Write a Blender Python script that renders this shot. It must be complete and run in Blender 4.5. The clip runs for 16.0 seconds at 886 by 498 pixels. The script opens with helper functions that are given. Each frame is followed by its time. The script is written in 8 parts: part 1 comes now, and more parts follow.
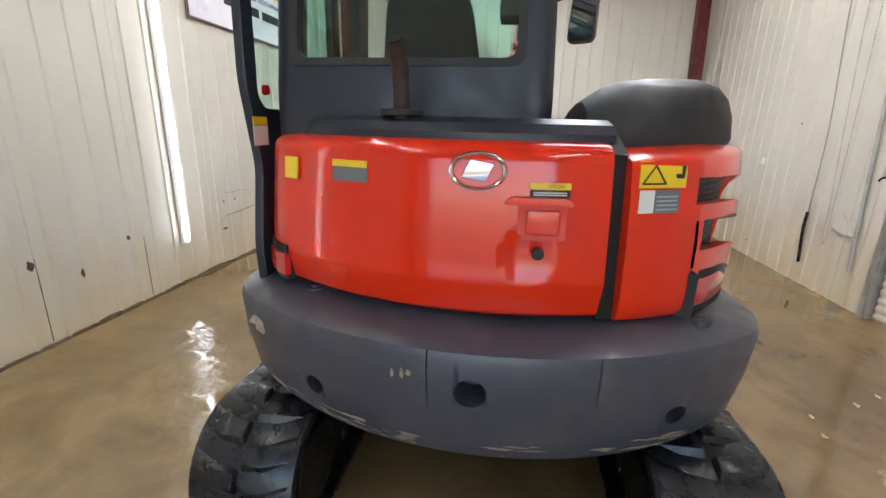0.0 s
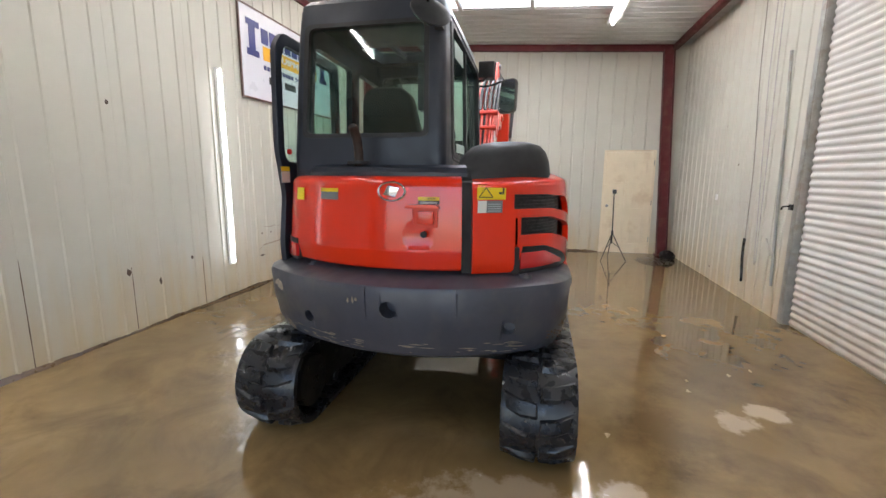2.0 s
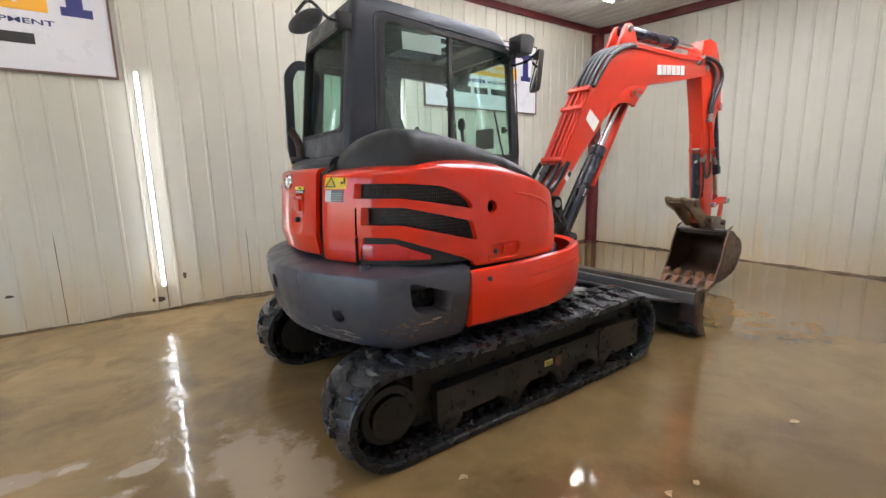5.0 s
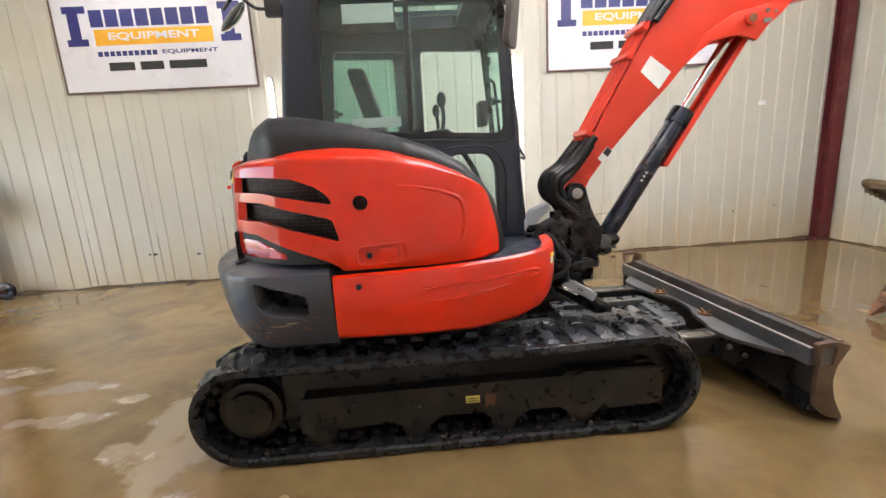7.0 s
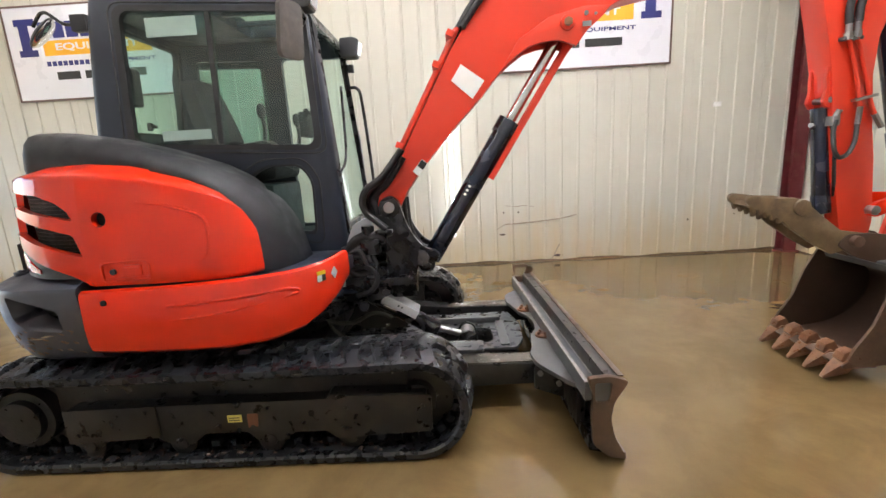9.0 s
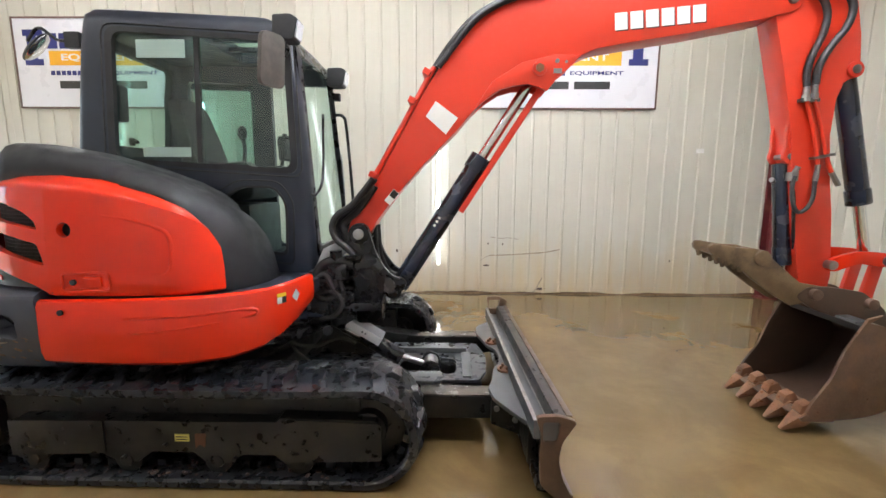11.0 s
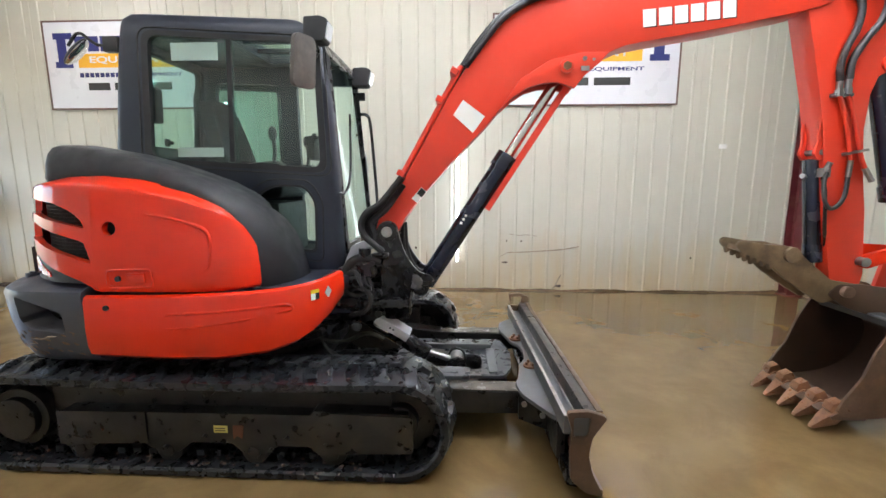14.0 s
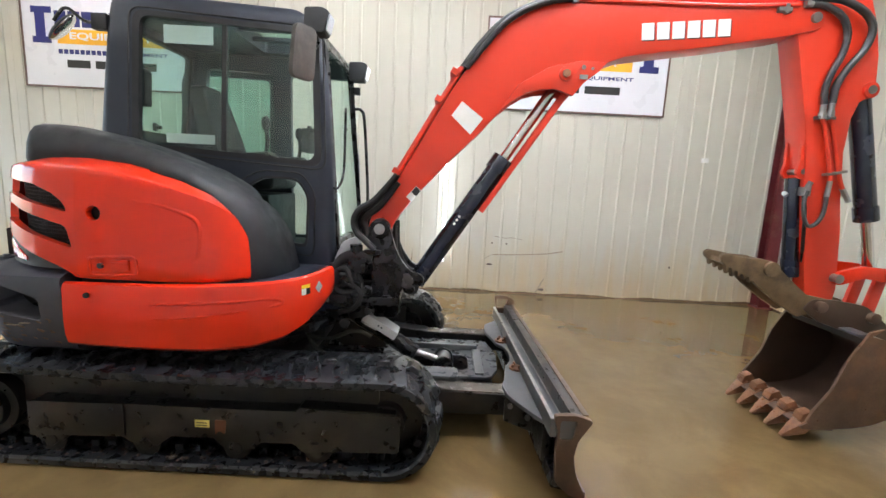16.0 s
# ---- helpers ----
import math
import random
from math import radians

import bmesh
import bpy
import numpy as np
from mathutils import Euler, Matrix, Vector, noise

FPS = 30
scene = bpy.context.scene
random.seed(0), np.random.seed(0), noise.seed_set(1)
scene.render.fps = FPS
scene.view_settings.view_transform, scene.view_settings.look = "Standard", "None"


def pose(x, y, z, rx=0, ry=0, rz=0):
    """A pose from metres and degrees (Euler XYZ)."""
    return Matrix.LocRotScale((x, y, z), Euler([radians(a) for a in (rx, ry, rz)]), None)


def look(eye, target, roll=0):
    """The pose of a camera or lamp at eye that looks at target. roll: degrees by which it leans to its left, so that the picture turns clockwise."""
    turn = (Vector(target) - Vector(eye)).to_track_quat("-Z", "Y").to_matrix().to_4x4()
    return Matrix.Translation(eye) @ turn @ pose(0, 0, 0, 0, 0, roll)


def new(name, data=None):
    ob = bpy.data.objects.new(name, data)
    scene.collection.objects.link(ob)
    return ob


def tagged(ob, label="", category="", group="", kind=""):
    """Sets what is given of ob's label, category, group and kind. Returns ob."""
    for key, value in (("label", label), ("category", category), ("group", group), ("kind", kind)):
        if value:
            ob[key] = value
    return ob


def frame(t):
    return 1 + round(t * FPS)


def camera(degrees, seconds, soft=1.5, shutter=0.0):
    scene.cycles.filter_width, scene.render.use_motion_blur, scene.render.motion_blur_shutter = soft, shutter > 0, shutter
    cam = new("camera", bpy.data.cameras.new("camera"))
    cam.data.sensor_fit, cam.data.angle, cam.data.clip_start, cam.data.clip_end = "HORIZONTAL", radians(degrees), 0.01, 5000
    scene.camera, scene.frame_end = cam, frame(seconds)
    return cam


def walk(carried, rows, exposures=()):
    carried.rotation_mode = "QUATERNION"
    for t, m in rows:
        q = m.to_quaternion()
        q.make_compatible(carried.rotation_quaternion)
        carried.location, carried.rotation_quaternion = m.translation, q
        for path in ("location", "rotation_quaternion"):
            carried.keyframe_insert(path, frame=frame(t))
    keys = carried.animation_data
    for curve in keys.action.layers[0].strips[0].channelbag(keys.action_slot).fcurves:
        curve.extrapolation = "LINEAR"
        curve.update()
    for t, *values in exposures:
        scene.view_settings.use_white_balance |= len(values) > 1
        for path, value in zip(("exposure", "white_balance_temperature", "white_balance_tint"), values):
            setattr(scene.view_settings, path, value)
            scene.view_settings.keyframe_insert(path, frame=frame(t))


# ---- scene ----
cam = camera(91.6, 16.0)

PATH = [
    (0, (-2.162, 0.204, 1.609), (-0.258, 0.486, 1.065), 1.4),
    (0.5, (-2.403, 0.205, 1.589), (-0.475, 0.44, 1.113), 0.9),
    (1, (-2.623, 0.112, 1.605), (-0.694, 0.407, 1.171), -2.8),
    (1.5, (-2.859, -0.234, 1.596), (-0.9, -0.017, 1.261), 4.3),
    (2, (-3.152, -0.48, 1.586), (-1.228, -0.049, 1.246), 0.4),
    (2.5, (-3.319, -0.817, 1.598), (-1.503, -0.058, 1.241), -3.1),
    (3, (-3.269, -1.301, 1.604), (-1.573, -0.296, 1.267), -0.4),
    (3.5, (-3.008, -1.679, 1.574), (-1.35, -0.597, 1.296), -4.6),
    (4, (-2.666, -2.088, 1.561), (-1.119, -0.861, 1.247), -4.8),
    (4.5, (-2.253, -2.398, 1.566), (-0.963, -0.921, 1.173), -5.0),
    (4.7, (-2.047, -2.452, 1.532), (-0.823, -0.913, 1.168), -3.6),
    (6.8, (0.001, -2.747, 1.519), (0.173, -0.804, 1.076), -2.0),
    (7, (0.159, -2.738, 1.524), (0.268, -0.784, 1.112), -3.3),
    (7.5, (0.562, -2.693, 1.521), (0.668, -0.729, 1.158), -3.6),
    (8, (0.981, -2.712, 1.507), (0.989, -0.745, 1.143), -3.2),
    (8.5, (1.321, -2.713, 1.531), (1.219, -0.748, 1.169), -4.3),
    (9, (1.581, -2.679, 1.535), (1.53, -0.723, 1.124), -3.2),
    (9.5, (1.724, -2.683, 1.543), (1.507, -0.727, 1.183), -0.3),
    (10, (1.758, -2.688, 1.55), (1.656, -0.72, 1.213), -1.9),
    (12.5, (1.778, -2.744, 1.581), (1.778, -0.758, 1.345), 1.8),
    (13, (1.768, -2.747, 1.581), (1.773, -0.764, 1.315), 1.4),
    (13.5, (1.736, -2.75, 1.568), (1.725, -0.773, 1.27), 0.8),
    (14, (1.679, -2.747, 1.573), (1.588, -0.773, 1.264), -0.0),
    (14.5, (1.638, -2.747, 1.573), (1.455, -0.781, 1.257), -0.1),
    (15, (1.605, -2.746, 1.575), (1.438, -0.783, 1.232), 0.4),
    (15.5, (1.595, -2.748, 1.577), (1.525, -0.779, 1.232), 1.8),
    (16, (1.6, -2.748, 1.576), (1.602, -0.773, 1.266), 2.9),
]
EXPOSURE = [(0, 2.15, 6350, 13), (1, 2.05, 6350, 13), (2, 1.95, 6350, 13), (3, 1.82, 6350, 13), (4, 1.90, 6350, 13), (4.7, 2.02, 6350, 13),
            (7, 2.34, 6600, 13), (9.5, 2.35, 6550, 13), (12.5, 2.25, 6200, 10), (14.5, 2.28, 6200, 10), (16, 2.28, 6200, 10)]
walk(cam, [(t, look(eye, target, roll)) for t, eye, target, roll in PATH], EXPOSURE)


# ---- world and light ----
world = bpy.data.worlds.new("world")
scene.world = world
world.use_nodes = True
wn = world.node_tree.nodes
sky = wn.new("ShaderNodeTexSky")
sky.sky_type, sky.sun_disc = "NISHITA", False
sky.sun_elevation, sky.sun_rotation = radians(50), radians(200)
wn["Background"].inputs["Strength"].default_value = 0.15
world.node_tree.links.new(sky.outputs[0], wn["Background"].inputs["Color"])
sun = new("sun", bpy.data.lights.new("sun", "SUN"))
sun.data.energy, sun.data.angle, sun.data.color = 5.0, radians(10), (1.0, 0.95, 0.88)
sun.matrix_world = look((0, 0, 12), (2.5, -1.0, 0))
# area lamp added for light from the west; its doorway is assumed
daylight = new("daylight", bpy.data.lights.new("daylight", "AREA"))
daylight.data.shape, daylight.data.size, daylight.data.size_y = "RECTANGLE", 5.9, 3.4
daylight.data.energy, daylight.data.color = 5.0, (1.0, 0.985, 0.96)
daylight.matrix_world = look((-7.24, 0.16, 1.72), (0.0, 0.16, 1.72))
WALL_TUBE, CEILING_TUBE = 2.3, 13.0


# ---- materials ----
def material(name, color, rough=0.5, metal=0.0, coat=0.0, vary=0.12, scale=6.0, stain=None, stain_amount=0.5, stain_scale=2.5, bump=0.0,
             bump_scale=120.0, rough_vary=0.12, spec=0.5):
    """Base colour with variation at two scales, an optional second colour in stains, and fine relief."""
    m = bpy.data.materials.new(name)
    m.use_nodes = True
    n, l = m.node_tree.nodes, m.node_tree.links
    p = n["Principled BSDF"]
    geo = n.new("ShaderNodeNewGeometry")

    def noise_at(s, detail=4.0):
        t = n.new("ShaderNodeTexNoise")
        t.inputs["Scale"].default_value, t.inputs["Detail"].default_value = s, detail
        l.new(geo.outputs["Position"], t.inputs["Vector"])
        return t.outputs["Fac"]

    def ramp(fac, lo, hi, a=0.0, b=1.0):
        r = n.new("ShaderNodeMapRange")
        r.inputs["From Min"].default_value, r.inputs["From Max"].default_value = lo, hi
        r.inputs["To Min"].default_value, r.inputs["To Max"].default_value = a, b
        l.new(fac, r.inputs["Value"])
        return r.outputs["Result"]

    def mix(fac, a, b):
        x = n.new("ShaderNodeMix")
        x.data_type = "RGBA"
        for sock, v in ((x.inputs["Factor"], fac), (x.inputs["A"], a), (x.inputs["B"], b)):
            if isinstance(v, bpy.types.NodeSocket):
                l.new(v, sock)
            elif isinstance(v, tuple):
                sock.default_value = (*v, 1.0)
            else:
                sock.default_value = v
        return x.outputs["Result"]

    dark = tuple(c * (1 - vary) for c in color)
    light = tuple(min(1.0, c * (1 + vary)) for c in color)
    base = mix(ramp(noise_at(scale), 0.3, 0.7), dark, light)
    base = mix(ramp(noise_at(scale * 9, 3.0), 0.35, 0.65, 0.0, 0.35), base, dark)
    if stain:
        base = mix(ramp(noise_at(stain_scale, 7.0), 0.52, 0.66, 0.0, stain_amount), base, stain)
    l.new(base, p.inputs["Base Color"])
    l.new(ramp(noise_at(scale * 2.3), 0.3, 0.7, max(0.02, rough - rough_vary), min(1, rough + rough_vary)), p.inputs["Roughness"])
    p.inputs["Metallic"].default_value = metal
    p.inputs["Coat Weight"].default_value = coat
    p.inputs["Coat Roughness"].default_value = 0.06
    p.inputs["Specular IOR Level"].default_value = spec
    if bump:
        b = n.new("ShaderNodeBump")
        b.inputs["Strength"].default_value, b.inputs["Distance"].default_value = bump, 0.004
        l.new(noise_at(bump_scale, 5.0), b.inputs["Height"])
        l.new(b.outputs["Normal"], p.inputs["Normal"])
    return m


def glow(name, color, strength):
    m = bpy.data.materials.new(name)
    m.use_nodes = True
    p = m.node_tree.nodes["Principled BSDF"]
    p.inputs["Base Color"].default_value = (0.9, 0.9, 0.9, 1)
    p.inputs["Emission Color"].default_value = (*color, 1)
    p.inputs["Emission Strength"].default_value = strength
    return m


def pane_glass(name, tint, gloss=0.05):
    """Thin window glass: a tinted see-through sheet with a share of mirror gloss."""
    m = bpy.data.materials.new(name)
    m.use_nodes = True
    n, l = m.node_tree.nodes, m.node_tree.links
    n.remove(n["Principled BSDF"])
    clear, shine, mixer = (n.new("ShaderNode" + k) for k in ("BsdfTransparent", "BsdfGlossy", "MixShader"))
    clear.inputs["Color"].default_value = (*tint, 1)
    shine.inputs["Roughness"].default_value = 0.02
    mixer.inputs[0].default_value = gloss
    l.new(clear.outputs[0], mixer.inputs[1])
    l.new(shine.outputs[0], mixer.inputs[2])
    l.new(mixer.outputs[0], n["Material Output"].inputs["Surface"])
    return m


RED = material("red_enamel", (0.74, 0.026, 0.003), 0.32, coat=1.0, vary=0.01, scale=2, rough_vary=0.015, spec=0.10)
RED.node_tree.nodes["Principled BSDF"].inputs["Coat IOR"].default_value = 1.52
RED.node_tree.nodes["Principled BSDF"].inputs["Coat Roughness"].default_value = 0.11
RED_OLD = material("worn_red_enamel", (0.68, 0.036, 0.011), 0.36, coat=0.35, vary=0.02, scale=3, stain=(0.62, 0.07, 0.04), stain_amount=0.14, stain_scale=30, rough_vary=0.03)
CW_GREY = material("charcoal_cast_paint", (0.056, 0.060, 0.080), 0.40, coat=0.15, vary=0.12, scale=4, stain=(0.085, 0.085, 0.09), stain_amount=0.5, stain_scale=6, bump=0.12, bump_scale=220)
CAB_GREY = material("dark_slate_paint", (0.017, 0.022, 0.036), 0.40, vary=0.12, scale=4, stain=(0.034, 0.037, 0.044), stain_amount=0.3, stain_scale=3, bump=0.04)
PLASTIC = material("black_moulded_plastic", (0.016, 0.0165, 0.019), 0.55, vary=0.15, scale=5, stain=(0.036, 0.036, 0.037), stain_amount=0.4, stain_scale=4, bump=0.15, bump_scale=400)
BLACK = material("black_painted_steel", (0.0095, 0.010, 0.0125), 0.28, vary=0.12, scale=7, stain=(0.028, 0.023, 0.018), stain_amount=0.14, stain_scale=9, bump=0.06, rough_vary=0.08)
MUDDY = material("muddy_black_steel", (0.010, 0.0098, 0.010), 0.36, vary=0.3, scale=8, stain=(0.038, 0.027, 0.019), stain_amount=0.40, stain_scale=8, bump=0.25, bump_scale=60)
RUBBER = material("wet_track_rubber", (0.013, 0.0145, 0.018), 0.30, vary=0.25, scale=9, stain=(0.034, 0.034, 0.036), stain_amount=0.25, stain_scale=6, bump=0.2, bump_scale=90, rough_vary=0.15)
HOSE = material("black_hose_rubber", (0.012, 0.012, 0.013), 0.42, vary=0.2, scale=10)
NAVY = material("dark_blue_cylinder_paint", (0.013, 0.018, 0.034), 0.26, coat=0.4, vary=0.08, scale=4, rough_vary=0.03)
CHROME = material("chrome", (0.75, 0.75, 0.76), 0.12, metal=1.0, vary=0.03, rough_vary=0.04)
STEEL = material("bare_steel", (0.34, 0.34, 0.35), 0.38, metal=1.0, vary=0.12, stain=(0.2, 0.13, 0.08), stain_amount=0.3, stain_scale=9)
DECK_GREY = material("worn_deck_paint", (0.055, 0.058, 0.066), 0.30, vary=0.2, scale=8, stain=(0.10, 0.08, 0.06), stain_amount=0.45, stain_scale=8, bump=0.1)
ARM_TOP = material("scraped_arm_top", (0.115, 0.100, 0.084), 0.20, vary=0.25, scale=10, stain=(0.04, 0.035, 0.03), stain_amount=0.5, stain_scale=9, bump=0.15)
GREYBAR = material("scuffed_grey_steel", (0.125, 0.128, 0.136), 0.34, metal=0.25, vary=0.10, scale=5, stain=(0.13, 0.10, 0.075), stain_amount=0.18, stain_scale=22, bump=0.06, rough_vary=0.06)
BLADE_GREY = material("worn_blade_paint", (0.050, 0.045, 0.043), 0.36, vary=0.2, scale=6, stain=(0.120, 0.085, 0.060), stain_amount=0.45, stain_scale=7, bump=0.12, bump_scale=80)
# light grey for highlights painted along the blade rail
EDGE_GLINT = material("edge_glint_grey", (0.30, 0.285, 0.27), 0.36, metal=0.4, vary=0.15, scale=14, stain=(0.12, 0.085, 0.06), stain_amount=0.4, stain_scale=16)
LIGHTPLATE = material("pale_grey_paint", (0.42, 0.43, 0.46), 0.4, vary=0.08, scale=8)
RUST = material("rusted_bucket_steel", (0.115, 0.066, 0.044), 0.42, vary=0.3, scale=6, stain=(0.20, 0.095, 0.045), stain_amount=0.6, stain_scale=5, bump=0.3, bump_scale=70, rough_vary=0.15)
RUST_TOOTH = material("rusty_tooth_steel", (0.225, 0.100, 0.048), 0.36, vary=0.25, scale=14, stain=(0.09, 0.05, 0.035), stain_amount=0.6, stain_scale=14, bump=0.3, bump_scale=90)
EXHAUST = material("burnt_exhaust_steel", (0.038, 0.023, 0.018), 0.6, vary=0.3, scale=12, stain=(0.14, 0.06, 0.03), stain_amount=0.5, stain_scale=16, bump=0.2)
MUD_STEEL = material("mud_caked_steel", (0.170, 0.112, 0.060), 0.5, vary=0.3, scale=9, stain=(0.05, 0.035, 0.025), stain_amount=0.7, stain_scale=7, bump=0.35, bump_scale=60)
RUST_EDGE = material("rust_worn_plate", (0.105, 0.060, 0.037), 0.40, vary=0.25, scale=9, stain=(0.055, 0.038, 0.03), stain_amount=0.6, stain_scale=8, bump=0.25, bump_scale=70)
# darker tone for the bucket shell, ears and far side plate
RUST_DARK = material("dark_bucket_steel", (0.066, 0.038, 0.026), 0.36, vary=0.2, scale=4, stain=(0.085, 0.043, 0.026), stain_amount=0.4, stain_scale=2.5, bump=0.15, bump_scale=60, rough_vary=0.05)
# near-black; inside holes and behind louvres it paints their shade
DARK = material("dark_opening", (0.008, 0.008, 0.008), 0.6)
SEAT = material("dark_seat_fabric", (0.016, 0.017, 0.020), 0.75, vary=0.2, scale=20, bump=0.2, bump_scale=300)
TRIM = material("cab_lining", (0.06, 0.063, 0.068), 0.65, vary=0.1, scale=8, bump=0.1)
MESH = material("grille_mesh", (0.10, 0.10, 0.10), 0.45, metal=0.6, vary=0.3, scale=40)
TAIL = material("red_lens", (0.62, 0.020, 0.022), 0.15, coat=1.0, vary=0.05)
YELLOW = material("yellow_sticker", (0.85, 0.60, 0.010), 0.4, vary=0.04)
SCRAPED = material("bare_scraped_primer", (0.30, 0.25, 0.19), 0.5, vary=0.3, scale=30)
SCRAPED_BROWN = material("brown_scuffed_paint", (0.16, 0.095, 0.055), 0.5, vary=0.4, scale=40, stain=(0.05, 0.045, 0.045), stain_amount=0.7, stain_scale=25)
PALE_YELLOW = material("faded_yellow_sticker", (0.66, 0.60, 0.16), 0.5, vary=0.1, scale=30)
WHITE_LABEL = material("white_sticker", (0.78, 0.78, 0.76), 0.45, vary=0.05)
INK = material("black_print", (0.015, 0.015, 0.015), 0.5, vary=0.05)
GREY_INK = material("grey_print", (0.16, 0.17, 0.18), 0.5, vary=0.08)
ORANGE = material("orange_rust_patch", (0.13, 0.045, 0.02), 0.6, vary=0.2, scale=20)
GLASS = pane_glass("green_tinted_glass", (0.83, 0.94, 0.91), 0.065)
WINDOW_LABEL = material("pale_window_sticker", (0.30, 0.40, 0.36), 0.4, vary=0.05)
DUSTY = material("dusty_dark_plastic", (0.075, 0.066, 0.058), 0.6, vary=0.2, scale=10, stain=(0.13, 0.11, 0.09), stain_amount=0.5, stain_scale=9, bump=0.1)
OLD_HOSE = material("grey_green_hose", (0.050, 0.052, 0.040), 0.45, vary=0.2, scale=10)
ARM_HOSE = material("grey_rubber_hose", (0.040, 0.042, 0.044), 0.42, vary=0.25, scale=14, bump=0.15, bump_scale=160)
FLOOR_MUD = material("wet_brown_silt", (0.105, 0.062, 0.028), 0.35, vary=0.3, scale=9, stain=(0.05, 0.032, 0.02), stain_amount=0.5, stain_scale=4, bump=0.3, bump_scale=60)
MIRROR = material("mirror_face", (0.80, 0.82, 0.84), 0.04, metal=1.0, vary=0.02, rough_vary=0.01)
LAMP_GLASS = material("lamp_lens", (0.55, 0.57, 0.6), 0.12, coat=1.0, vary=0.1, scale=60)
RED_STEEL = material("oxide_red_steel", (0.120, 0.013, 0.017), 0.5, vary=0.15, scale=4, stain=(0.16, 0.075, 0.05), stain_amount=0.4, stain_scale=5, bump=0.06)
GALV = material("galvanised_conduit", (0.42, 0.42, 0.40), 0.45, metal=0.7, vary=0.15, scale=10, stain=(0.3, 0.22, 0.14), stain_amount=0.4, stain_scale=8)
DOOR_PAINT = material("cream_door_paint", (0.76, 0.66, 0.49), 0.45, vary=0.06, scale=3, stain=(0.42, 0.28, 0.14), stain_amount=0.35, stain_scale=3)
WHITE_PAINT = material("white_enamel", (0.74, 0.74, 0.72), 0.4, vary=0.05)
SIGN_WHITE = material("sign_white", (0.66, 0.66, 0.71), 0.35, vary=0.03, scale=2)
SIGN_NAVY = material("sign_navy", (0.022, 0.026, 0.16), 0.4, vary=0.04)
SIGN_GOLD = material("sign_gold", (0.80, 0.40, 0.02), 0.4, vary=0.04)
SIGN_EDGE = material("sign_edge_brown", (0.13, 0.075, 0.06), 0.5, vary=0.15)
LEAF = material("dry_leaf", (0.42, 0.30, 0.15), 0.7, vary=0.2, scale=30)
WALL_GLOW = glow("wall_tube_glow", (0.95, 0.98, 1.0), WALL_TUBE)
CEILING_GLOW = glow("ceiling_tube_glow", (1.0, 0.975, 0.935), CEILING_TUBE)


def wall_paint(name, color, mud, mud_bounce_height):
    """Painted steel sheet with water streaks, scuffs and splashed mud whose ragged edge rises from the floor; on WALL
    the tint also paints in warm floor light.
    """
    m = material(name, color, 0.55, vary=0.035, scale=1.2, stain=tuple(c * 0.86 for c in color), stain_amount=0.30, stain_scale=1.6, bump=0.05, bump_scale=25)
    n, l = m.node_tree.nodes, m.node_tree.links
    p = n["Principled BSDF"]
    old = p.inputs["Base Color"].links[0].from_socket
    geo = n.new("ShaderNodeNewGeometry")
    sep = n.new("ShaderNodeSeparateXYZ")
    l.new(geo.outputs["Position"], sep.inputs[0])
    stretch = n.new("ShaderNodeMapping")
    stretch.inputs["Scale"].default_value = (7.0, 7.0, 0.9)
    l.new(geo.outputs["Position"], stretch.inputs["Vector"])
    streak = n.new("ShaderNodeTexNoise")
    streak.inputs["Scale"].default_value, streak.inputs["Detail"].default_value = 1.0, 6.0
    l.new(stretch.outputs[0], streak.inputs["Vector"])
    # ragged splash line: height of the floor splash varies with the noise
    line = n.new("ShaderNodeMath")
    line.operation = "MULTIPLY_ADD"
    line.inputs[1].default_value, line.inputs[2].default_value = mud_bounce_height * 2.6, -mud_bounce_height * 0.55
    l.new(streak.outputs["Fac"], line.inputs[0])
    below = n.new("ShaderNodeMath")
    below.operation = "SUBTRACT"
    l.new(line.outputs[0], below.inputs[0])
    l.new(sep.outputs["Z"], below.inputs[1])
    amount = n.new("ShaderNodeMapRange")
    amount.inputs["From Min"].default_value, amount.inputs["From Max"].default_value = -0.35, 0.55
    amount.inputs["To Max"].default_value = 0.75
    l.new(below.outputs[0], amount.inputs["Value"])
    x = n.new("ShaderNodeMix")
    x.data_type = "RGBA"
    l.new(amount.outputs[0], x.inputs["Factor"])
    l.new(old, x.inputs["A"])
    x.inputs["B"].default_value = (*mud, 1)
    l.new(x.outputs["Result"], p.inputs["Base Color"])
    return m


# mud tint widened and lightened to colour in warm bounce off the floor
WALL = wall_paint("white_wall_sheet", (0.535, 0.520, 0.450), (0.53, 0.415, 0.235), 0.64)
ROLL = wall_paint("white_roller_slat", (0.60, 0.58, 0.54), (0.44, 0.31, 0.16), 0.32)
CEIL = material("white_ceiling_sheet", (0.56, 0.56, 0.55), 0.5, vary=0.05, scale=1.0, stain=(0.5, 0.46, 0.40), stain_amount=0.25, stain_scale=2)


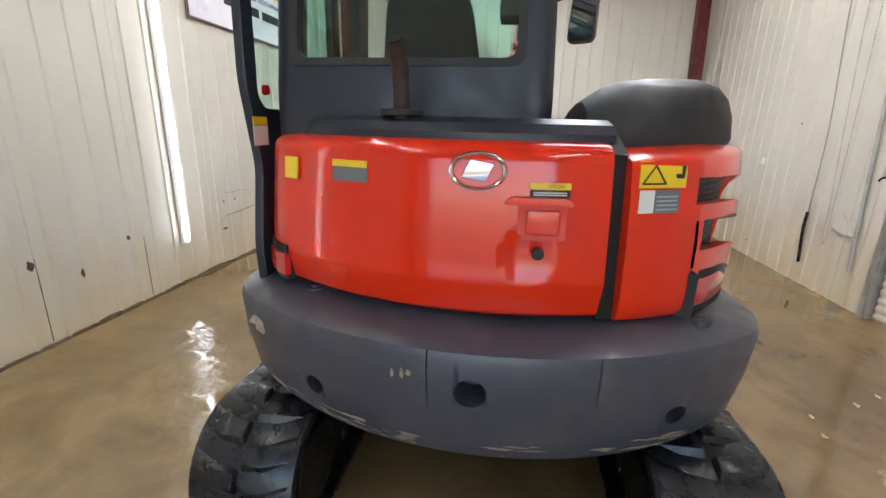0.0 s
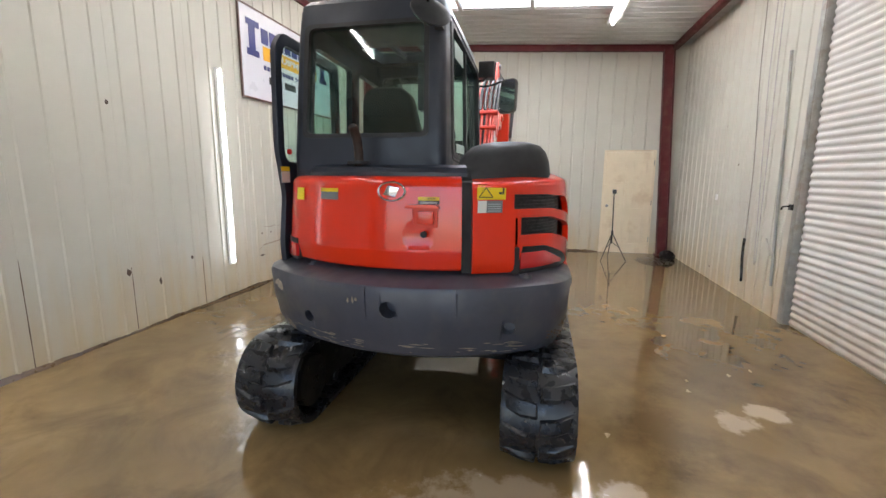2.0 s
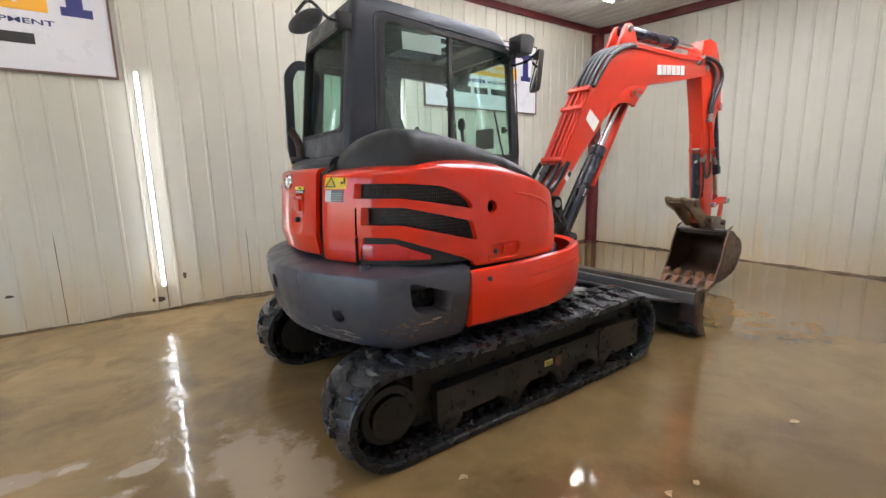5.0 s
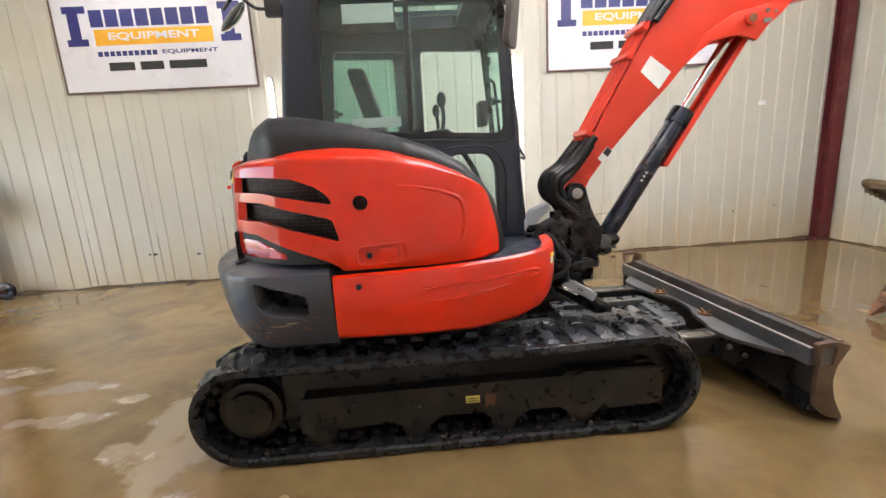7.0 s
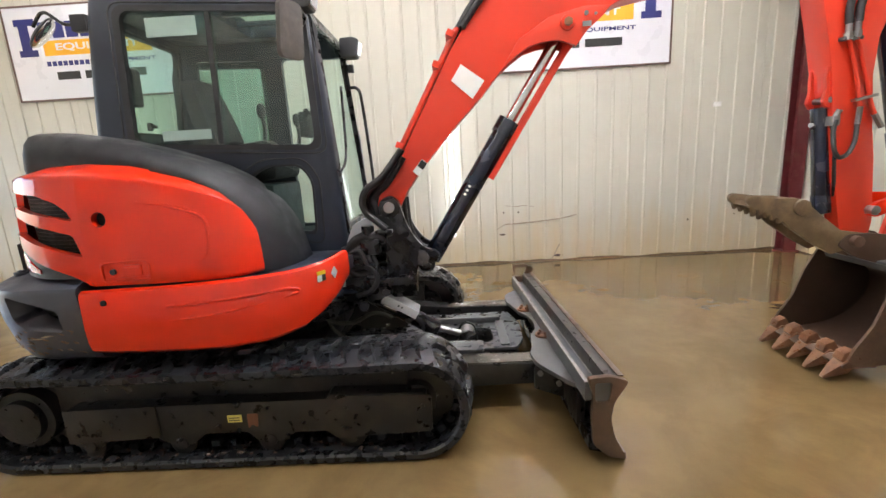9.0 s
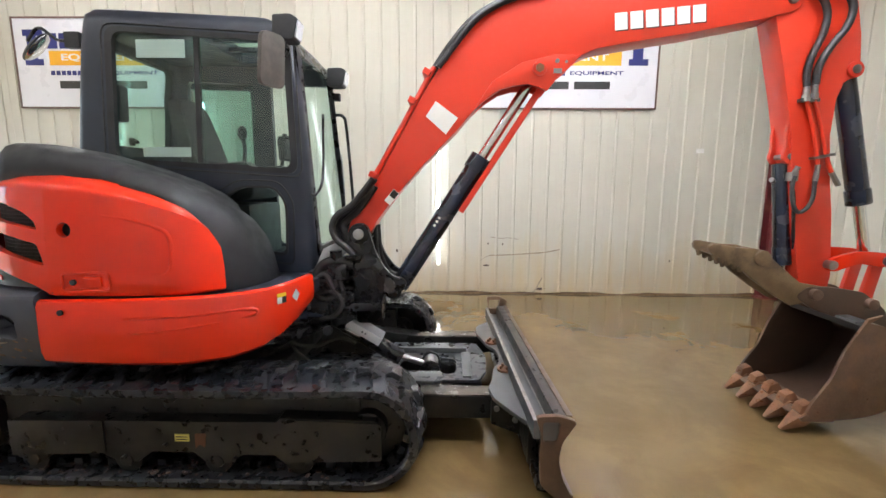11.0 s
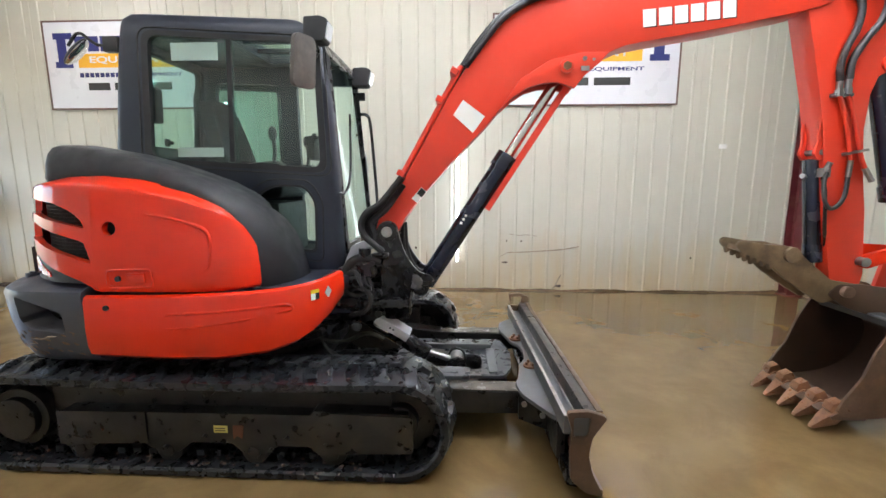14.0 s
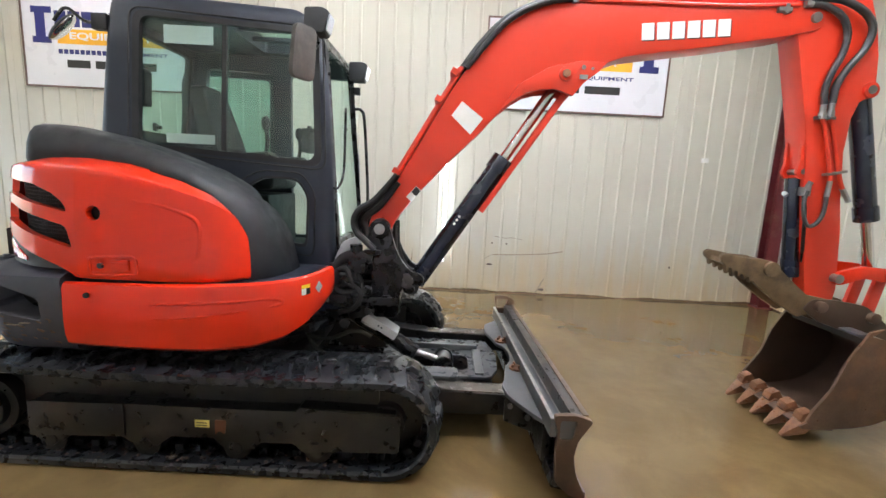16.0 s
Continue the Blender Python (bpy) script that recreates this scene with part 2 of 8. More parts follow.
def wet_floor():
    """Concrete under a film of muddy water: near-mirror where water stands, dull and pale where it has run off."""
    m = material("wet_muddy_concrete", (0.255, 0.172, 0.076), 0.12, vary=0.26, scale=0.8, stain=(0.330, 0.232, 0.115), stain_amount=0.40, stain_scale=1.1, rough_vary=0.05, spec=1.0)
    n, l = m.node_tree.nodes, m.node_tree.links
    p = n["Principled BSDF"]
    old = p.inputs["Base Color"].links[0].from_socket
    geo = n.new("ShaderNodeNewGeometry")
    # uneven light put into the base colour: paler west, darker east
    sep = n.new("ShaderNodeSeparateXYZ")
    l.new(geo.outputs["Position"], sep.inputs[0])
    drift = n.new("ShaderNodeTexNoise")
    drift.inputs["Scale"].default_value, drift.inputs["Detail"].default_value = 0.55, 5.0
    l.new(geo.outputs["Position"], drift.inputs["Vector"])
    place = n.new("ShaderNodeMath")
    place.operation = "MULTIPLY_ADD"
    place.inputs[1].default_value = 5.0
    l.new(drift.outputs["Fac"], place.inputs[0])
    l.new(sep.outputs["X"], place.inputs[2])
    # share of the painted lightening, full in the west
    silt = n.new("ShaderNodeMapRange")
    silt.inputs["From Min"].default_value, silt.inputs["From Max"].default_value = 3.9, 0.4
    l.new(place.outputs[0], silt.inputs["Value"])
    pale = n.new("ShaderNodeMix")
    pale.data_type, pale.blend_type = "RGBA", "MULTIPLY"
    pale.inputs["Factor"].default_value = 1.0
    light_tone = n.new("ShaderNodeMix")
    light_tone.data_type = "RGBA"
    light_tone.inputs["A"].default_value, light_tone.inputs["B"].default_value = (0.72, 0.715, 0.70, 1), (1.38, 1.34, 1.26, 1)
    l.new(silt.outputs[0], light_tone.inputs["Factor"])
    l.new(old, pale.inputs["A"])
    l.new(light_tone.outputs["Result"], pale.inputs["B"])
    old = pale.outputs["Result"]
    warp = n.new("ShaderNodeTexNoise")
    warp.inputs["Scale"].default_value, warp.inputs["Detail"].default_value = 3.6, 10.0
    warp.inputs["Roughness"].default_value = 0.62
    l.new(geo.outputs["Position"], warp.inputs["Vector"])

    def ragged(patches, start, full):
        """Where the floor lies in one of the patches, with a noisy edge."""
        total = None
        for cx, cy, rx, ry in patches:
            mp = n.new("ShaderNodeMapping")
            mp.inputs["Location"].default_value = (-cx / rx, -cy / ry, 0)
            mp.inputs["Scale"].default_value = (1 / rx, 1 / ry, 0)
            l.new(geo.outputs["Position"], mp.inputs["Vector"])
            ln = n.new("ShaderNodeVectorMath")
            ln.operation = "LENGTH"
            l.new(mp.outputs[0], ln.inputs[0])
            if total is None:
                total = ln.outputs["Value"]
            else:
                k = n.new("ShaderNodeMath")
                k.operation = "MINIMUM"
                l.new(total, k.inputs[0])
                l.new(ln.outputs["Value"], k.inputs[1])
                total = k.outputs[0]
        edge = n.new("ShaderNodeMath")
        edge.operation = "MULTIPLY_ADD"
        edge.inputs[1].default_value = 3.2
        l.new(warp.outputs["Fac"], edge.inputs[0])
        l.new(total, edge.inputs[2])
        out = n.new("ShaderNodeMapRange")
        out.inputs["From Min"].default_value, out.inputs["From Max"].default_value = start, full
        l.new(edge.outputs[0], out.inputs["Value"])
        return out

    dry = ragged(DRY_PATCHES, 2.58, 2.26)
    # brown dirt lying in streaks under the water
    dirt = n.new("ShaderNodeTexNoise")
    dirt.inputs["Scale"].default_value, dirt.inputs["Detail"].default_value, dirt.inputs["Roughness"].default_value = 1.5, 12.0, 0.66
    dirt.inputs["Distortion"].default_value = 0.7
    l.new(geo.outputs["Position"], dirt.inputs["Vector"])
    spread = n.new("ShaderNodeMapRange")
    spread.inputs["From Min"].default_value, spread.inputs["From Max"].default_value = 0.47, 0.66
    spread.inputs["To Max"].default_value = 0.55
    l.new(dirt.outputs["Fac"], spread.inputs["Value"])
    brown = n.new("ShaderNodeMix")
    brown.data_type = "RGBA"
    # two floor areas dimmed in colour against too bright a sheen
    dimmed = ragged(DIMMED_PATCHES, 2.75, 1.95)
    both = n.new("ShaderNodeMath")
    both.operation = "MULTIPLY_ADD"
    both.use_clamp = True
    both.inputs[1].default_value = 0.75
    l.new(dimmed.outputs[0], both.inputs[0])
    l.new(spread.outputs[0], both.inputs[2])
    l.new(both.outputs[0], brown.inputs["Factor"])
    l.new(old, brown.inputs["A"])
    brown.inputs["B"].default_value = (0.125, 0.078, 0.034, 1)
    old = brown.outputs["Result"]
    x = n.new("ShaderNodeMix")
    x.data_type = "RGBA"
    l.new(dry.outputs[0], x.inputs["Factor"])
    l.new(old, x.inputs["A"])
    x.inputs["B"].default_value = (0.46, 0.350, 0.225, 1)
    l.new(x.outputs["Result"], p.inputs["Base Color"])
    r = n.new("ShaderNodeMapRange")
    r.inputs["To Min"].default_value, r.inputs["To Max"].default_value = 0.04, 0.24
    l.new(dry.outputs[0], r.inputs["Value"])
    damp = ragged(DAMP_PATCHES, 2.62, 2.05)
    film = n.new("ShaderNodeTexNoise")
    film.inputs["Scale"].default_value, film.inputs["Detail"].default_value = 2.2, 9.0
    l.new(geo.outputs["Position"], film.inputs["Vector"])
    thin = n.new("ShaderNodeMapRange")
    thin.inputs["From Min"].default_value, thin.inputs["From Max"].default_value = 0.55, 0.64
    thin.inputs["To Min"].default_value, thin.inputs["To Max"].default_value = 0.0, 0.10
    l.new(film.outputs["Fac"], thin.inputs["Value"])
    add = n.new("ShaderNodeMath")
    add.operation = "ADD"
    l.new(r.outputs[0], add.inputs[0])
    l.new(thin.outputs[0], add.inputs[1])
    haze = n.new("ShaderNodeMath")
    haze.operation = "MULTIPLY_ADD"
    haze.inputs[1].default_value = 0.06
    l.new(damp.outputs[0], haze.inputs[0])
    l.new(add.outputs[0], haze.inputs[2])
    l.new(haze.outputs[0], p.inputs["Roughness"])
    ripple = n.new("ShaderNodeTexNoise")
    ripple.inputs["Scale"].default_value, ripple.inputs["Detail"].default_value = 7.5, 9.0
    l.new(geo.outputs["Position"], ripple.inputs["Vector"])
    b = n.new("ShaderNodeBump")
    b.inputs["Distance"].default_value = 0.03
    chop = n.new("ShaderNodeMath")
    chop.operation = "MULTIPLY_ADD"
    chop.inputs[1].default_value, chop.inputs[2].default_value = 0.42, 0.028
    l.new(damp.outputs[0], chop.inputs[0])
    l.new(chop.outputs[0], b.inputs["Strength"])
    l.new(ripple.outputs["Fac"], b.inputs["Height"])
    l.new(b.outputs["Normal"], p.inputs["Normal"])
    return m


DRY_PATCHES = [(-1.38, -0.22, 0.22, 0.52), (-1.22, -0.46, 0.20, 0.46), (-1.10, -0.95, 0.12, 0.14), (-1.62, -0.45, 0.10, 0.12),
               (-2.95, 0.45, 0.26, 0.08), (-2.45, 0.38, 0.34, 0.09), (-2.15, -0.06, 0.26, 0.09), (-1.92, 0.14, 0.16, 0.06), (-2.50, -0.06, 0.16, 0.06), (-3.30, 0.75, 0.35, 0.10),
               (-0.18, -1.80, 0.15, 0.16), (-0.04, -2.02, 0.12, 0.16)]
# floor areas whose weaker light is put into the colour
DIMMED_PATCHES = [(0.75, -2.05, 0.90, 0.70), (-0.45, -1.30, 0.50, 0.30)]
DAMP_PATCHES = [(-1.95, 2.00, 0.50, 0.80), (-2.05, 1.10, 0.45, 0.85), (-1.95, 0.30, 0.30, 0.45), (-2.40, 1.50, 0.35, 0.60),
                (0.50, 2.48, 0.42, 0.34), (0.00, 2.08, 0.40, 0.34), (-0.50, 1.68, 0.40, 0.34), (-0.95, 1.32, 0.34, 0.30)]
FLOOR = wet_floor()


def skylight_sheet():
    m = bpy.data.materials.new("translucent_skylight_sheet")
    m.use_nodes = True
    n, l = m.node_tree.nodes, m.node_tree.links
    n.remove(n["Principled BSDF"])
    t = n.new("ShaderNodeBsdfTranslucent")
    t.inputs["Color"].default_value = (0.97, 0.98, 0.98, 1)
    l.new(t.outputs[0], n["Material Output"].inputs["Surface"])
    return m


SKYLIGHT = skylight_sheet()


# ---- mesh helpers ----
from mathutils.bvhtree import BVHTree
from mathutils.interpolate import poly_3d_calc


def part(name, bm, mat, parent=None, label="", bevel=0.0, seg=2, angle=32.0):
    """Links a bmesh as one mesh object, under a thing or a part."""
    bmesh.ops.recalc_face_normals(bm, faces=bm.faces)
    if bevel:
        sharp = [e for e in bm.edges if len(e.link_faces) == 2 and e.calc_face_angle(0) > radians(angle)]
        bmesh.ops.bevel(bm, geom=sharp, offset=bevel, segments=seg, profile=0.6, affect="EDGES", clamp_overlap=True)
    me = bpy.data.meshes.new(name)
    bm.to_mesh(me)
    bm.free()
    me.shade_smooth()
    me.set_sharp_from_angle(angle=radians(angle))
    me.materials.append(mat)
    ob = new(name, me)
    if parent:
        ob.parent = parent
        if parent.type == "EMPTY":
            ob.matrix_parent_inverse = parent.matrix_basis.inverted()
    if label:
        ob["label"] = label
    return ob


def loose(name, bm, mat, parent=None, label="", bevel=0.0, seg=2, angle=32.0):
    """Links each separate piece of a bmesh as a part of its own."""
    bm.verts.ensure_lookup_table()
    seen, made = set(), []
    for v in bm.verts:
        if v in seen:
            continue
        stack, island = [v], []
        seen.add(v)
        while stack:
            a = stack.pop()
            island.append(a)
            for e in a.link_edges:
                b = e.other_vert(a)
                if b not in seen:
                    seen.add(b)
                    stack.append(b)
        one, place = bmesh.new(), {}
        for a in island:
            place[a] = one.verts.new(a.co)
        for f in {f for a in island for f in a.link_faces}:
            one.faces.new([place[a] for a in f.verts])
        made.append(part(name, one, mat, parent, label, bevel, seg, angle))
    bm.free()
    return made


def thing(name, x, y, z, label, category, group="", kind=""):
    e = new(name)
    e.empty_display_size = 0.1
    e.matrix_basis = pose(x, y, z)
    return tagged(e, label, category, group, kind)


def add_box(bm, lo, hi):
    r = bmesh.ops.create_cube(bm, size=1)
    for v in r["verts"]:
        v.co = [lo[i] + (v.co[i] + 0.5) * (hi[i] - lo[i]) for i in range(3)]
    return r["verts"]


def box_bm(lo, hi):
    bm = bmesh.new()
    add_box(bm, lo, hi)
    return bm


def add_cyl(bm, a, b, r, r2=None, seg=24):
    a, b = Vector(a), Vector(b)
    d = b - a
    m = Matrix.Translation((a + b) / 2) @ d.to_track_quat("Z", "Y").to_matrix().to_4x4()
    return bmesh.ops.create_cone(bm, cap_ends=True, segments=seg, radius1=r, radius2=r if r2 is None else r2, depth=d.length, matrix=m)["verts"]


def cyl_bm(a, b, r, r2=None, seg=24):
    bm = bmesh.new()
    add_cyl(bm, a, b, r, r2, seg)
    return bm


def add_prism(bm, pts, lo, hi, axis="y"):
    """A polygon in the plane across an axis, extruded along it. pts: (x, z) for y, (y, z) for x, (x, y) for z."""
    def at(p, k):
        return {"y": (p[0], k, p[1]), "x": (k, p[0], p[1]), "z": (p[0], p[1], k)}[axis]
    a = [bm.verts.new(at(p, lo)) for p in pts]
    b = [bm.verts.new(at(p, hi)) for p in pts]
    bm.faces.new(a)
    bm.faces.new(b[::-1])
    for i in range(len(pts)):
        j = (i + 1) % len(pts)
        bm.faces.new((a[i], a[j], b[j], b[i]))
    return a + b


def prism_bm(pts, lo, hi, axis="y"):
    bm = bmesh.new()
    add_prism(bm, pts, lo, hi, axis)
    return bm


def rounded(pts, r, n=5):
    """A polygon with its corners rounded by radius r."""
    out = []
    k = len(pts)
    for i in range(k):
        p, a, b = Vector(pts[i]), Vector(pts[i - 1]), Vector(pts[(i + 1) % k])
        da, db = (a - p), (b - p)
        cut = min(r, da.length * 0.45, db.length * 0.45)
        s, e = p + da.normalized() * cut, p + db.normalized() * cut
        for j in range(n + 1):
            t = j / n
            out.append(tuple((1 - t) ** 2 * s + 2 * t * (1 - t) * p + t * t * e))
    return out


def smooth_path(pts, n=6):
    """Points along a smooth curve through pts."""
    pts = [Vector(p) for p in pts]
    ext = [2 * pts[0] - pts[1]] + pts + [2 * pts[-1] - pts[-2]]
    out = []
    for i in range(1, len(ext) - 2):
        p0, p1, p2, p3 = ext[i - 1:i + 3]
        for j in range(n):
            t = j / n
            out.append(0.5 * ((2 * p1) + (p2 - p0) * t + (2 * p0 - 5 * p1 + 4 * p2 - p3) * t * t + (3 * p1 - p0 - 3 * p2 + p3) * t ** 3))
    return out + [pts[-1]]


def add_pipe(bm, pts, r, seg=10, curved=True):
    """A round hose or bar swept along points."""
    path = smooth_path(pts) if curved else [Vector(p) for p in pts]
    rings, up = [], Vector((0.13, 0.31, 0.94)).normalized()
    for i, p in enumerate(path):
        d = (path[min(i + 1, len(path) - 1)] - path[max(i - 1, 0)]).normalized()
        s = d.cross(up)
        s = s.normalized() if s.length > 0.05 else d.orthogonal().normalized()
        u = s.cross(d).normalized()
        up = u
        rings.append([bm.verts.new(p + r * (math.cos(a) * s + math.sin(a) * u)) for a in (2 * math.pi * k / seg for k in range(seg))])
    for a, b in zip(rings, rings[1:]):
        for k in range(seg):
            bm.faces.new((a[k], a[(k + 1) % seg], b[(k + 1) % seg], b[k]))
    bm.faces.new(rings[0][::-1])
    bm.faces.new(rings[-1])


def pipe_bm(pts, r, seg=10, curved=True):
    bm = bmesh.new()
    add_pipe(bm, pts, r, seg, curved)
    return bm


def cut(ob, cutter, bent=False):
    """Takes the volume of the cutter bmesh out of an object's mesh."""
    bmesh.ops.recalc_face_normals(cutter, faces=cutter.faces)
    me = bpy.data.meshes.new("cutter")
    cutter.to_mesh(me)
    cutter.free()
    tool = new("cutter", me)
    mod = ob.modifiers.new("cut", "BOOLEAN")
    mod.operation, mod.solver, mod.object, mod.use_self = "DIFFERENCE", "EXACT", tool, bent
    deps = bpy.context.evaluated_depsgraph_get()
    made = bpy.data.meshes.new_from_object(ob.evaluated_get(deps))
    ob.modifiers.clear()
    old = ob.data
    old.calc_loop_triangles()
    tris = [tuple(t.vertices) for t in old.loop_triangles]
    tri_nor = [[Vector(old.corner_normals[k].vector) for k in t.loops] for t in old.loop_triangles]
    places = [v.co.copy() for v in old.vertices]
    tree = BVHTree.FromPolygons(places, tris)
    ob.data = made
    bpy.data.objects.remove(tool)
    bpy.data.meshes.remove(me)
    bpy.data.meshes.remove(old)
    made.shade_smooth()
    made.set_sharp_from_angle(angle=radians(32))
    normals = [Vector(c.vector) for c in made.corner_normals]
    for f in made.polygons:
        for k in f.loop_indices:
            at = made.vertices[made.loops[k].vertex_index].co * 0.97 + f.center * 0.03
            spot, nor, idx, dist = tree.find_nearest(at)
            if idx is None or dist > 0.0015 or nor.dot(f.normal) < 0.8:
                continue
            w = poly_3d_calc([places[i] for i in tris[idx]], spot)
            n = sum((q * s for q, s in zip(tri_nor[idx], w)), Vector())
            if n.length > 0.1:
                normals[k] = n.normalized()
    made.normals_split_custom_set(normals)
    return ob


def lerp_table(table, x):
    """Linear look-up in rows of (x, value)."""
    if x <= table[0][0]:
        return table[0][1]
    for (a, u), (b, v) in zip(table, table[1:]):
        if x <= b:
            return u + (v - u) * (x - a) / (b - a)
    return table[-1][1]


def smooth_poly(pts, rounds=3):
    """An open polyline with its corners cut smooth."""
    pts = [Vector(p) for p in pts]
    for _ in range(rounds):
        out = [pts[0]]
        for a, b in zip(pts, pts[1:]):
            out += [a * 0.75 + b * 0.25, a * 0.25 + b * 0.75]
        pts = out + [pts[-1]]
    return pts


def plan_normals(plan):
    """Unit normals to the right of a plan polyline."""
    out = []
    for i in range(len(plan)):
        d = plan[min(i + 1, len(plan) - 1)] - plan[max(i - 1, 0)]
        out.append(Vector((d.y, -d.x)).normalized())
    return out


def shell_bm(plan, levels, low, high, thick):
    """A bent panel: plan is its foot line (outside to the right), levels are (share of the height, inward offset), low and high give
    its lower and upper edge along x."""
    plan = [Vector(p) for p in plan]
    nor = plan_normals(plan)
    bm = bmesh.new()
    outer, inner = [], []
    for share, off in levels:
        ro, ri = [], []
        for p, q in zip(plan, nor):
            z = low(p.x) + share * (high(p.x) - low(p.x))
            a, b = p - q * off, p - q * (off + thick)
            ro.append(bm.verts.new((a.x, a.y, z)))
            ri.append(bm.verts.new((b.x, b.y, z - (0.3 * thick if share > 0.9 else 0))))
        outer.append(ro)
        inner.append(ri)
    k, n = len(levels), len(plan)
    for i in range(k - 1):
        for j in range(n - 1):
            bm.faces.new((outer[i][j], outer[i][j + 1], outer[i + 1][j + 1], outer[i + 1][j]))
            bm.faces.new((inner[i][j], inner[i + 1][j], inner[i + 1][j + 1], inner[i][j + 1]))
        for j in (0, n - 1):
            bm.faces.new((outer[i][j], outer[i + 1][j], inner[i + 1][j], inner[i][j]))
    for j in range(n - 1):
        bm.faces.new((outer[0][j], outer[0][j + 1], inner[0][j + 1], inner[0][j]))
        bm.faces.new((outer[-1][j], outer[-1][j + 1], inner[-1][j + 1], inner[-1][j]))
    return bm


# ---- the wash bay ----
X0, X1, Y0, Y1 = -7.16, 6.354, -3.12, 3.432
ROOF, PITCH = 4.21, 0.052     # roof height over y = 0, and its fall towards the roller-door side


def roof_at(y):
    return ROOF + PITCH * y


def pitched(ob):
    """Shears a level roof part into the roof's slope."""
    for v in ob.data.vertices:
        v.co.z += PITCH * v.co.y
    return ob


RIB = 0.2311


def rib_sheet_bm(width, height, pitch=RIB, depth=0.013):
    """One ribbed steel sheet: local x along the wall, local -y into the room, ribs standing proud."""
    bm = bmesh.new()
    line = [(0.0, 0.0)]
    x = pitch / 2
    while x < width - 0.03:
        line += [(x - 0.020, 0.0), (x - 0.011, -depth), (x + 0.011, -depth), (x + 0.020, 0.0)]
        x += pitch
    line.append((width - 0.003, 0.0))
    front = [(bm.verts.new((a, b, 0)), bm.verts.new((a, b, height))) for a, b in line]
    back = [(bm.verts.new((a, 0.004, 0)), bm.verts.new((a, 0.004, height))) for a in (line[0][0], line[-1][0])]
    for (a, b), (c, d) in zip(front, front[1:]):
        bm.faces.new((a, c, d, b))
    (a, b), (c, d) = back
    bm.faces.new((c, a, b, d))
    bm.faces.new((front[0][0], front[0][1], b, a))
    bm.faces.new((front[-1][1], front[-1][0], c, d))
    return bm


def wall(name, lo, hi, label, openings=()):
    ob = part(name, box_bm(lo, hi), WALL)
    for a, b in openings:
        cut(ob, box_bm(a, b))
    return tagged(ob, label, "wall", kind="structure")


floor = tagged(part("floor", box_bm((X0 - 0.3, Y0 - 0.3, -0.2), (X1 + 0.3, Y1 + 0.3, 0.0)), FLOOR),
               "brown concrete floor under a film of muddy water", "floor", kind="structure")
wall_north = wall("wall_north", (X0 - 0.2, Y1 + 0.006, 0), (X1 + 0.2, Y1 + 0.2, 4.6), "off-white ribbed steel wall with mud-stained foot")
wall_east = wall("wall_east", (X1 + 0.006, Y0 - 0.2, 0), (X1 + 0.2, Y1 + 0.006, 4.6), "off-white ribbed steel end wall round a cream door",
                 [((X1 - 0.1, -2.70, -0.1), (X1 + 0.3, -1.72, 2.10))])
ROLL_X0, ROLL_X1, ROLL_TOP = -2.2, 2.06, 3.8
wall_south = wall("wall_south", (X0 - 0.2, Y0 - 0.2, 0), (X1 + 0.2, Y0 - 0.006, 4.6), "off-white ribbed steel wall beside the roller door",
                  [((ROLL_X0, Y0 - 0.4, -0.1), (ROLL_X1, Y0 + 0.2, ROLL_TOP))])
# unseen end wall; its doorway is assumed, to admit the added lamp
wall_west = wall("wall_west", (X0 - 0.2, Y0 - 0.006, 0), (X0 - 0.006, Y1 + 0.006, 4.6), "unseen off-white ribbed steel end wall with a wide assumed doorway",
                 [((X0 - 0.4, -2.80, -0.1), (X0 + 0.2, 3.12, 3.44))])
SKY_X0, SKY_X1 = 0.9, 4.32
SKY_BAYS = ((0.95, 1.30), (-0.20, 0.89), (-1.43, -0.26))
ceiling = part("ceiling", box_bm((X0 - 0.2, Y0 - 0.2, ROOF), (X1 + 0.2, Y1 + 0.2, ROOF + 0.12)), CEIL)
for ya, yb in SKY_BAYS:
    cut(ceiling, box_bm((SKY_X0, ya, ROOF - 0.2), (SKY_X1, yb, ROOF + 0.4)))
# ribs of the ceiling sheets, running across the bay
bm = bmesh.new()
bm.from_mesh(ceiling.data)
xr = X0
while xr < X1:
    if not SKY_X0 - 0.03 < xr < SKY_X1 + 0.03:
        add_box(bm, (xr - 0.012, Y0, ROOF - 0.014), (xr + 0.012, Y1, ROOF + 0.01))
    else:
        add_box(bm, (xr - 0.012, Y0, ROOF - 0.014), (xr + 0.012, -1.45, ROOF + 0.01))
        add_box(bm, (xr - 0.012, 1.32, ROOF - 0.014), (xr + 0.012, Y1, ROOF + 0.01))
    xr += RIB
bm.to_mesh(ceiling.data)
bm.free()
pitched(ceiling)
tagged(ceiling, "white ribbed steel ceiling with skylight openings", "ceiling", kind="structure")
for k, (ya, yb) in enumerate(SKY_BAYS):
    w = tagged(part("window_%d" % (k + 1), box_bm((SKY_X0 + 0.003, ya + 0.003, ROOF + 0.02), (SKY_X1 - 0.003, yb - 0.003, ROOF + 0.03)), SKYLIGHT),
               "bright translucent skylight sheet in the ceiling", "skylight", kind="structure")
    pitched(w)


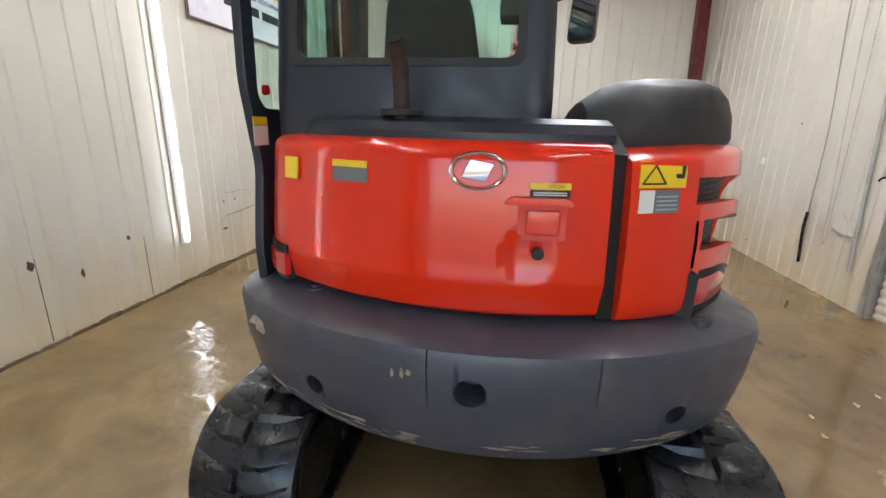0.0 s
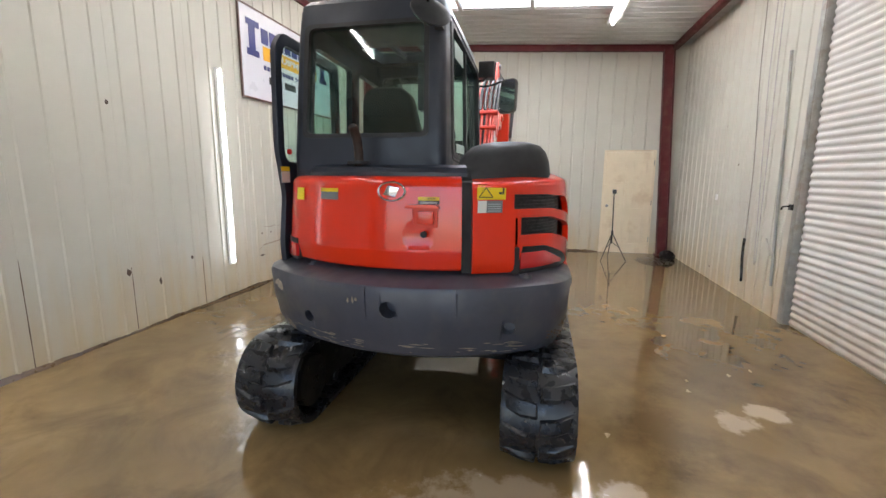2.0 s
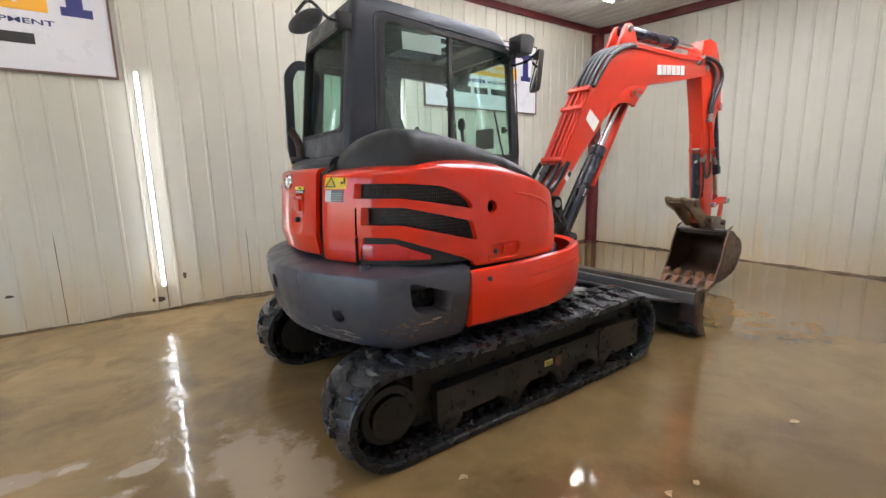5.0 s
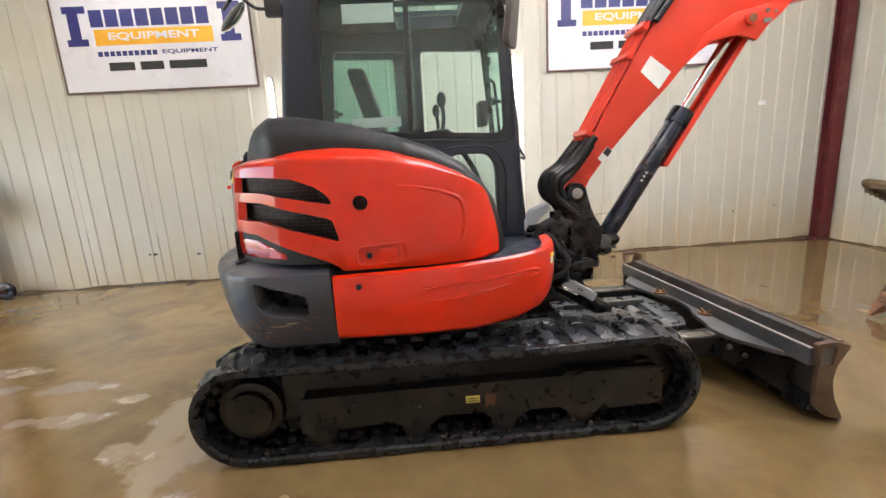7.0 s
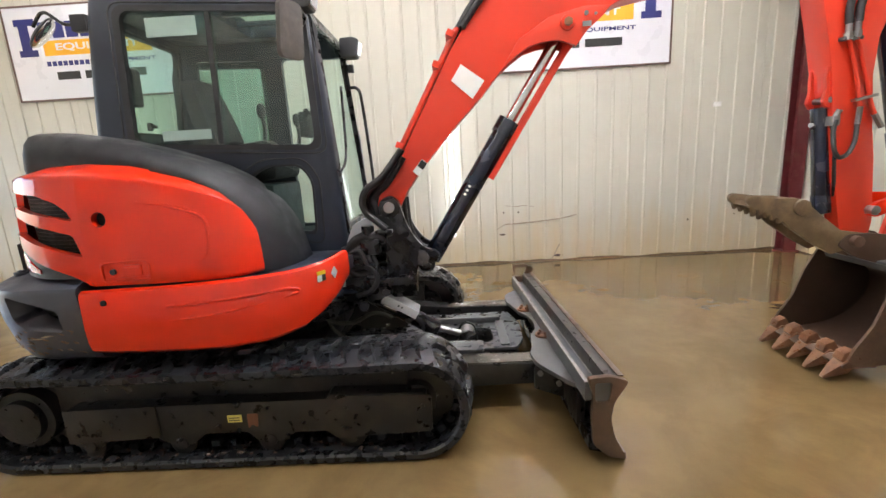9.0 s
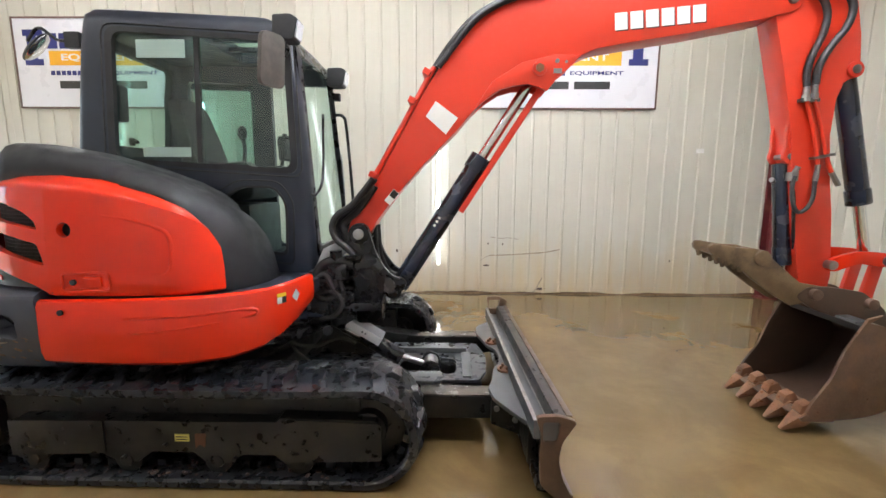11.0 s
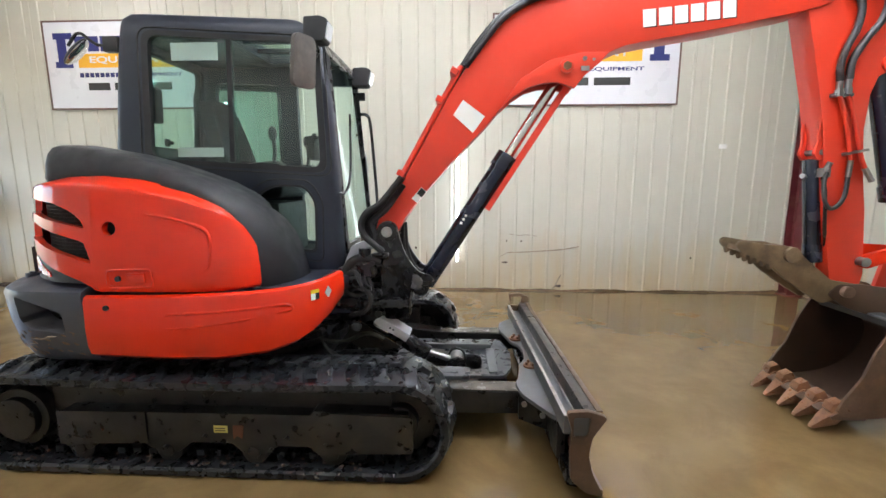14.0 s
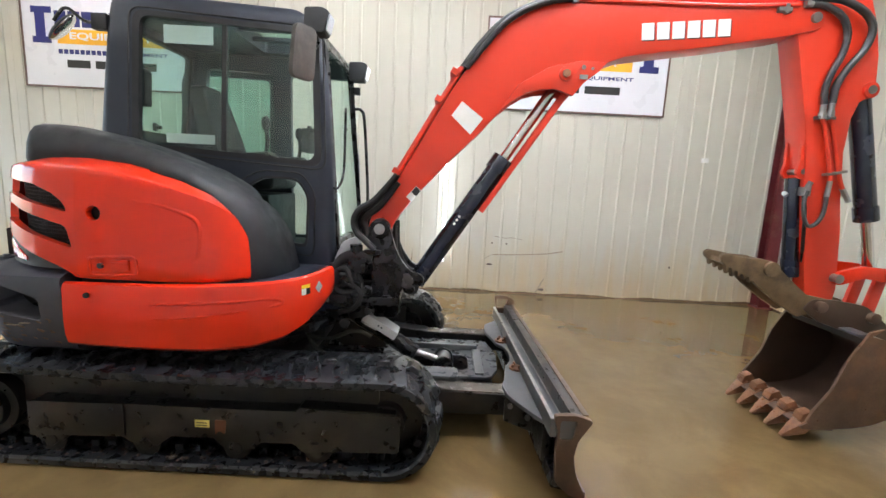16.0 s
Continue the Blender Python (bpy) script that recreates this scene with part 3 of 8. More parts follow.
def sheets(wall_ob, start, along, turn, length, height, gap=None):
    """Hangs ribbed sheets side by side on a wall; gap: a stretch (from, to, head height) left open."""
    width = RIB * 4
    shared = {}
    s = 0.0
    while s < length - 0.05:
        w, h, z = min(width, length - s), height, 0.0
        pieces = [(s, w, z, h)]
        if gap and s < gap[1] and s + w > gap[0]:
            pieces = []
            if s < gap[0]:
                pieces.append((s, gap[0] - s, 0.0, h))
            if s + w > gap[1]:
                pieces.append((gap[1], s + w - gap[1], 0.0, h))
            a, b = max(s, gap[0]), min(s + w, gap[1])
            pieces.append((a, b - a, gap[2], h - gap[2]))
        for a, ww, zz, hh in pieces:
            if ww < 0.02:
                continue
            key = (round(ww, 3), round(hh, 3))
            if key not in shared:
                first = part("panel", rib_sheet_bm(ww, hh), WALL, wall_ob)
                shared[key] = first.data
                ob = first
            else:
                ob = new("panel", shared[key])
                ob.parent = wall_ob
            p = Vector(start) + Vector(along) * a
            ob.matrix_basis = pose(p.x, p.y, zz, 0, 0, turn)
        s += width


sheets(wall_north, (X0, Y1, 0), (1, 0, 0), 0, X1 - X0, 4.3)
sheets(wall_east, (X1, Y1, 0), (0, -1, 0), -90, Y1 - Y0, 4.12, (Y1 + 1.70, Y1 + 2.72, 2.12))
sheets(wall_south, (X1, Y0, 0), (-1, 0, 0), 180, X1 - X0, 4.03, (X1 - ROLL_X1 - 0.02, X1 - ROLL_X0 + 0.02, ROLL_TOP + 0.02))
sheets(wall_west, (X0, Y0, 0), (0, 1, 0), 90, Y1 - Y0, 4.12, (-2.80 - Y0, 3.12 - Y0, 3.44))


def steel_column(name, x, y, w, d, h, lean=0.0):
    """An H-section column; lean: how far its head stands towards +y."""
    bm = bmesh.new()
    add_box(bm, (x - w / 2, y - d / 2, 0), (x + w / 2, y - d / 2 + 0.014, h))
    add_box(bm, (x - w / 2, y + d / 2 - 0.014, 0), (x + w / 2, y + d / 2, h))
    add_box(bm, (x - 0.006, y - d / 2 + 0.013, 0), (x + 0.006, y + d / 2 - 0.013, h))
    add_box(bm, (x - w / 2 - 0.04, y - d / 2 - 0.03, 0), (x + w / 2 + 0.04, y + d / 2 + 0.03, 0.02))
    for v in bm.verts:
        v.co.y += lean * v.co.z / h
    return tagged(part(name, bm, RED_STEEL, bevel=0.002, seg=1), "oxide-red steel column in the bay corner", "column", "columns", "structure")


steel_column("column_1", X1 - 0.12, Y1 - 0.10, 0.17, 0.17, roof_at(Y1) - 0.14)
steel_column("column_2", X1 - 0.11, -2.925, 0.13, 0.19, roof_at(-2.8) - 0.12, 0.185)
steel_column("column_3", -5.80, Y1 - 0.16, 0.24, 0.30, roof_at(Y1) - 0.14)
for nm, lo, hi in (("trim_1", (X0, Y1 - 0.07, ROOF - 0.13), (X1 - 0.02, Y1 - 0.018, ROOF - 0.02)),
                   ("trim_2", (X1 - 0.10, Y0 + 0.31, ROOF - 0.145), (X1 - 0.018, Y1 - 0.075, ROOF - 0.02)),
                   ("trim_3", (X0, Y0 + 0.21, ROOF - 0.10), (X1 - 0.02, Y0 + 0.30, ROOF - 0.012))):
    pitched(tagged(part(nm, box_bm(lo, hi), RED_STEEL, bevel=0.006), "oxide-red steel eave beam along the wall head", "beam", "beams", "structure"))
for ya, yb in ((0.890, 0.950), (-0.260, -0.200)):
    pitched(tagged(part("purlin", box_bm((SKY_X0 - 0.1, ya, ROOF - 0.035), (SKY_X1 + 0.1, yb, ROOF - 0.016)), CEIL, bevel=0.004), "white painted purlin under the skylights", "beam", "purlins", "structure"))

# roller door: curved slats in two guide rails
roller = thing("roller_door", (ROLL_X0 + ROLL_X1) / 2, Y0 - 0.08, 0, "closed white steel roller door with mud-splashed slats", "roller door", kind="structure")
pitch = 0.078
slat = None
for k in range(int((ROLL_TOP - 0.04) / pitch)):
    if slat is None:
        bm = bmesh.new()
        prof = [(-0.055, 0.0)] + [(-0.055 + 0.015 * math.sin(math.pi * t / 6), 0.008 + (pitch - 0.016) * t / 6) for t in range(7)] + [(-0.055, pitch), (-0.075, pitch), (-0.075, 0.0)]
        add_prism(bm, prof, ROLL_X0 + 0.03, ROLL_X1 - 0.03, "x")
        for v in bm.verts:
            v.co.y += Y0
        slat = part("slat", bm, ROLL, roller)
        first_slat = slat
    else:
        ob = new("slat", first_slat.data)
        ob.parent, ob.matrix_parent_inverse = roller, roller.matrix_basis.inverted()
        ob.matrix_basis = pose(0, 0, k * pitch)
    if k == 0:
        slat = first_slat
for xa in (ROLL_X0, ROLL_X1):
    bm = bmesh.new()
    s = 1 if xa == ROLL_X1 else -1
    add_box(bm, (min(xa, xa - s * 0.06), Y0 - 0.10, 0), (max(xa, xa - s * 0.06), Y0 - 0.085, ROLL_TOP))
    add_box(bm, (min(xa - s * 0.004, xa - s * 0.012), Y0 - 0.085, 0), (max(xa - s * 0.004, xa - s * 0.012), Y0 + 0.012, ROLL_TOP))
    add_box(bm, (min(xa - s * 0.004, xa + s * 0.07), Y0 + 0.012, 0), (max(xa - s * 0.004, xa + s * 0.07), Y0 + 0.024, ROLL_TOP))
    part("guide_rail", bm, GALV, roller, "galvanised guide rail")

# cream panelled door in the end wall
door = thing("door_1", X1, -2.21, 0, "closed cream six-panel door with dirty foot", "door", kind="structure")
leaf = part("leaf", box_bm((X1 - 0.012, -2.665, 0.004), (X1 + 0.03, -1.755, 2.06)), DOOR_PAINT, door)
bm = bmesh.new()
for za, zb in ((0.20, 0.78), (0.93, 1.50), (1.62, 1.90)):
    for ya, yb in ((-2.55, -2.26), (-2.16, -1.87)):
        add_box(bm, (X1 - 0.03, ya, za), (X1 + 0.014, yb, zb))
cut(leaf, bm)
for za, zb in ((0.20, 0.78), (0.93, 1.50), (1.62, 1.90)):
    for ya, yb in ((-2.55, -2.26), (-2.16, -1.87)):
        part("panel", box_bm((X1 - 0.004, ya + 0.045, za + 0.045), (X1 + 0.016, yb - 0.045, zb - 0.045)), DOOR_PAINT, leaf, bevel=0.012)
bm = bmesh.new()
add_box(bm, (X1 - 0.022, -2.70, 0), (X1 + 0.05, -2.67, 2.10))
add_box(bm, (X1 - 0.022, -1.75, 0), (X1 + 0.05, -1.72, 2.10))
add_box(bm, (X1 - 0.022, -2.70, 2.065), (X1 + 0.05, -1.72, 2.10))
part("door_frame", bm, DOOR_PAINT, door, bevel=0.004)
bm = bmesh.new()
add_cyl(bm, (X1 - 0.01, -1.82, 0.98), (X1 - 0.05, -1.82, 0.98), 0.014)
bmesh.ops.create_uvsphere(bm, u_segments=16, v_segments=10, radius=0.03, matrix=Matrix.Translation((X1 - 0.07, -1.82, 0.98)))
part("door_knob", bm, STEEL, door, "steel knob")
bm = bmesh.new()
for z in (0.3, 1.05, 1.85):
    add_cyl(bm, (X1 - 0.028, -2.672, z - 0.05), (X1 - 0.028, -2.672, z + 0.05), 0.008, seg=10)
loose("hinge", bm, GALV, door)


# lamps
def tube_lamp(p, q, out, label, shade=0.05):
    """A bare fluorescent tube on a shallow white batten, from p to q; out: the way it faces."""
    p, q, out = Vector(p), Vector(q), Vector(out)
    mid = (p + q) / 2
    t = thing("tube_lamp", *mid, label, "lamp", "fluorescent lamps")
    d = (q - p).normalized()
    side = d.cross(out)
    bm = bmesh.new()
    prof = [(-0.026, 0.0), (0.026, 0.0), (0.018, 0.034), (-0.018, 0.034)] if abs(d.z) > 0.5 else [(-0.055, 0.0), (0.055, 0.0), (0.105, 0.030), (0.100, 0.036), (-0.100, 0.036), (-0.105, 0.030)]
    a = [bm.verts.new(p + side * u + out * v) for u, v in prof]
    b = [bm.verts.new(q + side * u + out * v) for u, v in prof]
    bm.faces.new(a), bm.faces.new(b[::-1])
    for i in range(len(a)):
        j = (i + 1) % len(a)
        bm.faces.new((a[i], a[j], b[j], b[i]))
    part("batten", bm, WHITE_PAINT, t, bevel=0.004)
    bm = bmesh.new()
    for e, s in ((p, 1), (q, -1)):
        add_cyl(bm, e + out * 0.05 + d * s * 0.002, e + out * 0.05 + d * s * 0.03, 0.020, seg=14)
    loose("end_cap", bm, WHITE_PAINT, t)
    part("tube", cyl_bm(p + out * 0.058 + d * 0.03, q + out * 0.058 - d * 0.03, 0.019, seg=16), WALL_GLOW if abs(d.z) > 0.5 else CEILING_GLOW, t, "glowing white tube")
    return t


tube_lamp((-1.64, Y1 - 0.016, 0.29), (-1.64, Y1 - 0.016, 2.69), (0, -1, 0), "lit fluorescent tube standing upright on the ribbed wall")
tube_lamp((1.60, Y1 - 0.016, 0.42), (1.60, Y1 - 0.016, 2.84), (0, -1, 0), "lit fluorescent tube standing upright on the ribbed wall")
for row, starts in ((2.15, (2.55, -0.90, -4.35)), (-1.52, (2.51, -0.94, -4.39))):
    z = roof_at(row) - 0.016
    for xa in starts:
        tube_lamp((xa, row, z), (xa + 2.44, row, z), (0, 0, -1), "lit fluorescent tube lying along the ceiling")


def sign_word(parent, text, xa, xb, z, tall, y, mat):
    """A raised word on a sign, stretched between xa and xb."""
    cu = bpy.data.curves.new("sign_word", "FONT")
    cu.body, cu.size, cu.extrude, cu.offset = text, 1.0, 0.002, 0.018
    tmp = new("sign_word", cu)
    me = bpy.data.meshes.new_from_object(tmp.evaluated_get(bpy.context.evaluated_depsgraph_get()))
    bpy.data.objects.remove(tmp)
    lo, hi = min(v.co.x for v in me.vertices), max(v.co.x for v in me.vertices)
    bot, top = min(v.co.y for v in me.vertices), max(v.co.y for v in me.vertices)
    for v in me.vertices:
        v.co = Vector((xa + (v.co.x - lo) / (hi - lo) * (xb - xa), y - v.co.z, z + (v.co.y - bot) / (top - bot) * tall))
    me.materials.clear()
    me.materials.append(mat)
    ob = new("sign_word", me)
    ob.parent, ob.matrix_parent_inverse = parent, parent.matrix_basis.inverted()
    return ob


# company boards: white board, dark edge, blocks in place of the lettering
def board(x0, x1, z0, z1):
    t = thing("wall_sign", (x0 + x1) / 2, Y1 - 0.02, z0, "white company sign board with navy and gold lettering blocks", "sign", "wall signs")
    y = Y1 - 0.018
    part("sheet", box_bm((x0, y - 0.012, z0), (x1, y, z1)), SIGN_WHITE, t)
    bm = bmesh.new()
    for lo, hi in (((x0 - 0.012, z0 - 0.012), (x1 + 0.012, z0 + 0.010)), ((x0 - 0.012, z1 - 0.010), (x1 + 0.012, z1 + 0.012)),
                   ((x0 - 0.012, z0 + 0.010), (x0 + 0.010, z1 - 0.010)), ((x1 - 0.010, z0 + 0.010), (x1 + 0.012, z1 - 0.010))):
        add_box(bm, (lo[0], y - 0.020, lo[1]), (hi[0], y + 0.004, hi[1]))
    part("edge_strip", bm, SIGN_EDGE, t, "thin brown edge strip")
    w, h = x1 - x0, z1 - z0

    def blocks(name, u0, u1, v0, v1, count, gap, mat, lift=0.0):
        bm = bmesh.new()
        step = (u1 - u0) / count
        for i in range(count):
            add_box(bm, (x0 + w * (u0 + i * step), y - 0.0155 - lift, z0 + h * v0), (x0 + w * (u0 + (i + 1 - gap) * step), y - 0.011, z0 + h * v1))
        loose(name, bm, mat, t)

    blocks("gold_bar", 0.195, 0.800, 0.475, 0.635, 1, 0.0, SIGN_GOLD)
    sign_word(t, "EQUIPMENT", x0 + w * 0.265, x0 + w * 0.730, z0 + h * 0.515, h * 0.088, y - 0.0175, SIGN_WHITE)
    blocks("navy_block", 0.185, 0.800, 0.660, 0.830, 8, 0.16, SIGN_NAVY)
    bm = bmesh.new()
    # the two tall end marks: slab feet and a stem each, as plain blocks
    for u in (0.055, 0.840):
        add_box(bm, (x0 + w * u, y - 0.0155, z0 + h * 0.475), (x0 + w * (u + 0.105), y - 0.011, z0 + h * 0.545))
        add_box(bm, (x0 + w * (u + 0.02), y - 0.0155, z0 + h * 0.545), (x0 + w * (u + 0.075), y - 0.011, z0 + h * 0.80))
        add_box(bm, (x0 + w * u, y - 0.0155, z0 + h * 0.80), (x0 + w * (u + 0.115), y - 0.011, z0 + h * 0.87))
    loose("navy_mark", bm, SIGN_NAVY, t)
    blocks("navy_line", 0.195, 0.505, 0.365, 0.415, 10, 0.25, SIGN_NAVY)
    sign_word(t, "EQUIPMENT", x0 + w * 0.525, x0 + w * 0.815, z0 + h * 0.365, h * 0.050, y - 0.0135, SIGN_NAVY)
    blocks("number_bar", 0.240, 0.370, 0.215, 0.300, 1, 0.0, INK)
    blocks("number_bar", 0.400, 0.520, 0.215, 0.300, 1, 0.0, INK)
    blocks("number_bar", 0.550, 0.745, 0.215, 0.300, 1, 0.0, INK)
    return t


board(-4.20, -1.80, 2.60, 3.77)
board(2.07, 4.53, 2.60, 3.77)

# ---- the excavator ----
CX, CY = 0.28, 0.28          # swing centre
ex = thing("excavator", CX, CY, 0, "red and charcoal compact excavator on rubber tracks, cab door open", "excavator")


# rubber tracks with their frames
TR, TZ, TXA, TXB = 0.265, 0.283, -0.785, 1.345   # end radius, axle height, axle places


def track_point(s):
    """Place and tangent angle at length s round the track loop (middle of the band), in x and z."""
    r = TR - 0.012
    flat = TXB - TXA
    arc = math.pi * r
    s %= 2 * flat + 2 * arc
    if s < flat:
        return TXA + s, TZ - r, 0.0
    s -= flat
    if s < arc:
        a = s / r
        return TXB + r * math.sin(a), TZ - r * math.cos(a), a
    s -= arc
    if s < flat:
        sag = 0.012 * math.sin(math.pi * s / flat)
        return TXB - s, TZ + r - sag, math.pi
    s -= flat
    a = math.pi + s / r
    return TXA + r * math.sin(a), TZ - r * math.cos(a), a


LOOP = 2 * (TXB - TXA) + 2 * math.pi * (TR - 0.012)


def track_band_bm(y0, y1):
    """The endless rubber belt with its inner guide teeth."""
    bm = bmesh.new()
    n = 150
    rings = []
    for k in range(n):
        x, z, a = track_point(LOOP * k / n)
        nx, nz = math.sin(a), -math.cos(a)
        row = []
        for off, y in ((0.024, y0 + 0.022), (0.018, y0 + 0.003), (-0.014, y0), (-0.026, y0 + 0.010), (-0.026, y1 - 0.010), (-0.014, y1), (0.018, y1 - 0.003), (0.024, y1 - 0.022)):
            row.append(bm.verts.new((x + nx * off, y, z + nz * off)))
        rings.append(row)
    for k in range(n):
        a, b = rings[k], rings[(k + 1) % n]
        for i in range(8):
            bm.faces.new((a[i], a[(i + 1) % 8], b[(i + 1) % 8], b[i]))
    ym = (y0 + y1) / 2
    for k in range(64):
        x, z, a = track_point(LOOP * k / 64)
        m = Matrix.Translation((x, ym, z)) @ Matrix.Rotation(-a, 4, "Y")
        for s in (-1, 1):
            vs = add_box(bm, (-0.022, s * 0.062 - 0.022, 0.012), (0.022, s * 0.062 + 0.022, 0.060))
            for v in vs:
                v.co = m @ v.co
    return bm


def lug_bm(side):
    """One slanted tread block, to one side of the belt's middle."""
    bm = bmesh.new()
    s = side
    base = [(-0.004, 0.004 * s), (0.082, 0.004 * s), (0.076, 0.09 * s), (0.030, 0.192 * s), (-0.066, 0.192 * s), (-0.020, 0.09 * s)]
    a = [bm.verts.new((x, y, -0.014)) for x, y in base]
    cx, cy = sum(p[0] for p in base) / 6, sum(p[1] for p in base) / 6
    b = [bm.verts.new((cx + (x - cx) * 0.70, cy + (y - cy) * 0.92, -0.050 if abs(y) < 0.05 else (-0.046 if abs(y) < 0.15 else -0.020))) for x, y in base]
    bm.faces.new(a), bm.faces.new(b[::-1])
    for i in range(6):
        bm.faces.new((a[i], a[(i + 1) % 6], b[(i + 1) % 6], b[i]))
    return bm


def build_track(y0, y1, outer, label):
    """outer: -1 when the outer face looks to -y."""
    ym = (y0 + y1) / 2
    band = part("track", track_band_bm(y0, y1), RUBBER, ex, label)
    count = 39
    shared = {}
    for k in range(count):
        for side in (-1, 1):
            x, z, a = track_point(LOOP * (k + (0.5 if side > 0 else 0.0)) / count)
            if side not in shared:
                ob = part("lug", lug_bm(side), RUBBER, band, bevel=0.004, seg=1)
                shared[side] = ob.data
            else:
                ob = new("lug", shared[side])
                ob.parent = band
            ob.matrix_basis = Matrix.Translation((x, ym, z)) @ Matrix.Rotation(-a, 4, "Y")
    # side frame with its scalloped lower edge
    yo = y0 if outer < 0 else y1
    fa, fb = (yo + 0.055, yo + 0.30) if outer < 0 else (yo - 0.30, yo - 0.055)
    low = [(-0.50, 0.13), (-0.36, 0.115), (-0.30, 0.16), (-0.06, 0.17), (0.02, 0.12), (0.14, 0.115), (0.22, 0.175), (0.44, 0.175), (0.50, 0.12), (0.62, 0.115),
           (0.70, 0.165), (0.86, 0.165), (0.92, 0.115), (1.06, 0.115), (1.12, 0.15), (1.40, 0.15), (1.40, 0.365), (0.90, 0.375), (0.88, 0.350), (-0.50, 0.345)]
    frame_ob = part("track_frame", prism_bm(low, fa, fb), MUDDY, ex, "mud-stained black side frame", bevel=0.008)
    fo = fa if outer < 0 else fb
    bm = prism_bm(rounded([(0.93, 0.135), (1.425, 0.15), (1.425, 0.355), (0.93, 0.372)], 0.02), min(fo, fo + outer * 0.012), max(fo, fo + outer * 0.012))
    part("cover_plate", bm, MUDDY, frame_ob)
    bm = prism_bm([(-0.52, 0.15), (-0.02, 0.17), (-0.02, 0.352), (-0.52, 0.345)], min(fo, fo + outer * 0.010), max(fo, fo + outer * 0.010))
    part("cover_plate", bm, MUDDY, frame_ob, bevel=0.004)
    bm = bmesh.new()
    for x, z in ((0.98, 0.30), (1.38, 0.30), (0.96, 0.19), (-0.46, 0.20), (-0.08, 0.32), (0.30, 0.22), (0.75, 0.22), (0.66, 0.15), (0.08, 0.15)):
        add_cyl(bm, (x, fo, z), (x, fo + outer * 0.022, z), 0.012, seg=6)
    loose("bolt", bm, MUDDY, frame_ob)
    if outer < 0:
        y = fo - 0.003
        part("sticker", box_bm((0.350, y - 0.002, 0.240), (0.425, y + 0.002, 0.280)), PALE_YELLOW, frame_ob, "small pale yellow sticker")
        for zz in (0.250, 0.264):
            part("sticker_print", box_bm((0.357, y - 0.004, zz), (0.415, y - 0.001, zz + 0.004)), INK, frame_ob)
        bm = bmesh.new()
        add_prism(bm, rounded([(0.455, 0.20), (0.478, 0.225), (0.505, 0.205), (0.515, 0.285), (0.455, 0.285)], 0.01), y - 0.002, y + 0.002)
        part("rust_patch", bm, ORANGE, frame_ob, "orange rust patch")
    # dark box added for the shade inside the track, closing the view through
    part("inner_frame", box_bm((-0.62, ym - 0.06 if outer < 0 else ym - 0.14, 0.12), (1.30, ym + 0.14 if outer < 0 else ym + 0.06, 0.475)), MUDDY, ex, bevel=0.01)
    # rollers, idler and sprocket
    for x in (-0.42, 0.08, 0.56, 0.99):
        bm = cyl_bm((x, ym - 0.13, 0.125), (x, ym + 0.13, 0.115), 0.074, seg=28)
        add_cyl(bm, (x, ym - 0.15, 0.125), (x, ym + 0.15, 0.125), 0.035, seg=14)
        part("roller", bm, MUDDY, ex, bevel=0.006)
    bm = cyl_bm((0.30, ym - 0.10, 0.465), (0.30, ym + 0.10, 0.465), 0.045, seg=20)
    part("top_roller", bm, MUDDY, ex, bevel=0.005)
    bm = cyl_bm((TXB, ym - 0.04, TZ), (TXB, ym + 0.04, TZ), 0.205, seg=40)
    add_cyl(bm, (TXB, ym - 0.10, TZ), (TXB, ym + 0.10, TZ), 0.10, seg=40)
    add_cyl(bm, (TXB, ym - 0.14, TZ), (TXB, ym + 0.14, TZ), 0.05, seg=20)
    part("idler", bm, MUDDY, ex, bevel=0.008)
    bm = bmesh.new()
    teeth = []
    for k in range(21):
        for da, r in ((-0.08, 0.185), (-0.04, 0.222), (0.04, 0.222), (0.08, 0.185)):
            a = 2 * math.pi * k / 21 + da
            teeth.append((TXA + r * math.cos(a), TZ + r * math.sin(a)))
    add_prism(bm, teeth, ym - 0.025, ym + 0.025)
    part("sprocket", bm, MUDDY, ex)
    bm = cyl_bm((TXA, yo - outer * 0.06, TZ - 0.012), (TXA, ym, TZ - 0.012), 0.122, seg=40)
    part("final_drive", bm, MUDDY, ex, "round final drive cover", bevel=0.014)
    bm = cyl_bm((TXA, yo - outer * 0.10, TZ - 0.012), (TXA, ym + outer * -0.18, TZ - 0.012), 0.165, seg=40)
    part("drive_housing", bm, MUDDY, ex, bevel=0.01)


build_track(-0.72, -0.32, -1, "wet black rubber track with slanted tread blocks")
build_track(0.88, 1.28, 1, "wet black rubber track with slanted tread blocks")

# clods caught between belt and rollers
random.seed(17)
for y0, y1 in ((-0.715, -0.60), (1.16, 1.275)):
    bm = bmesh.new()
    for k in range(110):
        x, r = random.uniform(-0.85, 1.35), random.uniform(0.004, 0.012)
        z = 0.052 + r * 0.5 + (0.02 if random.random() < 0.2 else 0)
        bmesh.ops.create_icosphere(bm, subdivisions=1, radius=r, matrix=Matrix.Translation((x, random.uniform(y0 + 0.02, y1), z)) @ Matrix.Diagonal((random.uniform(0.8, 1.6), 1, random.uniform(0.6, 1.0), 1)))
    tagged(part("caked_mud", bm, RUST_DARK, ex, "brown mud caught on the belt"), kind="stuff")

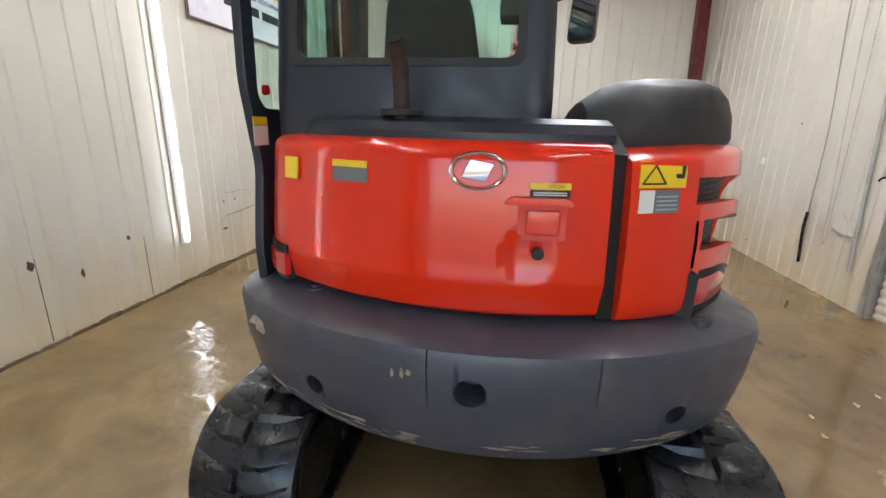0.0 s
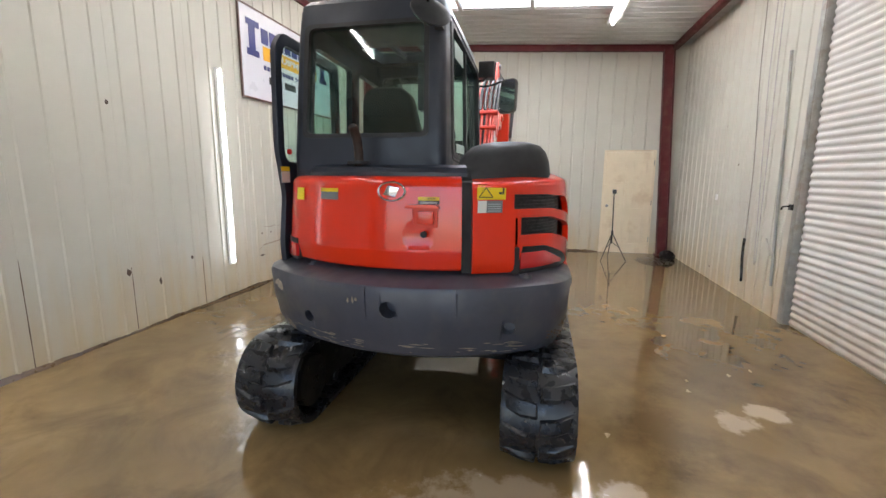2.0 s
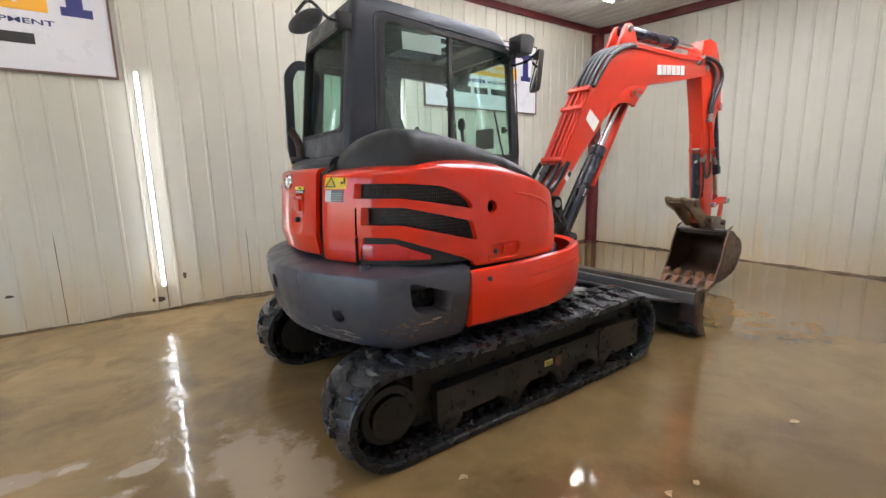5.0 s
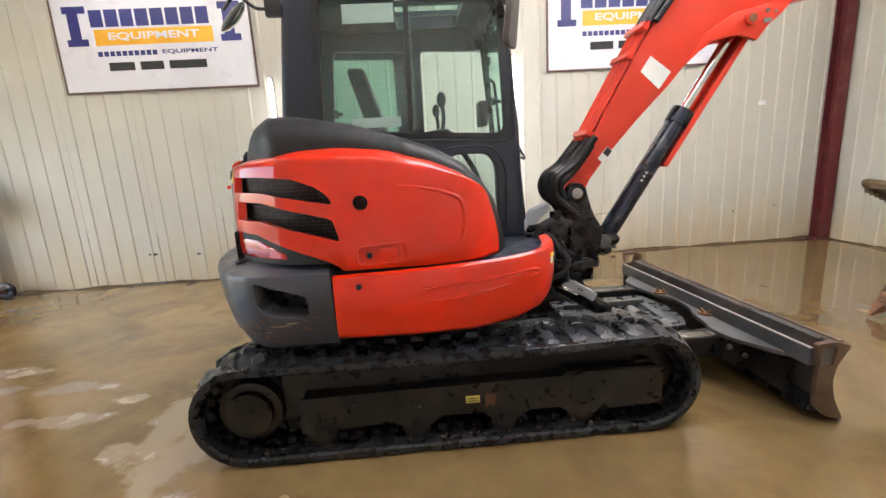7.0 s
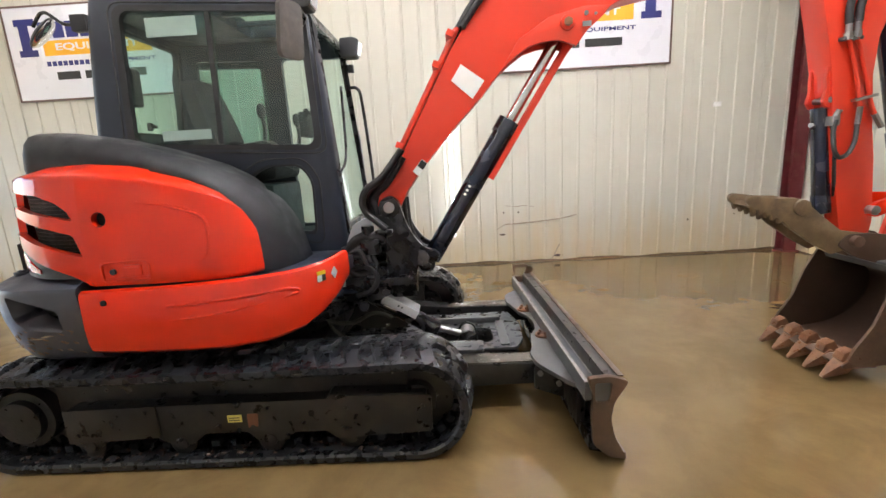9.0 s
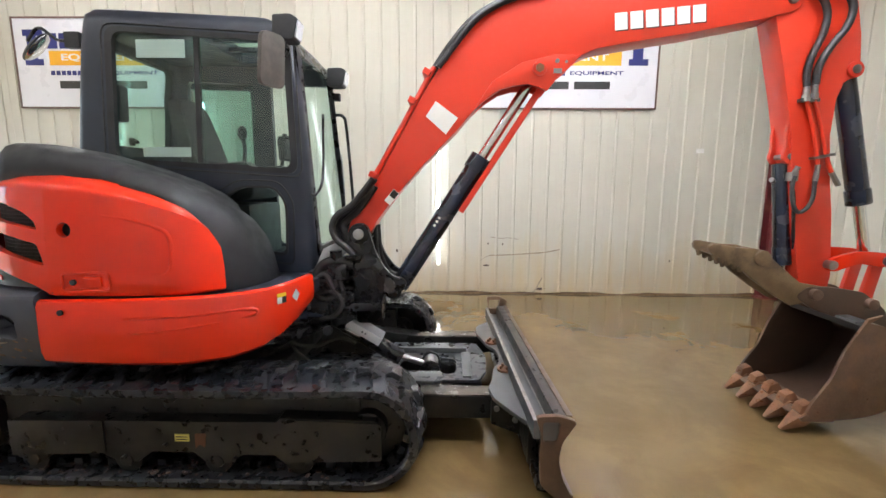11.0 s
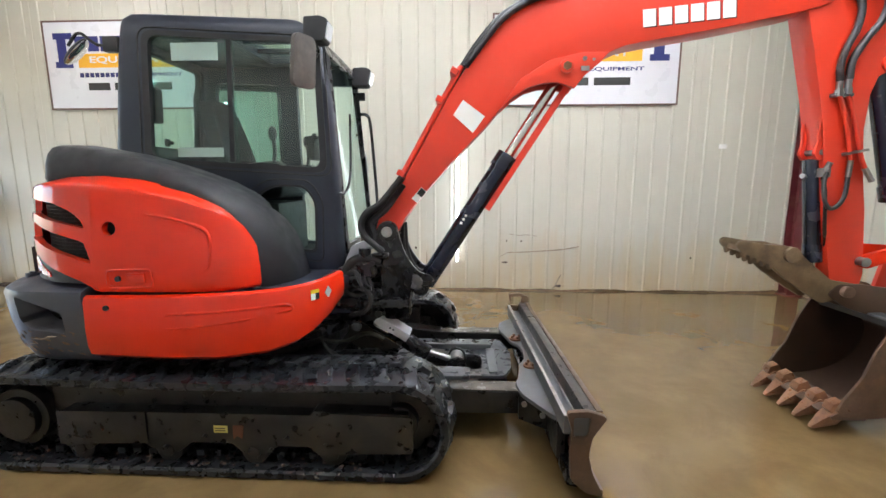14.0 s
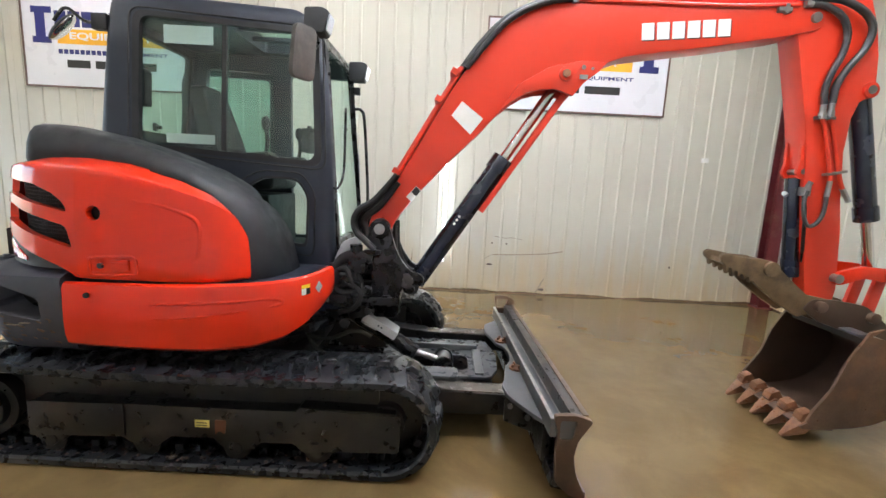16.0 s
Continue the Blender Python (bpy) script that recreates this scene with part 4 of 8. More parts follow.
# undercarriage centre
bm = box_bm((-0.30, -0.36, 0.31), (0.72, 0.84, 0.44))
part("lower_frame", bm, MUDDY, ex, "muddy black centre frame", bevel=0.03)
bm = cyl_bm((CX, CY, 0.44), (CX, CY, 0.60), 0.42, seg=56)
add_cyl(bm, (CX, CY, 0.47), (CX, CY, 0.50), 0.45, seg=56)
part("swing_bearing", bm, MUDDY, ex, bevel=0.006)

# dozer blade, built from its end profile
blade_face = [(2.345, 0.452), (2.375, 0.430), (2.335, 0.360), (2.312, 0.262), (2.325, 0.150), (2.388, 0.012), (2.345, 0.020), (2.285, 0.120), (2.270, 0.262), (2.285, 0.360), (2.290, 0.452)]
blade = part("blade", prism_bm(blade_face, -0.745, 1.195), BLADE_GREY, ex, "black dozer blade with rusty edges", bevel=0.004)
end_prof = rounded([(2.192, 0.462), (2.300, 0.470), (2.392, 0.440), (2.322, 0.330), (2.308, 0.240), (2.330, 0.140), (2.395, 0.012), (2.300, 0.03), (2.225, 0.10), (2.215, 0.26), (2.222, 0.36)], 0.022, 3)
for ya, yb in ((-0.775, -0.745), (1.195, 1.225)):
    e = part("end_plate", prism_bm(end_prof if ya < 0 else [(x, z + 0.065 * max(0.0, (z - 0.30) / 0.15)) for x, z in end_prof], ya, yb), RUST_EDGE, blade, "rust-worn end plate", bevel=0.004)
    if ya < 0:
        # plate added in the hole, its grey painting the brightness seen through
        part("hole_plate", box_bm((2.225, (ya + yb) / 2 - 0.003, 0.330), (2.305, (ya + yb) / 2 + 0.003, 0.440)), GREYBAR, blade, "grey filler for the pale view through the hole")
    cut(e, prism_bm(rounded([(2.228, 0.335), (2.296, 0.335), (2.312, 0.438), (2.225, 0.438)] if ya < 0 else [(2.215, 0.425), (2.300, 0.425), (2.320, 0.510), (2.215, 0.510)], 0.018), ya - 0.05, yb + 0.05))
part("top_rail", prism_bm([(2.188, 0.330), (2.284, 0.330), (2.284, 0.372), (2.215, 0.378), (2.206, 0.428), (2.188, 0.428)], -0.744, 1.194), GREYBAR, blade, "scuffed grey channel along the blade top", bevel=0.004)
# thin pale strips paint the shine on the wet rail bevels
part("rail_edge", box_bm((2.186, -0.742, 0.424), (2.208, 1.192, 0.431)), EDGE_GLINT, blade, "pale strip painting the wet glint on the rail edge", bevel=0.002)
part("rail_edge", box_bm((2.279, -0.742, 0.370), (2.288, 1.192, 0.376)), EDGE_GLINT, blade, "pale strip painting the wet glint on the rail edge", bevel=0.002)
part("cutting_edge", box_bm((2.335, -0.744, 0.006), (2.398, 1.194, 0.030)), RUST, blade, "rusty cutting edge")
part("rub_strip", box_bm((2.345, -0.744, 0.452), (2.374, 1.194, 0.458)), RUST_EDGE, blade, "brown worn top edge")
part("back_channel", prism_bm([(2.215, 0.05), (2.300, 0.03), (2.300, 0.12), (2.215, 0.13)], -0.744, 1.194), BLACK, blade, bevel=0.006)
# the blade stands a little askew
for o in (blade, *blade.children):
    for v in o.data.vertices:
        v.co.x -= (v.co.y + 0.76) * 0.042
# push arms and the deck between them
for ya, yb in ((-0.30, -0.16), (0.72, 0.86)):
    bm = prism_bm(rounded([(0.62, 0.30), (0.80, 0.17), (1.55, 0.175), (2.10, 0.185), (2.10, 0.315), (1.55, 0.320), (0.80, 0.40), (0.62, 0.42)], 0.02, 3), ya, yb)
    arm_part = part("push_arm", bm, MUDDY, ex, "mud-scraped black push arm", bevel=0.010)
    part("arm_cap", box_bm((1.30, ya + 0.008, 0.319), (2.04, yb - 0.008, 0.325)), ARM_TOP, arm_part, "worn arm top", bevel=0.002)
brace = [(2.03, -0.36), (2.17, -0.60), (2.26, -0.66), (2.26, 1.10), (2.14, 1.08), (2.00, 0.92), (1.99, 0.74), (2.03, 0.60), (2.06, 0.46), (2.11, 0.40), (2.13, 0.27), (2.11, 0.13), (2.07, 0.06), (2.055, -0.04), (2.04, -0.14), (2.01, -0.22)]
part("brace_plate", prism_bm(rounded(brace, 0.05, 5), 0.318, 0.345, "z"), GREYBAR, ex, "scuffed grey brace plate", bevel=0.004)
bm = bmesh.new()
add_prism(bm, [(2.02, 0.17), (2.20, 0.10), (2.26, 0.10), (2.26, 0.317), (2.02, 0.317)], -0.34, -0.305)
add_prism(bm, [(2.02, 0.17), (2.20, 0.10), (2.24, 0.10), (2.24, 0.317), (2.02, 0.317)], 0.865, 0.90)
loose("brace_web", bm, MUDDY, ex, bevel=0.004)
part("brace_back", prism_bm([(2.19, 0.10), (2.235, 0.08), (2.235, 0.317), (2.19, 0.317)], -0.60, 1.06), MUDDY, ex, bevel=0.004)
deck_ob = part("deck_plate", prism_bm(rounded([(1.20, -0.05), (1.96, -0.05), (2.02, 0.08), (2.04, 0.36), (1.98, 0.62), (1.20, 0.62)], 0.04), 0.285, 0.305, "z"), DECK_GREY, ex, "dark worn deck plate", bevel=0.003)
cut(deck_ob, prism_bm(rounded([(1.42, 0.04), (1.82, 0.04), (1.82, 0.30), (1.42, 0.30)], 0.07), 0.25, 0.40, "z"))
bm = bmesh.new()
add_box(bm, (1.25, 0.40, 0.305), (1.90, 0.43, 0.345))
part("deck_rail", bm, GREYBAR, ex, bevel=0.004)
part("deck_frame", prism_bm(rounded([(1.86, -0.02), (1.92, -0.02), (1.92, 0.40), (1.86, 0.40)], 0.01), 0.305, 0.318, "z"), GREYBAR, ex, bevel=0.003)
part("deck_pan", box_bm((1.22, -0.15, 0.17), (2.0, 0.70, 0.19)), MUDDY, ex)
for x, y in ((2.14, 0.02), (2.10, 0.52)):
    clamp = part("hose_clamp", cyl_bm((x, y, 0.345), (x, y, 0.360), 0.050, seg=20), RUST_TOOTH, ex, "rusty bolted clamp", bevel=0.004)
    for k in range(4):
        a = k * math.pi / 2 + 0.4
        part("clamp_bolt", cyl_bm((x + 0.03 * math.cos(a), y + 0.03 * math.sin(a), 0.360), (x + 0.03 * math.cos(a), y + 0.03 * math.sin(a), 0.380), 0.010, seg=6), RUST_TOOTH, clamp)
bm = bmesh.new()
for x, y, z in ((2.05, -0.345, 0.27), (2.16, -0.345, 0.20), (2.05, 0.905, 0.27)):
    add_cyl(bm, (x, y - 0.01, z), (x, y + 0.02, z), 0.017, seg=8)
loose("bolt", bm, STEEL, ex)
part("step_plate", prism_bm(rounded([(1.40, -0.33), (1.73, -0.33), (1.73, -0.19), (1.40, -0.19)], 0.03), 0.405, 0.430, "z"), DECK_GREY, ex, "dark grey step plate", bevel=0.006)
part("step_bracket", box_bm((1.44, -0.29, 0.32), (1.60, -0.22, 0.405)), BLACK, ex)
# blade cylinder with its pale cover
part("blade_cylinder", cyl_bm((0.98, 0.06, 0.70), (1.445, 0.06, 0.405), 0.055), BLACK, ex, "black blade cylinder", bevel=0.008)
part("blade_rod", cyl_bm((1.44, 0.06, 0.420), (1.62, 0.06, 0.365), 0.022), STEEL, ex, "chrome blade rod")
part("rod_eye", cyl_bm((1.645, -0.01, 0.362), (1.645, 0.13, 0.362), 0.050), STEEL, ex, bevel=0.005)
for y in (-0.02, 0.14):
    part("eye_lug", prism_bm(rounded([(1.56, 0.30), (1.72, 0.30), (1.70, 0.40), (1.64, 0.425), (1.59, 0.40)], 0.02, 3), y - 0.012, y + 0.012), BLACK, ex, bevel=0.003)
bm = bmesh.new()
m = Matrix.Translation((1.225, 0.03, 0.628)) @ Matrix.Rotation(0.545, 4, "Y")
vs = add_box(bm, (-0.125, -0.058, -0.004), (0.125, 0.075, 0.006))
vs += add_box(bm, (-0.125, -0.062, -0.050), (0.125, -0.056, 0.006))
vs += add_box(bm, (-0.125, 0.075, -0.050), (0.125, 0.081, 0.006))
for v in vs:
    v.co = m @ v.co
cover_plate = part("cylinder_cover", bm, LIGHTPLATE, ex, "pale grey cylinder cover plate", bevel=0.003)
bm = bmesh.new()
for u in (-0.012, 0.012):
    add_cyl(bm, m @ Vector((u, -0.061, -0.020)), m @ Vector((u, -0.064, -0.020)), 0.007, seg=8)
loose("cover_bolt", bm, INK, cover_plate)
bm = bmesh.new()
for y in (-0.045, -0.02):
    add_pipe(bm, [(1.05, y, 0.655), (1.12, y, 0.625), (1.19, y, 0.588)], 0.010, 8)
loose("blade_pipe", bm, CHROME, ex, "short bright steel pipes")
bm = bmesh.new()
add_pipe(bm, [(0.74, -0.06, 0.56), (0.80, -0.02, 0.515), (0.90, 0.0, 0.509), (1.02, 0.0, 0.562), (1.10, 0.0, 0.555), (1.154, 0.0, 0.526)], 0.014, 10)
add_pipe(bm, [(0.745, -0.05, 0.56), (0.76, -0.03, 0.49), (0.79, 0.0, 0.435), (0.86, 0.0, 0.383)], 0.013, 10)
loose("hose", bm, OLD_HOSE, ex, "old grey-green hydraulic hoses")
bm = bmesh.new()
add_pipe(bm, [(1.15, 0.02, 0.60), (1.05, 0.05, 0.66), (0.98, 0.02, 0.74)], 0.013, 10)
loose("hose", bm, HOSE, ex, "black hydraulic hoses")

# upper body: turntable deck
deck = [(CX + 0.68 * math.cos(a), CY + 0.68 * math.sin(a)) for a in (2 * math.pi * k / 64 for k in range(64))]
deck = [(max(-0.75, min(0.98, x)), y) for x, y in deck]
part("turntable", prism_bm(deck, 0.60, 0.66, "z"), BLACK, ex, bevel=0.01)
part("floor_deck", prism_bm(rounded([(-0.70, -0.55), (0.55, -0.55), (0.90, -0.28), (1.00, 0.10), (1.00, 0.50), (0.85, 0.95), (-0.70, 0.98)], 0.10), 0.90, 0.985, "z"), CAB_GREY, ex, "dark grey front deck", bevel=0.012)
part("engine_block", box_bm((-0.72, -0.50, 0.66), (0.50, 0.90, 0.90)), BLACK, ex)
# near-black boxes, the shade inside the covers put into their colour
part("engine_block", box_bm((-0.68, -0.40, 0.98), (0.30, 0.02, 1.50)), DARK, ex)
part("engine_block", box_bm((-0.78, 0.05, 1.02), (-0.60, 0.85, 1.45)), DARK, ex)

# counterweight: stacked outlines of the tail arc
R_TAIL, SIDE = 1.385, 0.965


def tail_outline(off):
    """Plan of the tail, from the right side round the back to the left side, drawn in by off."""
    r, s = R_TAIL - off, SIDE - off
    pts = [(-0.285, -s), (-0.52, -s), (-0.655, -s + 0.005)]
    a0 = math.asin((s - 0.075) / r)
    pts += [(CX - 0.005 - r * math.cos(a), -r * math.sin(a) * -1) for a in (-a0 + 2 * a0 * k / 26 for k in range(27))]
    pts += [(-0.655, s - 0.005), (-0.52, s), (-0.285, s)]
    return [(x, CY + y) for x, y in (tuple(v) for v in smooth_poly(pts, 2))]


bm = bmesh.new()
rings = []
for z, off in ((0.560, 0.25), (0.572, 0.16), (0.615, 0.085), (0.70, 0.040), (0.84, 0.012), (0.985, 0.0), (1.008, 0.010), (1.022, 0.040), (1.045, 0.14), (1.075, 0.26)):
    rings.append([bm.verts.new((x, y, z)) for x, y in tail_outline(off)])
for a, b in zip(rings, rings[1:]):
    for i in range(len(a)):
        j = (i + 1) % len(a)
        bm.faces.new((a[i], a[j], b[j], b[i]))
bm.faces.new(rings[0])
bm.faces.new(rings[-1][::-1])
cw = part("counterweight", bm, CW_GREY, ex, "charcoal cast counterweight with scraped lower edge")
bm = bmesh.new()
add_cyl(bm, (-1.4, 0.275, 0.885), (-0.98, 0.275, 0.885), 0.047, seg=28)
add_cyl(bm, (-1.2, 0.80, 0.775), (-0.90, 0.80, 0.775), 0.036, seg=24)
add_cyl(bm, (-1.2, -0.345, 0.778), (-0.86, -0.345, 0.778), 0.036, seg=24)
add_box(bm, (-1.4, 0.397, 0.60), (-1.09, 0.403, 1.04))
add_box(bm, (-1.4, -0.083, 0.60), (-1.05, -0.079, 1.02))
cut(cw, bm)
for s in (-1, 1):
    bm = prism_bm(rounded([(-0.665, 0.985), (-0.405, 0.895), (-0.41, 0.775), (-0.60, 0.80), (-0.655, 0.85)], 0.03), CY + s * 0.66, CY + s * 1.2)
    cut(cw, bm)
for y in (0.86, -0.42):
    bm = bmesh.new()
    add_cyl(bm, (-0.80, y, 1.02), (-0.80, y, 1.052), 0.034, seg=20)
    add_cyl(bm, (-0.80, y, 1.05), (-0.80, y, 1.060), 0.018, seg=6)
    part("lifting_eye", bm, CW_GREY, ex, "small lifting eye")
# bare scrapes on the lower edge and a few chips
bm = bmesh.new()
random.seed(4)
ring = tail_outline(0.075)
for k in range(64):
    u = random.random()
    i = int((0.18 + 0.30 * u if random.random() < 0.4 else 0.58 + 0.30 * u) * (len(ring) - 2))
    x, y = ring[i]
    d = Vector((ring[i + 1][0] - x, ring[i + 1][1] - y)).normalized()
    w, h = random.uniform(0.006, 0.05), random.uniform(0.0012, 0.004)
    z = random.uniform(0.63, 0.70)
    o = Vector((-d.y, d.x)) * -1
    o = o if o.dot(Vector((x - CX, y - CY))) > 0 else -o
    q = Vector((x, y)) + o * (0.075 - lerp_table([(0.615, 0.085), (0.70, 0.040), (0.84, 0.012)], z) + 0.0012)
    vs = [bm.verts.new((q.x + d.x * sx * w, q.y + d.y * sx * w, z + sz * h)) for sx, sz in ((-1, -0.3), (-0.2, -1), (1, 0.2), (0.1, 1))]
    bm.faces.new(vs)
    r2 = bmesh.ops.extrude_face_region(bm, geom=[vs[0].link_faces[0]])
    for v in (g for g in r2["geom"] if isinstance(g, bmesh.types.BMVert)):
        v.co += Vector((o.x, o.y, 0)) * 0.0015
tagged(part("scrape", bm, SCRAPED, cw, "bare scraped patches along the lower edge"), kind="stuff")
bm = bmesh.new()
random.seed(14)
for k in range(46):
    i = random.randint(3, 14)
    x, y = ring[i]
    d = Vector((ring[i + 1][0] - x, ring[i + 1][1] - y)).normalized()
    o = Vector((d.y, -d.x))
    o = o if o.dot(Vector((x - CX, y - CY))) > 0 else -o
    z = random.triangular(0.63, 0.80, 0.71)
    w, h = random.uniform(0.005, 0.030), random.uniform(0.002, 0.011)
    q = Vector((x, y)) + o * (0.075 - lerp_table([(0.615, 0.085), (0.70, 0.040), (0.84, 0.012)], z) - 0.002)
    a = [2 * math.pi * c / 7 for c in range(7)]
    rim = [(w * random.uniform(0.5, 1.1) * math.cos(c), h * random.uniform(0.5, 1.1) * math.sin(c) + 0.3 * w * math.cos(c)) for c in a]
    lo = [bm.verts.new((q.x + d.x * u, q.y + d.y * u, z + v)) for u, v in rim]
    hi = [bm.verts.new((p.co.x + o.x * 0.004, p.co.y + o.y * 0.004, p.co.z)) for p in lo]
    bm.faces.new(lo), bm.faces.new(hi[::-1])
    for c in range(7):
        bm.faces.new((lo[c], lo[(c + 1) % 7], hi[(c + 1) % 7], hi[c]))
tagged(part("abrasion", bm, SCRAPED_BROWN, cw, "brown scuffed paint on the lower corner"), kind="stuff")
bm = bmesh.new()
for y, z, w, h in ((1.055, 0.93, 0.035, 0.020), (1.035, 0.915, 0.022, 0.028), (0.475, 0.925, 0.006, 0.018), (0.455, 0.93, 0.008, 0.010), (0.505, 0.92, 0.005, 0.014)):
    x = CX - 0.005 - math.sqrt((R_TAIL - 0.004) ** 2 - (y - CY) ** 2)
    vs = [(y - w, z - h * 0.5), (y - w * 0.2, z - h), (y + w, z - h * 0.2), (y + w * 0.5, z + h), (y - w * 0.6, z + h * 0.7)]
    add_prism(bm, vs, x - 0.004, x + 0.01, "x")
for x, y, z, w, h in ((-0.56, -0.652, 0.745, 0.05, 0.003), (-0.50, -0.664, 0.760, 0.03, 0.004), (-0.60, -0.640, 0.715, 0.04, 0.002)):
    vs = [(x - w, z - h * 0.3), (x - w * 0.2, z - h), (x + w, z + h * 0.3), (x + w * 0.4, z + h), (x - w * 0.6, z + h * 0.6)]
    add_prism(bm, vs, y - 0.004, y + 0.012)
loose("chip", bm, SCRAPED, cw, "pale chipped paint")


# rear hood and side covers: bent panels
def arc_plan(r, ya, yb, n):
    """Plan points on the tail arc from ya to yb (outside to the right of the way)."""
    return [(CX - math.sqrt(r * r - (y - CY) ** 2), y) for y in (ya + (yb - ya) * k / (n - 1) for k in range(n))]


R_HOOD = 1.272
hood_levels = [(0.0, 0.030), (0.02, 0.020), (0.10, 0.012), (0.195, 0.001), (0.215, 0.0), (0.235, 0.0005), (0.55, 0.012), (0.88, 0.027), (0.91, 0.029), (0.945, 0.036), (0.975, 0.052), (0.99, 0.075), (1.0, 0.11)]
hood_plan = smooth_poly([Vector(p) for p in ((-0.42, 1.135), (-0.56, 1.122), (-0.69, 1.080), (-0.785, 0.99), (-0.8335, 0.895))], 2)[:-1]
hood_plan += [Vector(p) for p in arc_plan(R_HOOD, 0.895, -0.085, 48)]
hood = part("hood", shell_bm(hood_plan, hood_levels, lambda x: 1.075, lambda x: 1.580, 0.03), RED, ex, "glossy red rear engine hood")
# shallow dish, latch pocket and key hole
bm = bmesh.new()
bmesh.ops.create_uvsphere(bm, u_segments=64, v_segments=40, radius=0.30, matrix=Matrix.Translation((-1.2585, 0.110, 1.285)))
cut(hood, bm)
cut(hood, prism_bm(rounded([(0.052, 1.322), (0.172, 1.322), (0.176, 1.416), (0.048, 1.416)], 0.012), -1.3, -0.90, "x"))
part("latch_pocket", box_bm((-0.965, 0.040, 1.310), (-0.954, 0.195, 1.424)), RED, hood)
part("latch", prism_bm(rounded([(0.060, 1.328), (0.150, 1.328), (0.150, 1.396), (0.060, 1.396)], 0.008), -0.984, -0.960, "x"), RED, hood, "red latch paddle", bevel=0.004)
part("latch_lip", prism_bm(rounded([(0.022, 1.412), (0.215, 1.412), (0.196, 1.432), (0.040, 1.432)], 0.008), -0.999, -0.965, "x"), RED, hood, bevel=0.008, seg=3)
part("key_cap", cyl_bm((-0.992, 0.112, 1.275), (-0.965, 0.112, 1.275), 0.017, seg=20), DARK, hood, "dark key hole", bevel=0.003)
part("hood_top_strip", shell_bm(arc_plan(R_HOOD - 0.100, 0.90, -0.09, 36), [(0.0, 0.0), (0.45, 0.0), (0.8, 0.018), (1.0, 0.06)], lambda x: 1.562, lambda x: 1.640, 0.36), CAB_GREY, ex, "dark grey strip above the hood")
part("seam", shell_bm(arc_plan(R_HOOD - 0.03, -0.080, -0.135, 8), [(0, 0.0), (0.9, 0.03), (1.0, 0.10)], lambda x: 1.06, lambda x: 1.60, 0.05), DARK, ex, "black gap seal")

# side cover with its top falling to the front
top_rows = [(-0.95, 1.565), (-0.75, 1.585), (-0.43, 1.605), (-0.2, 1.602), (0.0, 1.583), (0.257, 1.522), (0.38, 1.478), (0.46, 1.442), (0.52, 1.405), (0.55, 1.365), (0.575, 1.29), (0.60, 1.20)]
cover_plan = [Vector(p) for p in arc_plan(R_HOOD - 0.004, -0.140, -0.37, 12)]
cover_plan += smooth_poly([cover_plan[-1], Vector((-0.724, -0.468)), Vector((-0.612, -0.558)), Vector((-0.46, -0.642)), Vector((-0.2, -0.672))], 4)[1:]
cover_plan += [Vector((x, -0.672 + 0.0)) for x in (-0.1, 0.0, 0.1)]
cover_plan += smooth_poly([Vector((0.15, -0.670)), Vector((0.35, -0.655)), Vector((0.50, -0.605)), Vector((0.585, -0.50))], 3)
cover_levels = [(0.0, 0.018), (0.04, 0.004), (0.14, 0.0), (0.45, 0.004), (0.70, 0.015), (0.88, 0.026), (0.915, 0.030), (0.935, 0.040), (0.965, 0.078), (1.0, 0.138)]
cover = part("side_cover", shell_bm(cover_plan, cover_levels, lambda x: 1.008 if x > -0.2 else 1.008 + min(0.05, (-0.2 - x) * 0.14), lambda x: lerp_table(top_rows, x), 0.035),
             RED, ex, "glossy red side cover with louvre openings")
# louvre openings, fuel hole, latch recess
for pts, y in (([(-0.95, 1.487), (-0.62, 1.482), (-0.43, 1.465), (-0.32, 1.425), (-0.26, 1.380), (-0.238, 1.336), (-0.62, 1.405), (-0.95, 1.408)], -0.345),
               ([(-0.95, 1.362), (-0.62, 1.358), (-0.250, 1.268), (-0.218, 1.158), (-0.62, 1.262), (-0.95, 1.268)], -0.385)):
    cut(cover, prism_bm(rounded(pts, 0.02, 3), -0.80, y), True)
lamp_cut = prism_bm(rounded([(-0.95, 1.208), (-0.66, 1.196), (-0.29, 1.062), (-0.235, 1.030), (-0.225, 1.0), (-0.70, 1.0), (-0.95, 1.0)], 0.012, 3), -0.9, -0.355)
for v in lamp_cut.verts:
    if v.co.y > -0.5:
        v.co.y -= max(0.0, v.co.z - 1.06) * 0.30
cut(cover, lamp_cut, True)
cut(cover, cyl_bm((-0.108, -0.8, 1.338), (-0.108, -0.60, 1.338), 0.036, seg=28), True)
cut(cover, prism_bm(rounded([(-0.145, 1.045), (0.105, 1.055), (0.105, 1.125), (-0.145, 1.115)], 0.02), -0.8, -0.664), True)
# near-black fills paint the shade in the fuel hole and latch recess
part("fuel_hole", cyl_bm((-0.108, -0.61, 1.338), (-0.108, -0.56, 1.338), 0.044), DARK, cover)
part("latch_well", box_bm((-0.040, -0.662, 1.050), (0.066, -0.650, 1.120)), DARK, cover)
part("cover_latch", box_bm((-0.031, -0.673, 1.058), (0.058, -0.655, 1.112)), RED, cover, "red latch paddle", bevel=0.006)
part("latch_ridge", box_bm((-0.029, -0.677, 1.094), (0.056, -0.668, 1.101)), RED, cover, bevel=0.002)
